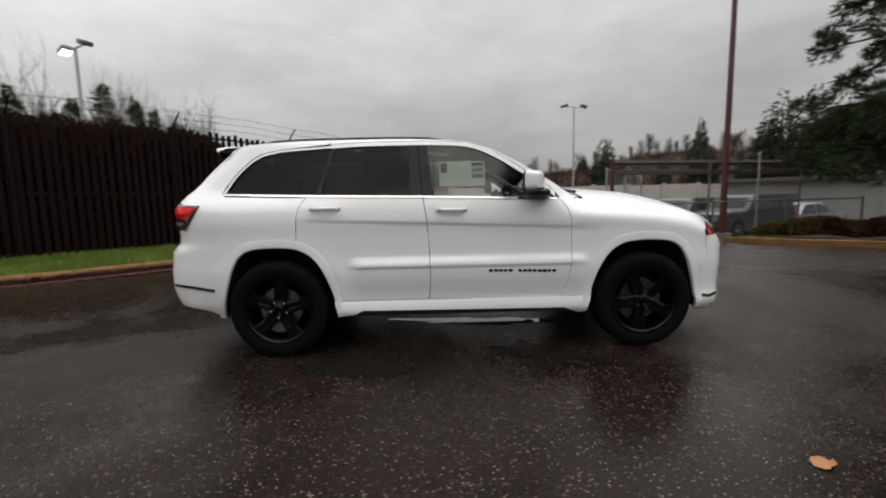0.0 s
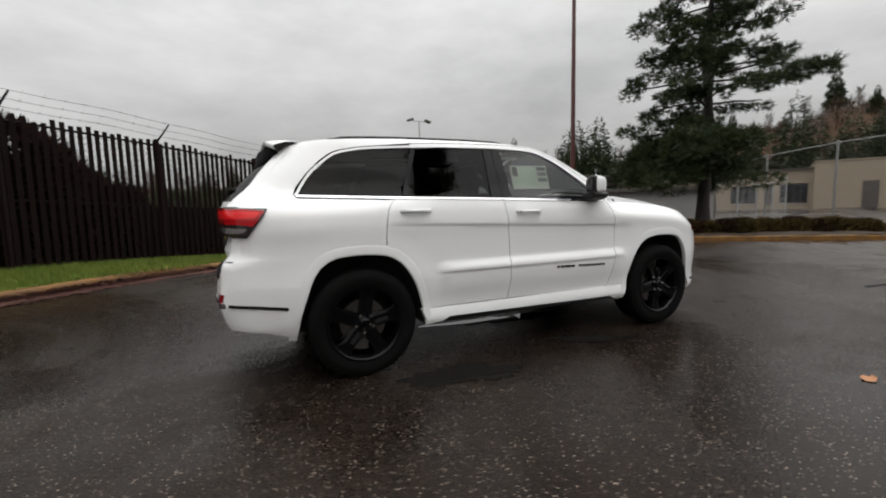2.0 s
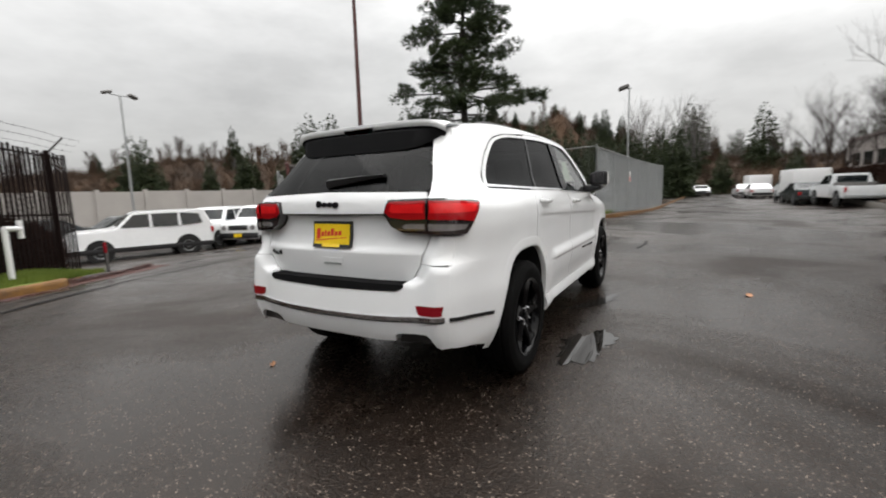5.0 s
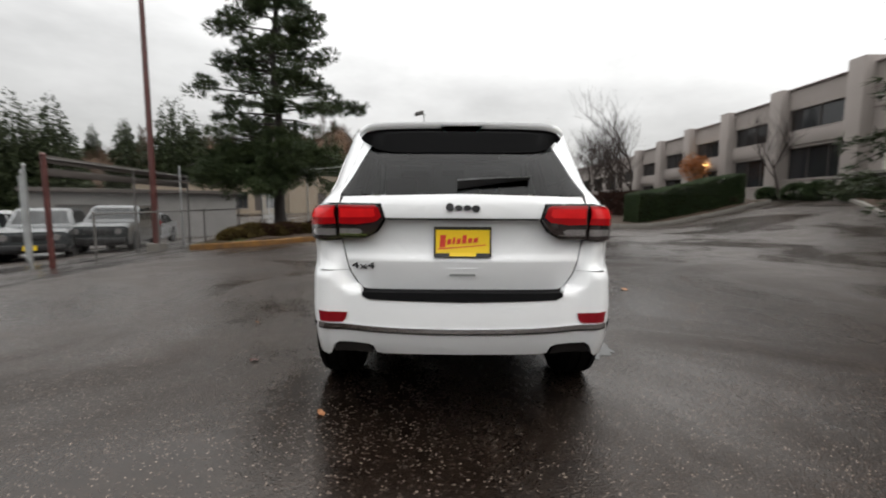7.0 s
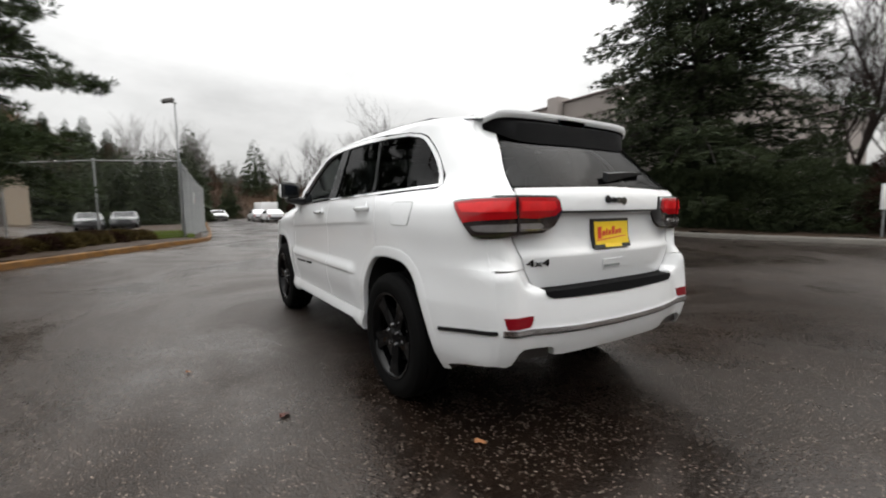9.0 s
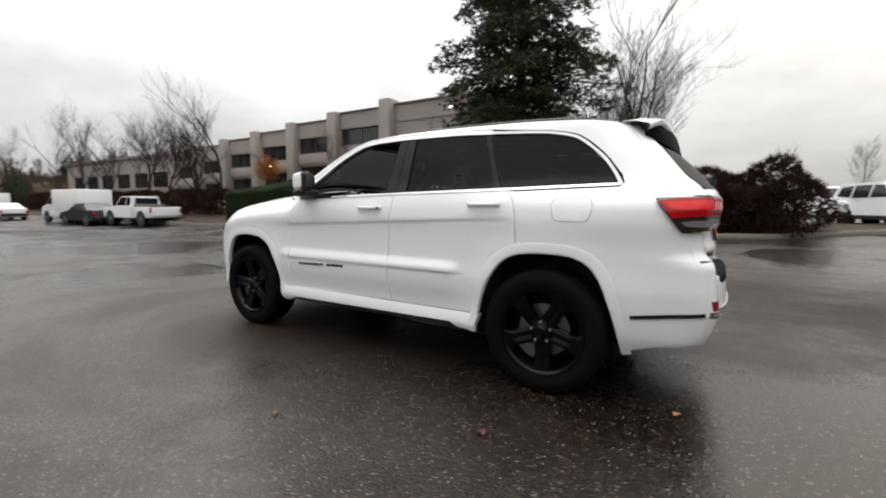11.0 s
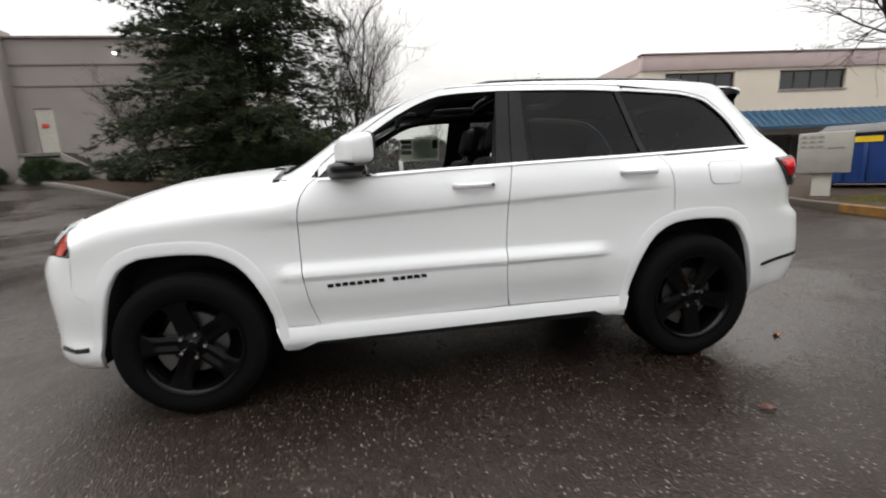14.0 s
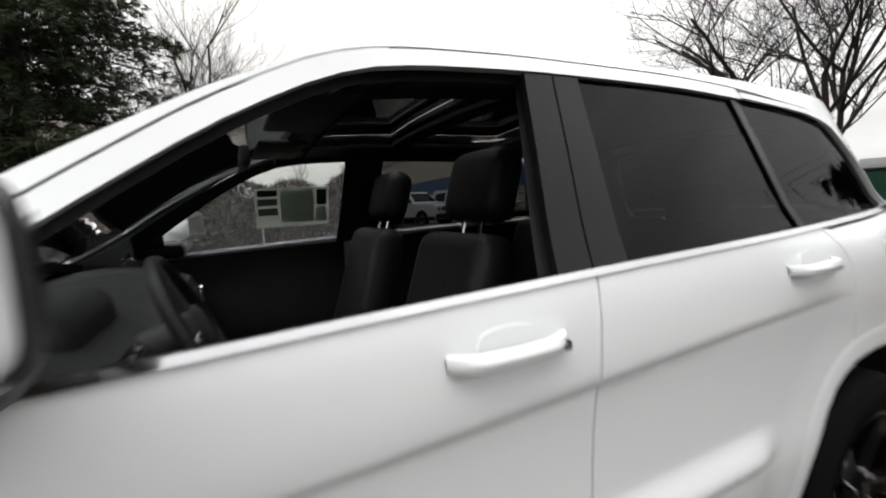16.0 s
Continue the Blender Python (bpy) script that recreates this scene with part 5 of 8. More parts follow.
def seat(sx, sy):
    s = part("front_seat", soft_box(sx - 0.26, sx + 0.26, sy - 0.26, sy + 0.26, 0.52, 0.74, 0.06), "leather", suv, "black leather front seat")
    lean = Matrix.Translation((sx - 0.22, sy, 0.70)) @ Matrix.Rotation(radians(-16), 4, "Y")
    bm = bmesh.new()
    box(bm, -0.07, 0.07, -0.25, 0.25, 0.0, 0.62, bevel=0.06, seg=3)
    for v in bm.verts:
        t = v.co.z / 0.62
        v.co.y *= 1 - 0.16 * t
        v.co.x += 0.035 * (abs(v.co.y) / 0.25) ** 2
    bmesh.ops.transform(bm, matrix=lean, verts=bm.verts)
    part("seat_back", bm, "leather", s)
    bm = bmesh.new()
    box(bm, -0.06, 0.055, -0.145, 0.145, 0.655, 0.88, bevel=0.05, seg=3)
    bmesh.ops.transform(bm, matrix=lean, verts=bm.verts)
    hr = part("headrest", bm, "leather", s)
    for q in (-0.055, 0.055):
        bm = rodded((0, q, 0.60), (0, q, 0.68), 0.008)
        bmesh.ops.transform(bm, matrix=lean, verts=bm.verts)
        part("headrest_post", bm, "chrome", s, "bright post")


seat(0.05, 0.38)
seat(0.08, -0.38)
rs = part("rear_bench", soft_box(-1.15, -0.65, -0.66, 0.66, 0.55, 0.76, 0.06), "leather", suv, "black leather rear bench")
bm = boxed(-0.07, 0.07, -0.66, 0.66, 0.0, 0.60, bevel=0.05, seg=3)
bmesh.ops.transform(bm, matrix=Matrix.Translation((-1.12, 0, 0.70)) @ Matrix.Rotation(radians(-20), 4, "Y"), verts=bm.verts)
part("bench_back", bm, "leather", rs)
for q in (-0.42, 0.42):
    part("headrest", soft_box(-1.40, -1.31, q - 0.12, q + 0.12, 1.27, 1.42, 0.035), "leather", rs)
# dashboard, screen bezel, wheel, console
bm = bmesh.new()
dp = [(0.98, 1.20), (0.80, 1.205), (0.62, 1.185), (0.50, 1.13), (0.46, 1.05), (0.50, 0.93), (0.56, 0.70), (0.98, 0.70)]
L = [bm.verts.new((x, 0.80, z)) for x, z in dp]
R_ = [bm.verts.new((x, -0.80, z)) for x, z in dp]
for i in range(len(dp)):
    j = (i + 1) % len(dp)
    bm.faces.new((L[i], L[j], R_[j], R_[i]))
bm.faces.new(L)
bm.faces.new(R_)
dash = part("dashboard", bm, "cabin", suv, "black dashboard", recalc=True)
part("cluster_hood", soft_box(0.58, 0.84, 0.20, 0.58, 1.10, 1.245, 0.05), "cabin", dash)
scr = part("screen_bezel", boxed(0.435, 0.47, -0.16, 0.14, 0.90, 1.10, bevel=0.015), "chrome", dash, "satin silver screen surround")
part("screen", boxed(0.428, 0.44, -0.13, 0.11, 0.945, 1.085, bevel=0.004), "black_gloss", scr)
part("air_vent", boxed(0.465, 0.50, 0.60, 0.72, 1.09, 1.18, bevel=0.02), "chrome", dash)
part("air_vent", boxed(0.44, 0.475, -0.74, -0.62, 1.0, 1.10, bevel=0.02), "chrome", dash)
part("centre_console", soft_box(-0.35, 0.55, -0.12, 0.12, 0.50, 0.82, 0.03), "cabin", suv)
wm = Matrix.Translation((0.40, 0.38, 1.13)) @ Matrix.Rotation(radians(-66), 4, "Y")
bm = bmesh.new()
pr = [[bm.verts.new(((0.185 + 0.016 * math.cos(b)) * math.cos(a), (0.185 + 0.016 * math.cos(b)) * math.sin(a), 0.016 * math.sin(b))) for b in np.linspace(0, 2 * math.pi, 9)[:-1]] for a in np.linspace(0, 2 * math.pi, 37)[:-1]]
for i in range(36):
    for j in range(8):
        bm.faces.new((pr[i][j], pr[(i + 1) % 36][j], pr[(i + 1) % 36][(j + 1) % 8], pr[i][(j + 1) % 8]))
bmesh.ops.transform(bm, matrix=wm, verts=bm.verts)
sw = part("steering_wheel", bm, "leather", suv, "black leather steering wheel", recalc=True)
bm = bmesh.new()
box(bm, -0.05, 0.06, -0.07, 0.07, -0.03, 0.02, bevel=0.02)
box(bm, -0.02, 0.02, -0.18, 0.18, -0.012, 0.008, bevel=0.006)
box(bm, 0.0, 0.18, -0.02, 0.02, -0.012, 0.008, bevel=0.006)
bmesh.ops.transform(bm, matrix=wm, verts=bm.verts)
part("wheel_boss", bm, "cabin", sw)
for q in (-0.10, 0.10):
    bm = boxed(-0.020, 0.020, q - 0.050, q + 0.050, 0.0, 0.014, bevel=0.005)
    bmesh.ops.transform(bm, matrix=wm, verts=bm.verts)
    part("spoke_trim", bm, "chrome", sw)
part("steering_column", rodded((0.43, 0.38, 1.125), (0.66, 0.38, 1.03), 0.05, 0.06, seg=14), "cabin", suv)
# headliner ring round the sunroof, inner door skins, mirror, visors
for nm, a in (("headliner", (-1.75, -1.02, -0.68, 0.68)), ("headliner", (-0.51, -0.41, -0.68, 0.68)), ("headliner", (-0.03, 0.10, -0.70, 0.70)), ("headliner", (-1.02, 0.06, 0.46, 0.715)), ("headliner", (-1.02, 0.06, -0.715, -0.46))):
    part(nm, aim(lay([(a[0], a[2]), (a[1], a[2]), (a[1], a[3]), (a[0], a[3])], on_top(-0.045), 0.1, 0.015), Vector((0, 0, -1))), "cabin", suv)
for sg in (1, -1):
    side_panel("door_lining", [(-0.26, 0.60), (0.80, 0.60), (0.70, 1.20), (-0.24, 1.225)], "cabin", suv, -sg, out=-0.06, depth=0)
    side_panel("door_lining", [(-1.05, 0.60), (-0.30, 0.60), (-0.33, 1.225), (-1.10, 1.245)], "cabin", suv, -sg, out=-0.06, depth=0)
    side_panel("pillar_lining", [(-0.20, 1.22), (-0.40, 1.22), (-0.46, 1.66), (-0.27, 1.66)], "cabin", suv, -sg, out=-0.05, depth=0)
    side_panel("frame_lining", [(x, WTOP(x) - 0.012) for x in np.linspace(0.72, -1.0, 20)] + [(x, ROOF(x) - 0.02) for x in np.linspace(-1.0, 0.72, 20)], "cabin", suv, -sg, out=-0.045, depth=0)
    part("sun_visor", boxed(0.03, 0.20, min(sg * 0.12, sg * 0.58), max(sg * 0.12, sg * 0.58), 1.635, 1.65, bevel=0.006), "cabin", suv)
part("interior_mirror", boxed(0.24, 0.27, -0.12, 0.12, 1.54, 1.60, bevel=0.012), "cabin", suv)
# price sheet inside the passenger window
stk = side_panel("window_sticker", [(-0.168, 1.325), (0.195, 1.325), (0.195, 1.52), (-0.168, 1.52)], "paper", suv, -1, "white printed price sheet inside the glass", out=-0.022, depth=0.002)
for nm, a, b, c, d, mt in (("print_block", -0.155, -0.105, 1.43, 1.508, "print_dark"), ("print_block", -0.09, 0.075, 1.345, 1.508, "print_green"), ("print_block", 0.09, 0.182, 1.48, 1.510, "print_dark"), ("print_block", 0.09, 0.182, 1.435, 1.468, "print"), ("print_block", 0.09, 0.182, 1.385, 1.42, "print"), ("print_block", -0.155, -0.10, 1.345, 1.415, "print_green")):
    for out in (-0.0195, -0.0265):
        side_panel(nm, [(a, c), (b, c), (b, d), (a, d)], mt, stk, -1, out=out, depth=0)

# ---------------------------------------------------------------- kerbs, verges and marks on the ground
def gz(x, y, up=0.0):
    return ground_z(x, y) + up


def smooth_run(pts, step=0.4):
    t = np.cumsum([0] + [math.dist(p, q) for p, q in zip(pts, pts[1:])])
    fx, fy_ = curve_fn(*zip(t, [p[0] for p in pts])), curve_fn(*zip(t, [p[1] for p in pts]))
    n = max(2, int(t[-1] / step))
    return [(fx(t[-1] * i / n), fy_(t[-1] * i / n)) for i in range(n + 1)]


def sweep(name, pts, prof, material, label, category, kind="structure"):
    """A profile of (across, up) pairs drawn along a line on the ground; across is to the left of the way."""
    bm = bmesh.new()
    rows = []
    for i, p in enumerate(pts):
        a, b = pts[max(i - 1, 0)], pts[min(i + 1, len(pts) - 1)]
        d = Vector((b[0] - a[0], b[1] - a[1])).normalized()
        rows.append([bm.verts.new((p[0] - d.y * u, p[1] + d.x * u, gz(p[0], p[1]) + h + 0.004 * math.sin(i * 1.7 + u * 9))) for u, h in prof])
    for r0, r1 in zip(rows, rows[1:]):
        for i in range(len(prof) - 1):
            bm.faces.new((r0[i], r1[i], r1[i + 1], r0[i + 1]))
    return tagged(finish(bm, name, material, recalc=False), label, category, kind=kind)


KERB = [(0.0, -0.05), (0.0, 0.09), (0.015, 0.13), (0.035, 0.145), (0.115, 0.15), (0.135, 0.13), (0.135, -0.02)]
FN = Vector((-0.667, 0.745))
FD = Vector((0.745, 0.667))


def fence_pt(s, off=0.0):
    """A place s metres along the slatted fence from its free end, off metres towards the yard."""
    p = Vector((0.4, 11.1)) - FD * s - FN * off
    return (p.x, p.y)


west_kerb = smooth_run([(-18, -7.4), fence_pt(16, 1.5), fence_pt(11, 1.5), fence_pt(8, 1.5), (-3.5, 5.75), (-2.2, 6.5), (-1.5, 6.85), (-1.15, 7.35), (-0.9, 8.2), (-0.3, 9.4), (0.25, 10.6)])
sweep("kerb_west", west_kerb, KERB, "kerb_yellow", "worn yellow-painted concrete kerb along the verge", "kerb")
east_kerb = smooth_run([(60, -1.6), (40, -0.6), (28, 0.0), (20, 0.55), (15.6, 0.95), (14.2, 1.35), (12.5, 2.35), (10.4, 3.7), (8.9, 4.7), (8.0, 5.35), (7.65, 5.9), (7.75, 6.7), (8.2, 7.6)])[::-1]
sweep("kerb_east", east_kerb, [(-u, h) for u, h in KERB], "kerb_yellow", "worn yellow-painted kerb round the planted island", "kerb").data.flip_normals()
mail_kerb = smooth_run([(-10.2, -11), (-9.2, -7.6), (-8.3, -4.6), (-7.75, -2.9), (-7.5, -1.6), (-7.9, -0.3), (-9.2, 0.5), (-12, 0.9)])
cut = next(i for i, p in enumerate(mail_kerb) if p[1] > -3.2)
sweep("kerb_corner", mail_kerb[cut:], [(-u, h) for u, h in KERB], "kerb_yellow", "worn yellow-painted kerb by the boulder", "kerb").data.flip_normals()
sweep("kerb_mailbox", mail_kerb[:cut + 1], [(-u, h) for u, h in KERB], "kerb_wet", "low worn wet kerb by the mailbox verge", "kerb").data.flip_normals()
bank_kerb = smooth_run([(60, -11.0), (36, -10.4), (24, -9.9), (19.5, -9.4), (17.9, -9.9), (17.4, -11.2), (17.6, -14.5), (18.2, -17.0)])
sweep("kerb_bank", bank_kerb, [(-u, h * 1.6) for u, h in KERB], "kerb", "grey concrete kerb below the hedge bank", "kerb")
fir_kerb = smooth_run([(16.0, -18.6), (13.0, -16.9), (9.5, -14.6), (7.5, -13.0), (4, -12.3), (0, -12.6), (-4, -13.4), (-8, -15)])
sweep("kerb_fir", fir_kerb, KERB, "kerb", "grey kerb in front of the evergreen bed", "kerb")


def bed(name, a_pts, b_pts, material, label, up=0.13, rough=0.03, rise=0.0):
    """Raised ground between two lines."""
    n, m_ = len(a_pts), 8
    vs, fs = [], []
    for i in range(n):
        p, q = Vector(a_pts[i]), Vector(b_pts[int(i * (len(b_pts) - 1) / (n - 1))])
        for j in range(m_):
            w = p.lerp(q, j / (m_ - 1))
            vs.append((w.x, w.y, gz(w.x, w.y) + up + rise * ss(j / 3) + rough * noise.noise((w.x * 1.3, w.y * 1.3, 0))))
    for i in range(n - 1):
        for j in range(m_ - 1):
            fs.append((i * m_ + j, (i + 1) * m_ + j, (i + 1) * m_ + j + 1, i * m_ + j + 1))
    ob = raw(name, vs, fs, material, smooth=True)
    me = ob.data
    if me.polygons[0].normal.z < 0:
        me.flip_normals()
    return tagged(ob, label, "verge", kind="structure")


wk = [(p[0] - 0.05, p[1] + 0.09) for p in west_kerb]
off_kerb = [fence_pt(s, -2.0) for s in np.linspace(24, -0.1, 60)]
bed("verge_west", wk, off_kerb, "lawn", "wet green grass verge below the fence", rise=0.14)
ek = [(p[0] + 0.08, p[1] + 0.1) for p in east_kerb if p[0] < 16]
bed("island", ek, [(8.6, 7.9), (10, 8.6), (13, 9.5), (17.0, 8.5), (17.2, 5), (16.0, 2.2)], "soil", "planted island with wet leaf litter", up=0.14, rough=0.08)
bed("verge_east", [(x, 1.05 - (x - 15.5) * 0.05) for x in np.linspace(15.6, 45, 30)], [(x, 4.5) for x in np.linspace(15.6, 45, 30)], "soil", "rough weedy strip beside the road", up=0.12)
bed("verge_mailbox", [(p[0] - 0.1, p[1]) for p in mail_kerb], [(-16, -12), (-15, -6), (-14.5, -1), (-14, 1.5)], "soil", "muddy verge with short winter grass", up=0.13)
bed("bank", [(p[0] + 0.15, p[1] - 0.1) for p in bank_kerb], [(60, -17.5), (36, -17.5), (24, -17.5), (20.5, -17.2), (20.2, -17.2)], "soil", "bare bark-covered bank under the trees", up=0.24, rough=0.08)
bed("fir_bed", [(p[0], p[1] - 0.12) for p in fir_kerb], [(16, -20), (11, -20.2), (4, -20), (0, -20), (-8, -20)], "soil", "dark planting bed under evergreens", up=0.15, rough=0.1)

# grass blades as one mass
def grass(name, where, count, h, material, label):
    rnd = random.Random(5)
    vs, fs = [], []
    for _ in range(count):
        x, y, *lift = where(rnd)
        z = gz(x, y, 0.12 + sum(lift))
        a, l = rnd.random() * 6.28, h * (0.5 + rnd.random())
        ca, sa = math.cos(a) * 0.006, math.sin(a) * 0.006
        lx, ly = (rnd.random() - 0.5) * l, (rnd.random() - 0.5) * l
        k = len(vs)
        vs += [(x - ca, y - sa, z), (x + ca, y + sa, z), (x + lx, y + ly, z + l)]
        fs.append((k, k + 1, k + 2))
    return tagged(raw(name, vs, fs, material), label, "grass", kind="stuff")


def by_fence(r):
    off = 1.46 - 1.6 * r.random()
    return (*fence_pt(1.9 + r.random() ** 1.4 * 16, off), 0.14 * ss((1.5 - off) / 1.5))


grass("weeds", lambda r: (15.4 + 12 * r.random() ** 1.3, 1.3 + 2.2 * r.random()), 16000, 0.14, "lawn", "wet green weeds under the road fence")
grass("grass", by_fence, 60000, 0.085, "lawn", "wet green grass blades on the verge")
grass("grass", lambda r: (-8.3 - 4.5 * r.random(), 0.6 - 4.6 * r.random() ** 1.3), 26000, 0.055, "mustard", "short yellowed grass blades by the mailbox")
grass("grass", lambda r: (8.0 + 3.0 * r.random(), 6.1 + 1.6 * r.random()), 4000, 0.06, "grass", "mossy yellow-green grass by the kerb nose")

# leaf litter in the gutter and single leaves in the yard
rnd = random.Random(11)
vs, fs = [], []
for i in range(22000):
    o = abs(rnd.gauss(0, 0.17))
    p = fence_pt(rnd.random() ** 1.2 * 16, 1.50 + o)
    z = gz(*p, 0.008 + 0.10 * rnd.random() * max(0.0, 1 - o / 0.12))
    a, l = rnd.random() * 6.28, 0.02 + 0.03 * rnd.random()
    k = len(vs)
    vs += [(p[0] + l * math.cos(a + b) * s, p[1] + l * math.sin(a + b) * s, z + 0.012 * rnd.random()) for b, s in ((0, 1), (1.5, 0.6), (3.1, 1), (4.6, 0.6))]
    fs.append((k, k + 1, k + 2, k + 3))
tagged(raw("leaf_litter", vs, fs, "litter"), "brown wet fallen leaves in the gutter", "leaves", kind="stuff")


def leaf(x, y, size, turn, label, material="leaf"):
    bm = bmesh.new()
    mid = []
    for t in np.linspace(0, 1, 7):
        w = size * 0.42 * math.sin(math.pi * t) ** 0.8 * (1 + 0.25 * math.sin(9 * t))
        mid.append((bm.verts.new((size * (t - 0.5), w, 0.016 * math.sin(3 * t))), bm.verts.new((size * (t - 0.5), 0, 0.004)), bm.verts.new((size * (t - 0.5), -w, 0.02 * t))))
    for a, b in zip(mid, mid[1:]):
        for i in range(2):
            bm.faces.new((a[i], a[i + 1], b[i + 1], b[i]))
    bmesh.ops.remove_doubles(bm, verts=bm.verts, dist=1e-5)
    bm.normal_update()
    ob = finish(bm, "leaf", material, recalc=True)
    ob.matrix_world = pose(x, y, gz(x, y, 0.004), 0, 0, turn)
    return tagged(ob, label, "leaf")


leaf(1.505, -2.505, 0.11, 12, "single orange-brown fallen leaf on wet asphalt")
leaf(-2.217, 0.811, 0.06, 50, "small orange-brown fallen leaf on wet asphalt")
leaf(-1.375, 1.565, 0.07, 120, "curled dark brown leaf on wet asphalt", "litter")
leaf(-0.32, 2.003, 0.035, 80, "small pale fallen leaf on wet asphalt")

# puddles
def puddle(cx, cy, rx, ry, turn, seed):
    r = random.Random(seed)
    ph = [r.random() * 6.28 for _ in range(4)]
    bm = bmesh.new()
    c, s = math.cos(radians(turn)), math.sin(radians(turn))
    ring = []
    for i in range(160):
        a = 2 * math.pi * i / 160
        k = 1 + 0.18 * math.sin(2 * a + ph[0]) + 0.12 * math.sin(3 * a + ph[1]) + 0.5 * noise.noise((2.2 * math.cos(a) + seed, 2.2 * math.sin(a), 0)) + 0.35 * noise.noise((6 * math.cos(a) + seed, 6 * math.sin(a), 3))
        u, v = rx * k * math.cos(a), ry * k * math.sin(a)
        x, y = cx + u * c - v * s, cy + u * s + v * c
        ring.append(bm.verts.new((x, y, 0.004 + gz(x, y))))
    bm.faces.new(ring)
    ob = finish(bm, "puddle", "water", smooth=False)
    return tagged(ob, "shallow rain puddle reflecting the grey sky", "puddle", kind="structure")


puddle(-0.83, -1.20, 0.34, 0.20, -12, 3)
puddle(0.55, -1.02, 0.36, 0.10, -24, 4)
puddle(0.22, -0.08, 0.60, 0.13, -6, 8)

# tar seams across the asphalt
def seam(pts, w, label):
    bm = bmesh.new()
    pts = smooth_run(pts, 0.25)
    rows = []
    for i, p in enumerate(pts):
        a, b = pts[max(i - 1, 0)], pts[min(i + 1, len(pts) - 1)]
        d = Vector((b[0] - a[0], b[1] - a[1])).normalized()
        ww = w * (0.7 + 0.6 * noise.noise((p[0] * 2, p[1] * 2, 3)))
        j = 0.04 * noise.noise((p[0] * 1.5, p[1] * 1.5, 7))
        rows.append([bm.verts.new((p[0] - d.y * (s * ww / 2 + j), p[1] + d.x * (s * ww / 2 + j), gz(*p, 0.006))) for s in (1, -1)])
    for r0, r1 in zip(rows, rows[1:]):
        bm.faces.new((r0[0], r0[1], r1[1], r1[0]))
    return tagged(finish(bm, "tar_seam", "tar", recalc=True), label, "road seam", kind="structure")


seam([(-3.5, 4.6), (0, 6.4), (3, 7.4), (6.0, 8.0), (8.5, 7.6)], 0.10, "dark cracked tar seam along the lot entrance")
seam([(-2.5, 5.6), (1, 7.6), (4.5, 8.8)], 0.06, "thin dark crack across the lot entrance")
seam([(9, -8.6), (3, -8.9), (-1.2, -6.9), (-4.5, -6.3)], 0.06, "dark wet tar seam in the asphalt")
seam([(2.4, -6.1), (1.7, -6.5), (0.2, -6.2)], 0.05, "dark wet tar seam in the asphalt")
seam([(6.6, -1.1), (6.1, -1.1), (5.2, -1.0)], 0.09, "dark wet patch seam in the asphalt")
seam([(6.0, 3.0), (6.9, 1.2), (7.3, -1.5)], 0.03, "dark wet tar seam in the asphalt")

# ---------------------------------------------------------------- fences and posts
def post(bm_parent, x, y, z0, z1, r, material, name="post", label="", cap=True):
    bm = bmesh.new()
    rod(bm, (x, y, z0), (x, y, z1), r, seg=10)
    if cap:
        r_ = bmesh.ops.create_uvsphere(bm, u_segments=10, v_segments=5, radius=r * 1.15)
        bmesh.ops.translate(bm, vec=(x, y, z1), verts=r_["verts"])
    return part(name, bm, material, bm_parent, label)


slat_fence = tagged(empty("slatted_fence"), "tall chain-link fence with weathered brown slats and barbed wire", "fence")


def shared_bar(name, w, h, t, material, lip=0.0):
    bm = boxed(-w / 2, w / 2, -t / 2, t / 2, 0, h, bevel=min(w, t) * 0.2, seg=1)
    me = bpy.data.meshes.new(name)
    bm.to_mesh(me)
    bm.free()
    me.materials.append(M[material])
    return me


fturn = math.degrees(math.atan2(FD.y, FD.x))
FTOP = 2.80
for i, s in enumerate(np.arange(0.69, 22.1, 2.57)):
    p = fence_pt(s)
    z = gz(*p)
    post(slat_fence, p[0], p[1], z, z + FTOP + 0.05, 0.045, "slat")
    arm = fence_pt(s, 0.30)
    part("barb_arm", rodded((p[0], p[1], z + FTOP), (arm[0] + FD.x * 0.12, arm[1] + FD.y * 0.12, z + FTOP + 0.38), 0.022, 0.016, seg=6), "slat", slat_fence)
for k, (off, up) in enumerate(((0.10, 0.14), (0.20, 0.26), (0.30, 0.38))):
    bm = bmesh.new()
    ps = [fence_pt(s, off) for s in np.arange(0, 22.0, 0.29)]
    for j, (a, b) in enumerate(zip(ps, ps[1:])):
        rod(bm, (*a, gz(*a) + FTOP + up - 0.012 * math.sin(j)), (*b, gz(*b) + FTOP + up - 0.012 * math.sin(j + 1)), 0.004, seg=3)
        rod(bm, (a[0], a[1], gz(*a) + FTOP + up - 0.03), (a[0] + 0.02, a[1], gz(*a) + FTOP + up + 0.03), 0.003, seg=3)
    part("barbed_wire", bm, "slat", slat_fence)
for up in (0.12, 1.45, FTOP - 0.04):
    bm = bmesh.new()
    ps = [fence_pt(s, -0.03) for s in np.arange(0, 22.1, 2.0)]
    for a, b in zip(ps, ps[1:]):
        rod(bm, (*a, gz(*a) + up), (*b, gz(*b) + up), 0.022, seg=8)
    part("rail", bm, "slat", slat_fence)
slats = [shared_bar("slat", 0.080, h, 0.014, "slat") for h in (2.73, 2.76, 2.80)]
rnd = random.Random(2)
rest = []
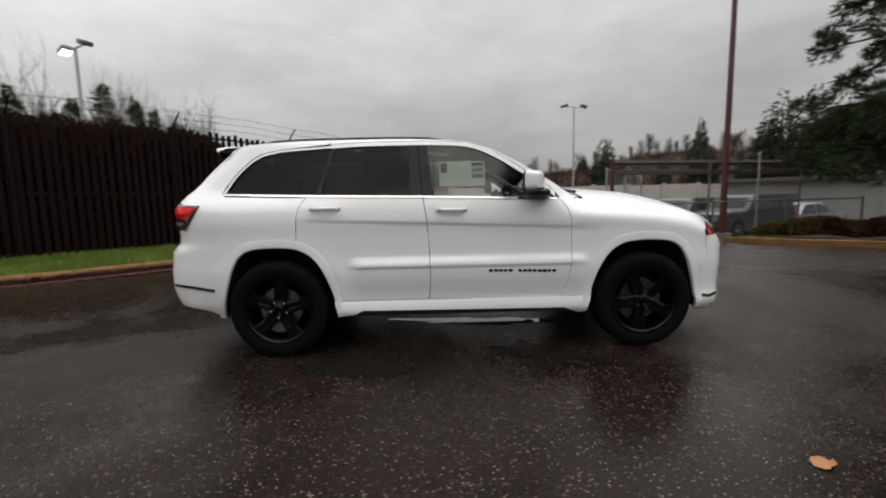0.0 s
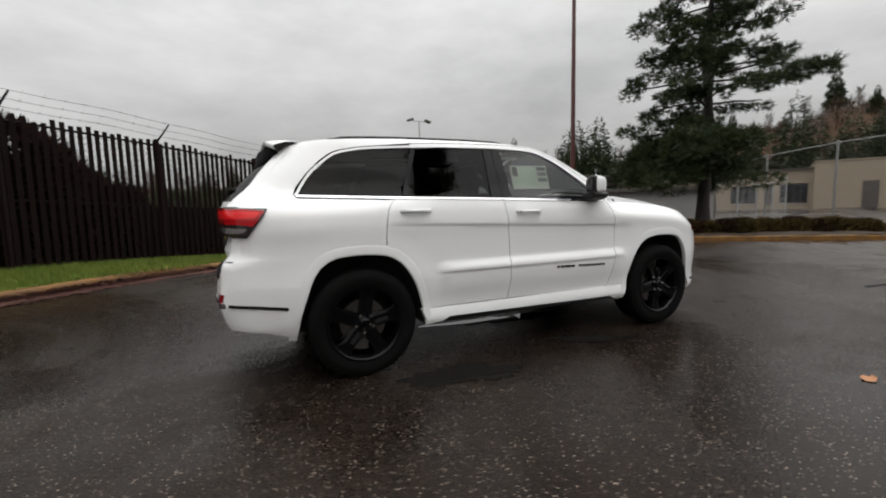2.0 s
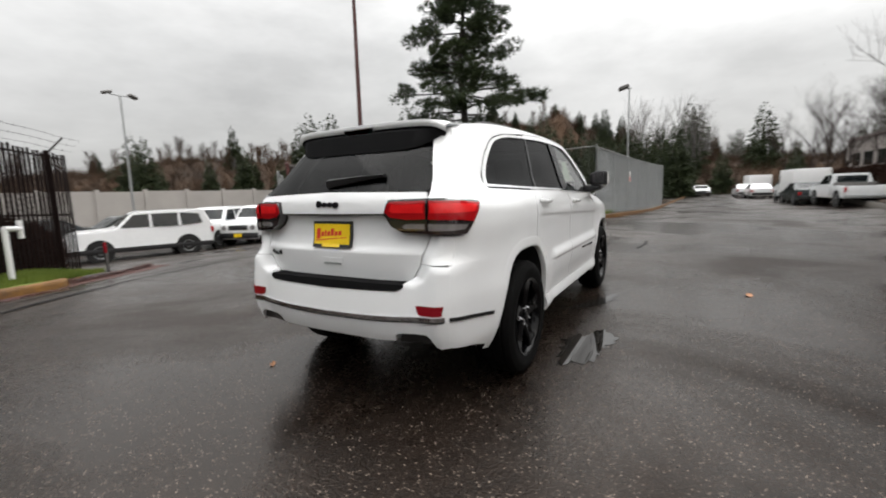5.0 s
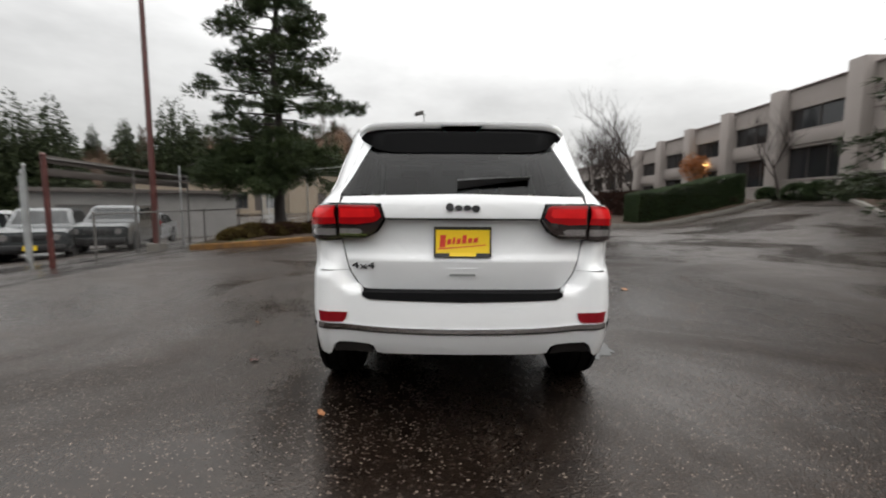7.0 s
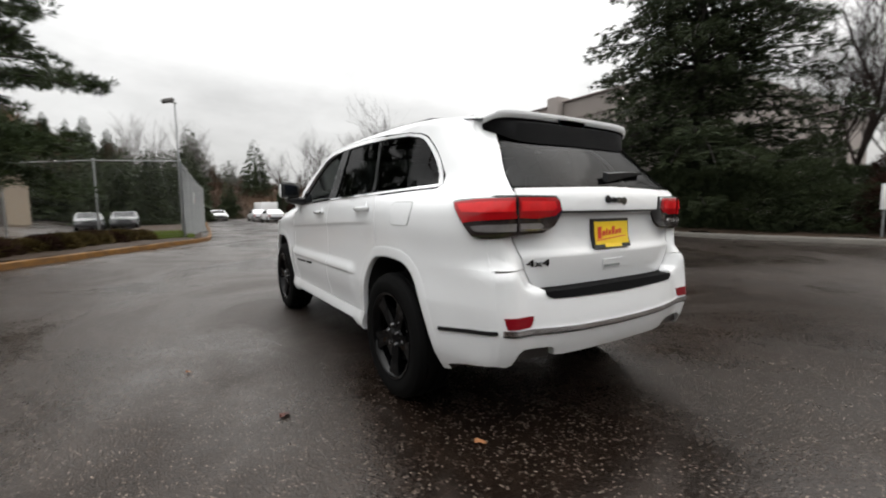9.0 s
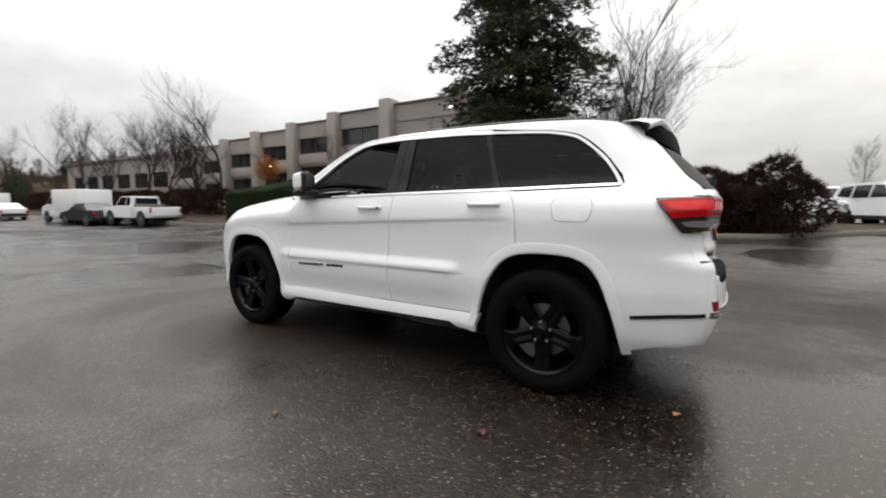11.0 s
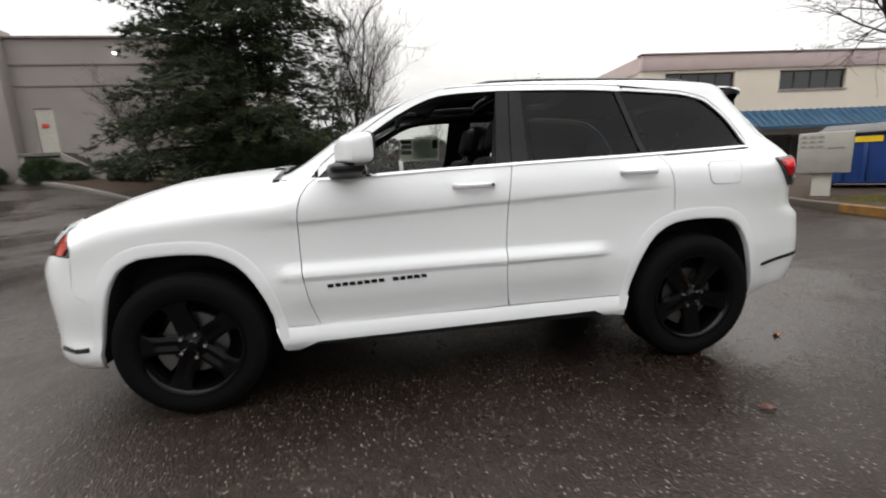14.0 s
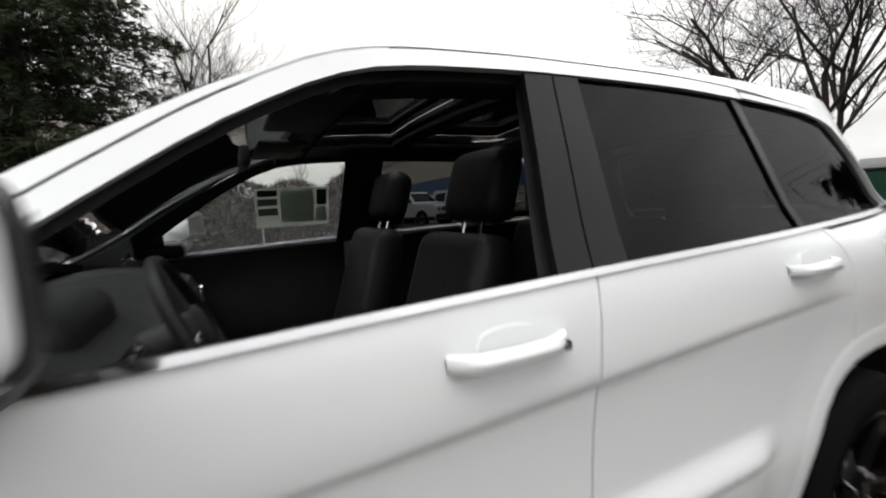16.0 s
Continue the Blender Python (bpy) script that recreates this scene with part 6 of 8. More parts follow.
for i in range(163):
    s = 0.07 + i * 0.135
    p = fence_pt(s + rnd.uniform(-0.003, 0.003), 0.02)
    m = pose(p[0], p[1], gz(*p) + 0.08 + rnd.uniform(-0.02, 0.02), rnd.uniform(-0.3, 0.3), rnd.uniform(-0.3, 0.3), fturn + rnd.uniform(-4, 4))
    if 0.9 < s < 16.4:
        ob = new("slat", slats[rnd.randrange(3)])
        ob.parent, ob.matrix_basis = slat_fence, m
    else:
        rest.append(m)
bm = bmesh.new()
for m in rest:
    k0 = len(bm.verts)
    bm.from_mesh(slats[1])
    bm.verts.ensure_lookup_table()
    bmesh.ops.transform(bm, matrix=m, verts=bm.verts[k0:])
tagged(part("slat_row", bm, "slat", slat_fence), kind="stuff")


def chain_link(thing, a, b, h, mesh=0.11, wire=0.0035, base=0.0, top_rail=True, material="galv", gap=3.0, post_r=0.035):
    """A run of chain-link between two places: posts, rails and woven diagonals."""
    A, B = Vector(a), Vector(b)
    L_ = (B - A).length
    d = (B - A) / L_
    n = max(1, round(L_ / gap))
    at = lambda s: (A.x + d.x * s, A.y + d.y * s)
    for i in range(n + 1):
        p = at(L_ * i / n)
        post(thing, p[0], p[1], gz(*p), gz(*p) + base + h + 0.04, post_r, material)
    for up in ((0.06, h) if top_rail else (0.06,)):
        bm = bmesh.new()
        for i in range(n):
            p, q = at(L_ * i / n), at(L_ * (i + 1) / n)
            rod(bm, (*p, gz(*p) + base + up), (*q, gz(*q) + base + up), 0.020, seg=8)
        part("rail", bm, material, thing)
    vs, fs = [], []
    nrm = Vector((-d.y, d.x))
    for s0 in np.arange(-h, L_, mesh):
        for sgn in (1, -1):
            u0, v0, u1, v1 = (s0, 0.0, s0 + h, h) if sgn > 0 else (s0, h, s0 + h, 0.0)
            if u0 < 0:
                v0, u0 = (v0 + sgn * (-u0)), 0.0
            if u1 > L_:
                v1, u1 = (v1 - sgn * (u1 - L_)), L_
            if u1 - u0 < 0.05:
                continue
            p, q = at(u0), at(u1)
            k = len(vs)
            w = wire / 2
            pa, qa = Vector((*p, gz(*p) + base + v0)), Vector((*q, gz(*q) + base + v1))
            vs += [pa + Vector((0, 0, w)), pa - Vector((0, 0, w)), qa - Vector((0, 0, w)), qa + Vector((0, 0, w))]
            vs += [pa + Vector((nrm.x * w, nrm.y * w, 0)), pa - Vector((nrm.x * w, nrm.y * w, 0)), qa - Vector((nrm.x * w, nrm.y * w, 0)), qa + Vector((nrm.x * w, nrm.y * w, 0))]
            fs += [(k, k + 1, k + 2, k + 3), (k + 4, k + 5, k + 6, k + 7)]
    raw("wire_mesh", [tuple(v) for v in vs], fs, material, thing)


lot_fence = tagged(empty("lot_fence"), "tall chain-link lot fence with dark boards along the top", "fence")
chain_link(lot_fence, (5.6, 9.5), (12.4, 10.2), 2.62, material="galv_dark", gap=3.4)
for up in (2.32, 2.62):
    bm = bmesh.new()
    a, b = Vector((5.65, 9.55, -0.40 + up)), Vector((12.4, 10.25, -0.45 + up))
    box(bm, 0, (b - a).length, -0.02, 0.02, -0.09, 0.09, bevel=0.01, m=Matrix.Translation(a) @ (b - a).to_track_quat("X", "Z").to_matrix().to_4x4())
    part("top_board", bm, "roof_dark", lot_fence)
post(lot_fence, 5.6, 9.5, gz(5.6, 9.5), 2.30, 0.06, "rust_red", "gate_post", "rusty gate post")
low_fence = tagged(empty("low_fence"), "low chain-link fence with a round top rail", "fence")
chain_link(low_fence, (6.3, 9.0), (12.8, 8.4), 1.25, gap=2.2, material="galv_dark", post_r=0.028)
post(low_fence, 10.0, 9.0, gz(10.0, 9.0), 2.4, 0.03, "galv")
gate = tagged(empty("lot_gate"), "open chain-link lot gate swung inward", "gate")
chain_link(gate, (5.62, 10.0), (8.0, 12.45), 2.35, material="galv", gap=1.6, base=0.1)
east_fence = tagged(empty("east_fence"), "tall galvanised chain-link fence behind the island", "fence")
chain_link(east_fence, (15.35, 1.63), (17.9, 9.6), 3.05, material="galv", gap=2.9)
yard_fence = tagged(empty("yard_fence"), "tall galvanised chain-link fence across the yard", "fence")
a, b = fence_pt(0.69, 0.045), fence_pt(21.25, 0.045)
chain_link(slat_fence, a, b, 2.76, mesh=0.11, wire=0.007, top_rail=False, material="slat", gap=2.57)
chain_link(yard_fence, (17.9, 9.6), (30, 13), 2.6, material="galv", gap=3.0, mesh=0.2)

screen = tagged(empty("road_fence"), "tall galvanised chain-link fence along the road", "fence")
chain_link(screen, (15.35, 1.63), (33.0, -0.10), 3.02, mesh=0.065, wire=0.011, material="galv", gap=2.9)
sg_ = tagged(empty("fence_sign"), "small red and white notice wired to the fence", "sign")
part("board", boxed(21.5, 21.9, 0.965, 0.985, 1.50, 2.06, bevel=0.004), "sign_white", sg_)
part("red_panel", boxed(21.53, 21.87, 0.955, 0.967, 1.53, 1.76), "red_print", sg_, smooth=False)

# dark sheet leaning behind the slatted fence
sheet = tagged(empty("sheet_panel"), "dark weathered sheet panel standing behind the slatted fence", "panel")
a, b = fence_pt(6.25, -0.25), fence_pt(4.25, -0.25)
mid_ = ((a[0] + b[0]) / 2, (a[1] + b[1]) / 2)
part("board", boxed(-1.0, 1.0, -0.02, 0.02, 0, 1.38, bevel=0.006, m=pose(*mid_, gz(*mid_) + 0.10, 0, 0, fturn)), "slat", sheet)
for q in (-0.95, 0.0, 0.95):
    part("stud", boxed(q - 0.04, q + 0.04, 0.02, 0.09, 0, 1.34, m=pose(*mid_, gz(*mid_) + 0.10, 0, 0, fturn)), "slat", sheet)
# stacked boards stand in for a second dark panel behind the fence
crate = tagged(empty("dark_crate"), "dark stack of boards standing in for a second panel behind the slatted fence", "crate")
a, b = fence_pt(4.0, -0.6), fence_pt(2.95, -0.6)
mid_ = ((a[0] + b[0]) / 2, (a[1] + b[1]) / 2)
for k in range(7):
    part("board", boxed(-0.53, 0.53, -0.35, 0.35, 0.02 + 0.20 * k, 0.205 + 0.20 * k, bevel=0.008, m=pose(*mid_, gz(*mid_) + 0.12, 0, 0, fturn)), "slat", crate)

# white pipe frame on the verge
pf = tagged(empty("pipe_barrier"), "white-painted bent pipe barrier on the grass verge", "barrier")
a, b = fence_pt(3.42, 0.80), fence_pt(3.06, 0.80)
part("leg", rodded((*a, gz(*a) + 0.05), (*a, gz(*a) + 1.12), 0.045, seg=14), "sign_white", pf)
part("crossbar", rodded((*a, gz(*a) + 1.12), (*b, gz(*b) + 1.12), 0.045, seg=14), "sign_white", pf)
part("end_stub", rodded((*b, gz(*b) + 0.95), (*b, gz(*b) + 1.27), 0.045, seg=14), "sign_white", pf)
mk = tagged(empty("marker_post"), "short post with a red reflector at the fence end", "post")
p = fence_pt(-0.05, 0.55)
part("stake", boxed(p[0] - 0.03, p[0] + 0.03, p[1] - 0.03, p[1] + 0.03, gz(*p), gz(*p) + 0.75, bevel=0.01), "galv_dark", mk)
part("reflector", boxed(p[0] - 0.045, p[0] + 0.02, p[1] - 0.045, p[1] + 0.02, gz(*p) + 0.45, gz(*p) + 0.72, bevel=0.01), "red_dark", mk, "red reflector")

# red pole and yard lamps
pole = tagged(empty("red_pole"), "tall round pole in weathered red-oxide paint", "pole")
part("shaft", rodded((9.19, 9.37, -0.42), (9.19, 9.37, 11.5), 0.10, 0.055, seg=20), "rust_red", pole)
part("footing", rodded((9.19, 9.37, -0.45), (9.19, 9.37, -0.10), 0.30, 0.28, seg=20), "kerb", pole, "concrete footing")


def lamp_post(x, y, h, r, lit, label, turn=0, heads=(-1, 1), arm=0.75):
    t = tagged(empty("lamp_post"), label, "lamp post")
    z = gz(x, y)
    part("shaft", rodded((x, y, z), (x, y, z + h), r, r * 0.6, seg=12), "galv", t)
    c, s = math.cos(radians(turn)), math.sin(radians(turn))
    part("crossarm", rodded((x - c * arm, y - s * arm, z + h), (x + c * arm, y + s * arm, z + h), 0.04), "galv", t)
    for k in heads:
        bm = bmesh.new()
        box(bm, -0.30, 0.30, -0.22, 0.22, -0.12, 0.10, bevel=0.06, m=Matrix.Translation((x + c * (arm + 0.2) * k, y + s * (arm + 0.2) * k, z + h + 0.08)) @ Matrix.Rotation(radians(turn), 4, "Z") @ Matrix.Rotation(radians(18 * k), 4, "Y"))
        hd = part("lamp_head", bm, "galv_dark", t)
        if lit == "both" or (lit and k < 0):
            bm = bmesh.new()
            box(bm, -0.24, 0.24, -0.18, 0.18, -0.135, -0.118, m=Matrix.Translation((x + c * (arm + 0.2) * k, y + s * (arm + 0.2) * k, z + h + 0.08)) @ Matrix.Rotation(radians(turn), 4, "Z") @ Matrix.Rotation(radians(18 * k), 4, "Y"))
            part("lens", bm, "lamp_white", hd, "lit floodlight lens")


lamp_post(12.9, 35.3, 9.9, 0.10, False, "twin-head galvanised yard lamp post, unlit", 10)
lamp_post(-16.4, 16.9, 9.2, 0.11, True, "twin-head yard lamp post with one head lit", -30)
lamp_post(58, 12.9, 6.4, 0.09, "both", "far twin floodlight pole, both heads lit", 90, arm=0.5)
lamp_post(24.9, 1.48, 7.4, 0.06, False, "tall single road lamp post, unlit", 100, heads=(1,), arm=0.12)

# ---------------------------------------------------------------- buildings
def wall_with_openings(name, length, height, thick, holes, material, parent, m, label=""):
    """A wall of real thickness along x with openings (x0, x1, z0, z1) that go through it."""
    xs = sorted({0.0, length, *[h[0] for h in holes], *[h[1] for h in holes]})
    zs = sorted({0.0, height, *[h[2] for h in holes], *[h[3] for h in holes]})
    bm = bmesh.new()
    for x0, x1 in zip(xs, xs[1:]):
        for z0, z1 in zip(zs, zs[1:]):
            cx, cz = (x0 + x1) / 2, (z0 + z1) / 2
            if any(h[0] < cx < h[1] and h[2] < cz < h[3] for h in holes):
                continue
            box(bm, x0, x1, 0, thick, z0, z1)
    bmesh.ops.remove_doubles(bm, verts=bm.verts, dist=1e-4)
    seen, kill = {}, []
    bm.verts.index_update()
    for f in bm.faces:
        key = tuple(sorted(v.index for v in f.verts))
        if key in seen:
            kill += [f, seen[key]]
        seen[key] = f
    bmesh.ops.delete(bm, geom=list(set(kill)), context="FACES_ONLY")
    bmesh.ops.transform(bm, matrix=m, verts=bm.verts)
    return part(name, bm, material, parent, label, smooth=False, recalc=True)


def window_unit(parent, m, x0, x1, z0, z1, deep, bars, frame_mat="roof_dark", pane_mat="win_glass"):
    w = empty("window")
    w.parent = parent
    fr = 0.06
    bm = bmesh.new()
    box(bm, x0, x1, deep, deep + 0.08, z0, z0 + fr)
    box(bm, x0, x1, deep, deep + 0.08, z1 - fr, z1)
    box(bm, x0, x0 + fr, deep, deep + 0.08, z0 + fr, z1 - fr)
    box(bm, x1 - fr, x1, deep, deep + 0.08, z0 + fr, z1 - fr)
    n = bars + 1
    for i in range(1, n):
        c = x0 + (x1 - x0) * i / n
        box(bm, c - 0.025, c + 0.025, deep, deep + 0.08, z0 + fr, z1 - fr)
    bmesh.ops.transform(bm, matrix=m, verts=bm.verts)
    part("window_frame", bm, frame_mat, w, smooth=False)
    for i in range(n):
        a, b = x0 + (x1 - x0) * i / n, x0 + (x1 - x0) * (i + 1) / n
        part("pane", boxed(a, b, deep + 0.04, deep + 0.055, z0, z1, m=m), pane_mat, w, smooth=False)
    bm = boxed(x0 - 0.05, x1 + 0.05, -0.06, 0.02, z0 - 0.08, z0 - 0.002, bevel=0.01, m=m)
    part("sill", bm, "concrete", w)
    part("room_back", boxed(x0 - 0.2, x1 + 0.2, deep + 1.2, deep + 1.25, z0 - 0.3, z1 + 0.3, m=m), "concrete_dark", w, smooth=False)
    return w


# two-storey concrete office; its long front faces the yard
office = tagged(empty("office_building"), "two-storey grey-beige concrete office with stepped piers", "building")
PX = [16.95, 22.0, 26.7, 31.4, 36.1, 40.7, 45.3]
PT = [8.17, 7.82, 7.50, 7.2, 6.9, 6.6, 6.25]
for i, (x, t) in enumerate(zip(PX, PT)):
    part("pier", boxed(x - 0.45, x + 0.45, -20.9, -19.75, 0.4, t + 0.15, bevel=0.03), "concrete", office)
    if i == len(PX) - 1:
        break
    w = PX[i + 1] - x - 0.9
    base = 0.6
    m = Matrix.Translation((x + 0.45, -20.25, base)) @ Matrix.Diagonal((1, -1, 1, 1))
    drop = 0.36 * i
    lo0, lo1, up0, up1 = 2.74 - drop - base, 4.52 - drop - base, 5.52 - drop - base, 6.72 - drop - base
    holes = [(0.12, w - 0.06, lo0, lo1), (0.12, w - 0.06, up0, up1)]
    wall_with_openings("bay_wall", w, t - 0.25 - base, 0.30, holes, "concrete", office, m)
    part("floor_band", boxed(x + 0.45, PX[i + 1] - 0.45, -20.24, -20.16, lo1 + base + 0.16, up0 + base - 0.10, bevel=0.02), "concrete", office)
    part("parapet_cap", boxed(x + 0.40, PX[i + 1] - 0.40, -20.6, -20.15, t - 0.30, t - 0.22, bevel=0.01), "concrete_dark", office)
    window_unit(office, m, 0.12, w - 0.06, lo0, lo1, 0.22, 2)
    window_unit(office, m, 0.12, w - 0.06, up0, up1, 0.16, 1)
wm_ = Matrix.Translation((7.2, -20.35, 0.2)) @ Matrix.Diagonal((1, -1, 1, 1))
wall_with_openings("end_wall", 9.35, 7.75, 0.35, [(7.85, 8.65, 2.6, 4.7)], "concrete", office, wm_)
for z in (5.86, 6.80):
    part("joint_band", boxed(7.2, 16.5, -20.345, -20.31, z, z + 0.06), "concrete_dark", office, smooth=False)
part("end_cap", boxed(7.1, 16.6, -20.75, -20.25, 7.95, 8.05, bevel=0.01), "concrete_dark", office)
part("door", boxed(15.05, 15.85, -20.46, -20.40, 2.8, 4.9), "post_conc", office, "pale painted metal door")
part("side_wall", boxed(7.2, 7.55, -44, -20.7, 0.2, 7.95), "concrete", office, smooth=False)
part("roof", boxed(7.55, 45.3, -44, -20.7, 5.6, 5.9), "roof_dark", office, smooth=False)
part("wall_lamp", boxed(11.9, 12.0, -20.28, -20.15, 7.25, 7.32, bevel=0.01), "lamp_white", office, "small lit wall lamp")
part("entrance_lamp", boxed(28.9, 29.5, -20.1, -19.9, 4.15, 4.40, bevel=0.05), "lamp_glow", office, "glowing orange sodium lamp")
sgn = part("notice", boxed(15.36, 15.64, -20.395, -20.36, 4.04, 4.22, bevel=0.005), "red_print", office, "small red notice on the door")

stairs = tagged(empty("outside_stairs"), "concrete outside stairs with an open landing against the wall", "stairs")
zb = gz(12.8, -19.4) + 0.10
rise = (2.80 - zb) / 8
for k in range(7):
    x = 14.25 - 0.235 * k
    top = 2.80 - rise * (k + 1)
    part("step", boxed(x - 0.245, x, -20.2, -19.1, top - 0.18, top, bevel=0.01), "kerb", stairs)
sl = bmesh.new()
side = [(14.27, 2.80), (14.27, 2.50), (12.75, zb - 0.05), (12.42, zb - 0.05), (12.42, zb + 0.12)]
for y in (-19.1, -18.98):
    sl.faces.new([sl.verts.new((x, y, z)) for x, z in side])
lo_, hi_ = sl.verts[:5], sl.verts[5:]
for i in range(5):
    sl.faces.new((lo_[i], lo_[(i + 1) % 5], hi_[(i + 1) % 5], hi_[i]))
part("stringer", sl, "concrete", stairs, "solid concrete stair side", smooth=False, recalc=True)
part("landing", boxed(14.25, 15.95, -20.2, -18.95, 2.64, 2.80, bevel=0.015), "kerb", stairs)
part("landing_wall", boxed(15.72, 15.95, -20.2, -19.0, zb - 0.1, 2.64), "concrete", stairs, smooth=False)

# cream block with pink parapet and blue awning
cream = tagged(empty("cream_building"), "cream two-storey block with pink parapet and blue awning", "building")
d0 = Vector((-11.2, 0.75)).normalized()
cm = Matrix.Translation((-13.4, -17.9, -0.1)) @ Matrix(((d0.x, -d0.y, 0, 0), (d0.y, d0.x, 0, 0), (0, 0, 1, 0), (0, 0, 0, 1)))
# local x runs along the front away from the corner, local y goes into the block
CW = [(1.25 + 6.3 * k, 5.05 + 6.3 * k, 4.65, 5.62) for k in range(4)]
shops = [(1.0 + 5.4 * k, 5.6 + 5.4 * k, 0.35, 2.35) for k in range(5)]
wall_with_openings("front_wall", 28, 5.75, 0.3, CW + shops, "cream", cream, cm)
for a, b, c, d in CW:
    window_unit(cream, cm, a, b, c, d, 0.12, 3)
for k, (a, b, c, d) in enumerate(shops):
    u = window_unit(cream, cm, a, b, c, d, 0.18, 3)
    if k in (1, 2):
        part("shop_light", boxed(a + 1.6, a + 2.6, 0.55, 0.65, 1.9, 2.25, m=cm), "lamp_glow", u, "warm lit shop interior")
part("parapet", boxed(-0.06, 28, -0.08, 0.3, 5.75, 6.50, bevel=0.02, m=cm), "pink_band", cream)
part("parapet_cap", boxed(-0.12, 28, -0.14, 0.36, 6.50, 6.58, bevel=0.01, m=cm), "concrete_dark", cream)
part("side_wall", boxed(0.0, 0.3, 0.3, 34, 0, 5.75, m=cm), "cream", cream, smooth=False)
part("side_parapet", boxed(-0.06, 0.3, 0.3, 34, 5.75, 6.50, m=cm), "pink_band", cream, smooth=False)
part("side_band", boxed(-0.03, 0.02, -0.02, 34, 2.30, 3.45, m=cm), "blue_band", cream, smooth=False)
part("front_band", boxed(-0.03, 1.6, -0.03, 0.0, 2.30, 3.45, m=cm), "blue_band", cream, smooth=False)
part("roof", boxed(0.3, 28, 0.3, 34, 5.70, 5.80, m=cm), "roof_dark", cream, smooth=False)
part("wall_lamp", boxed(-0.12, 0.0, 6.0, 6.3, 4.75, 4.95, bevel=0.02, m=cm), "galv_dark", cream)
aw = empty("awning")
aw.parent = cream
bm = bmesh.new()
prof = [(0.0, 3.62), (-0.12, 3.60), (-1.15, 2.72), (-1.15, 2.58)]
ra, rb_ = ([bm.verts.new(cm @ Vector((x, y, z))) for y, z in prof] for x in (1.3, 27.5))
for i in range(3):
    bm.faces.new((ra[i], ra[i + 1], rb_[i + 1], rb_[i]))
bmesh.ops.solidify(bm, geom=list(bm.faces), thickness=0.03)
part("canopy", bm, "awning", aw, recalc=True)
for k in range(66):
    x = 1.32 + 0.4 * k
    bm = bmesh.new()
    q = [cm @ Vector((x + dx, y, z)) for dx in (0, 0.045) for y, z in ((-0.12, 3.66), (-1.17, 2.76))]
    q2 = [cm @ Vector((x + dx, y, z)) for dx in (0, 0.045) for y, z in ((-0.12, 3.59), (-1.17, 2.70))]
    V = [bm.verts.new(v) for v in q + q2]
    for f in ((0, 1, 3, 2), (0, 4, 5, 1), (2, 3, 7, 6), (1, 5, 7, 3)):
        bm.faces.new([V[i] for i in f])
    part("seam_rib", bm, "awning", aw, smooth=False, recalc=True)

# tan shed beyond the lot, with two lit-dark openings
shed = tagged(empty("tan_shed"), "low tan block workshop with a flat roof", "building")
sm = Matrix.Translation((36, 21.5, gz(36, 24))) @ Matrix.Rotation(radians(-62), 4, "Z")
wall_with_openings("front_wall", 6.4, 3.2, 0.3, [(0.9, 2.7, 0.5, 2.0), (3.3, 3.9, 0.3, 2.1), (4.3, 6.1, 0.5, 2.1)], "tan", shed, sm)
for a, b in ((0.9, 2.7), (4.3, 6.1)):
    window_unit(shed, sm, a, b, 0.5, 2.0, 0.12, 3)
part("open_door", boxed(3.3, 3.9, 0.14, 0.20, 0.3, 2.1, m=sm), "roof_dark", shed, smooth=False)
part("wing_wall", boxed(-6.5, 0.0, 0.3, 0.6, 0, 2.9, m=sm), "tan", shed, smooth=False)
part("wing_roof", boxed(-6.6, -0.2, 0.1, 12, 2.9, 3.05, m=sm), "roof_dark", shed, smooth=False)
part("front_block", boxed(6.4, 11.5, -0.6, 11.8, 0, 3.7, bevel=0.02, m=sm), "tan", shed, smooth=False)
part("side_wall", boxed(0, 0.3, 0.3, 12, 0, 3.2, m=sm), "tan", shed, smooth=False)
part("roof", boxed(-0.2, 6.4, -0.2, 12.2, 3.2, 3.32, m=sm), "roof_dark", shed, smooth=False)
part("roof_edge", boxed(6.35, 11.55, -0.66, 11.85, 3.7, 3.78, m=sm), "tan", shed, smooth=False)
part("door", boxed(9.2, 10.1, -0.64, -0.58, 0, 2.1, m=sm), "roof_dark", shed, smooth=False)

# low grey shed with a dark eave at the back of the lot
gs = tagged(empty("grey_shed"), "low grey block shed with a dark sloping eave", "building")
ga, gb = Vector((18.3, 22.4, 0)), Vector((24.6, 14.2, 0))
gm = Matrix.Translation((ga.x, ga.y, gz(20, 18) - 0.3)) @ Matrix.Rotation(math.atan2(gb.y - ga.y, gb.x - ga.x), 4, "Z")
gl = (gb - ga).length
wall_with_openings("front_wall", gl, 3.0, 0.3, [(1.2, 3.6, 0.0, 2.3)], "shed_grey", gs, gm)
part("roller_door", boxed(1.2, 3.6, 0.12, 0.18, 0.0, 2.3, m=gm), "galv_dark", gs, smooth=False)
part("end_wall", boxed(0.0, 0.3, 0.3, 6.0, 0, 3.0, m=gm), "shed_grey", gs, smooth=False)
part("end_wall", boxed(gl - 0.3, gl, 0.3, 6.0, 0, 3.0, m=gm), "shed_grey", gs, smooth=False)
part("roof", boxed(-0.25, gl + 0.25, -0.45, 6.3, 3.0, 3.22, bevel=0.02, m=gm), "roof_dark", gs, smooth=False)

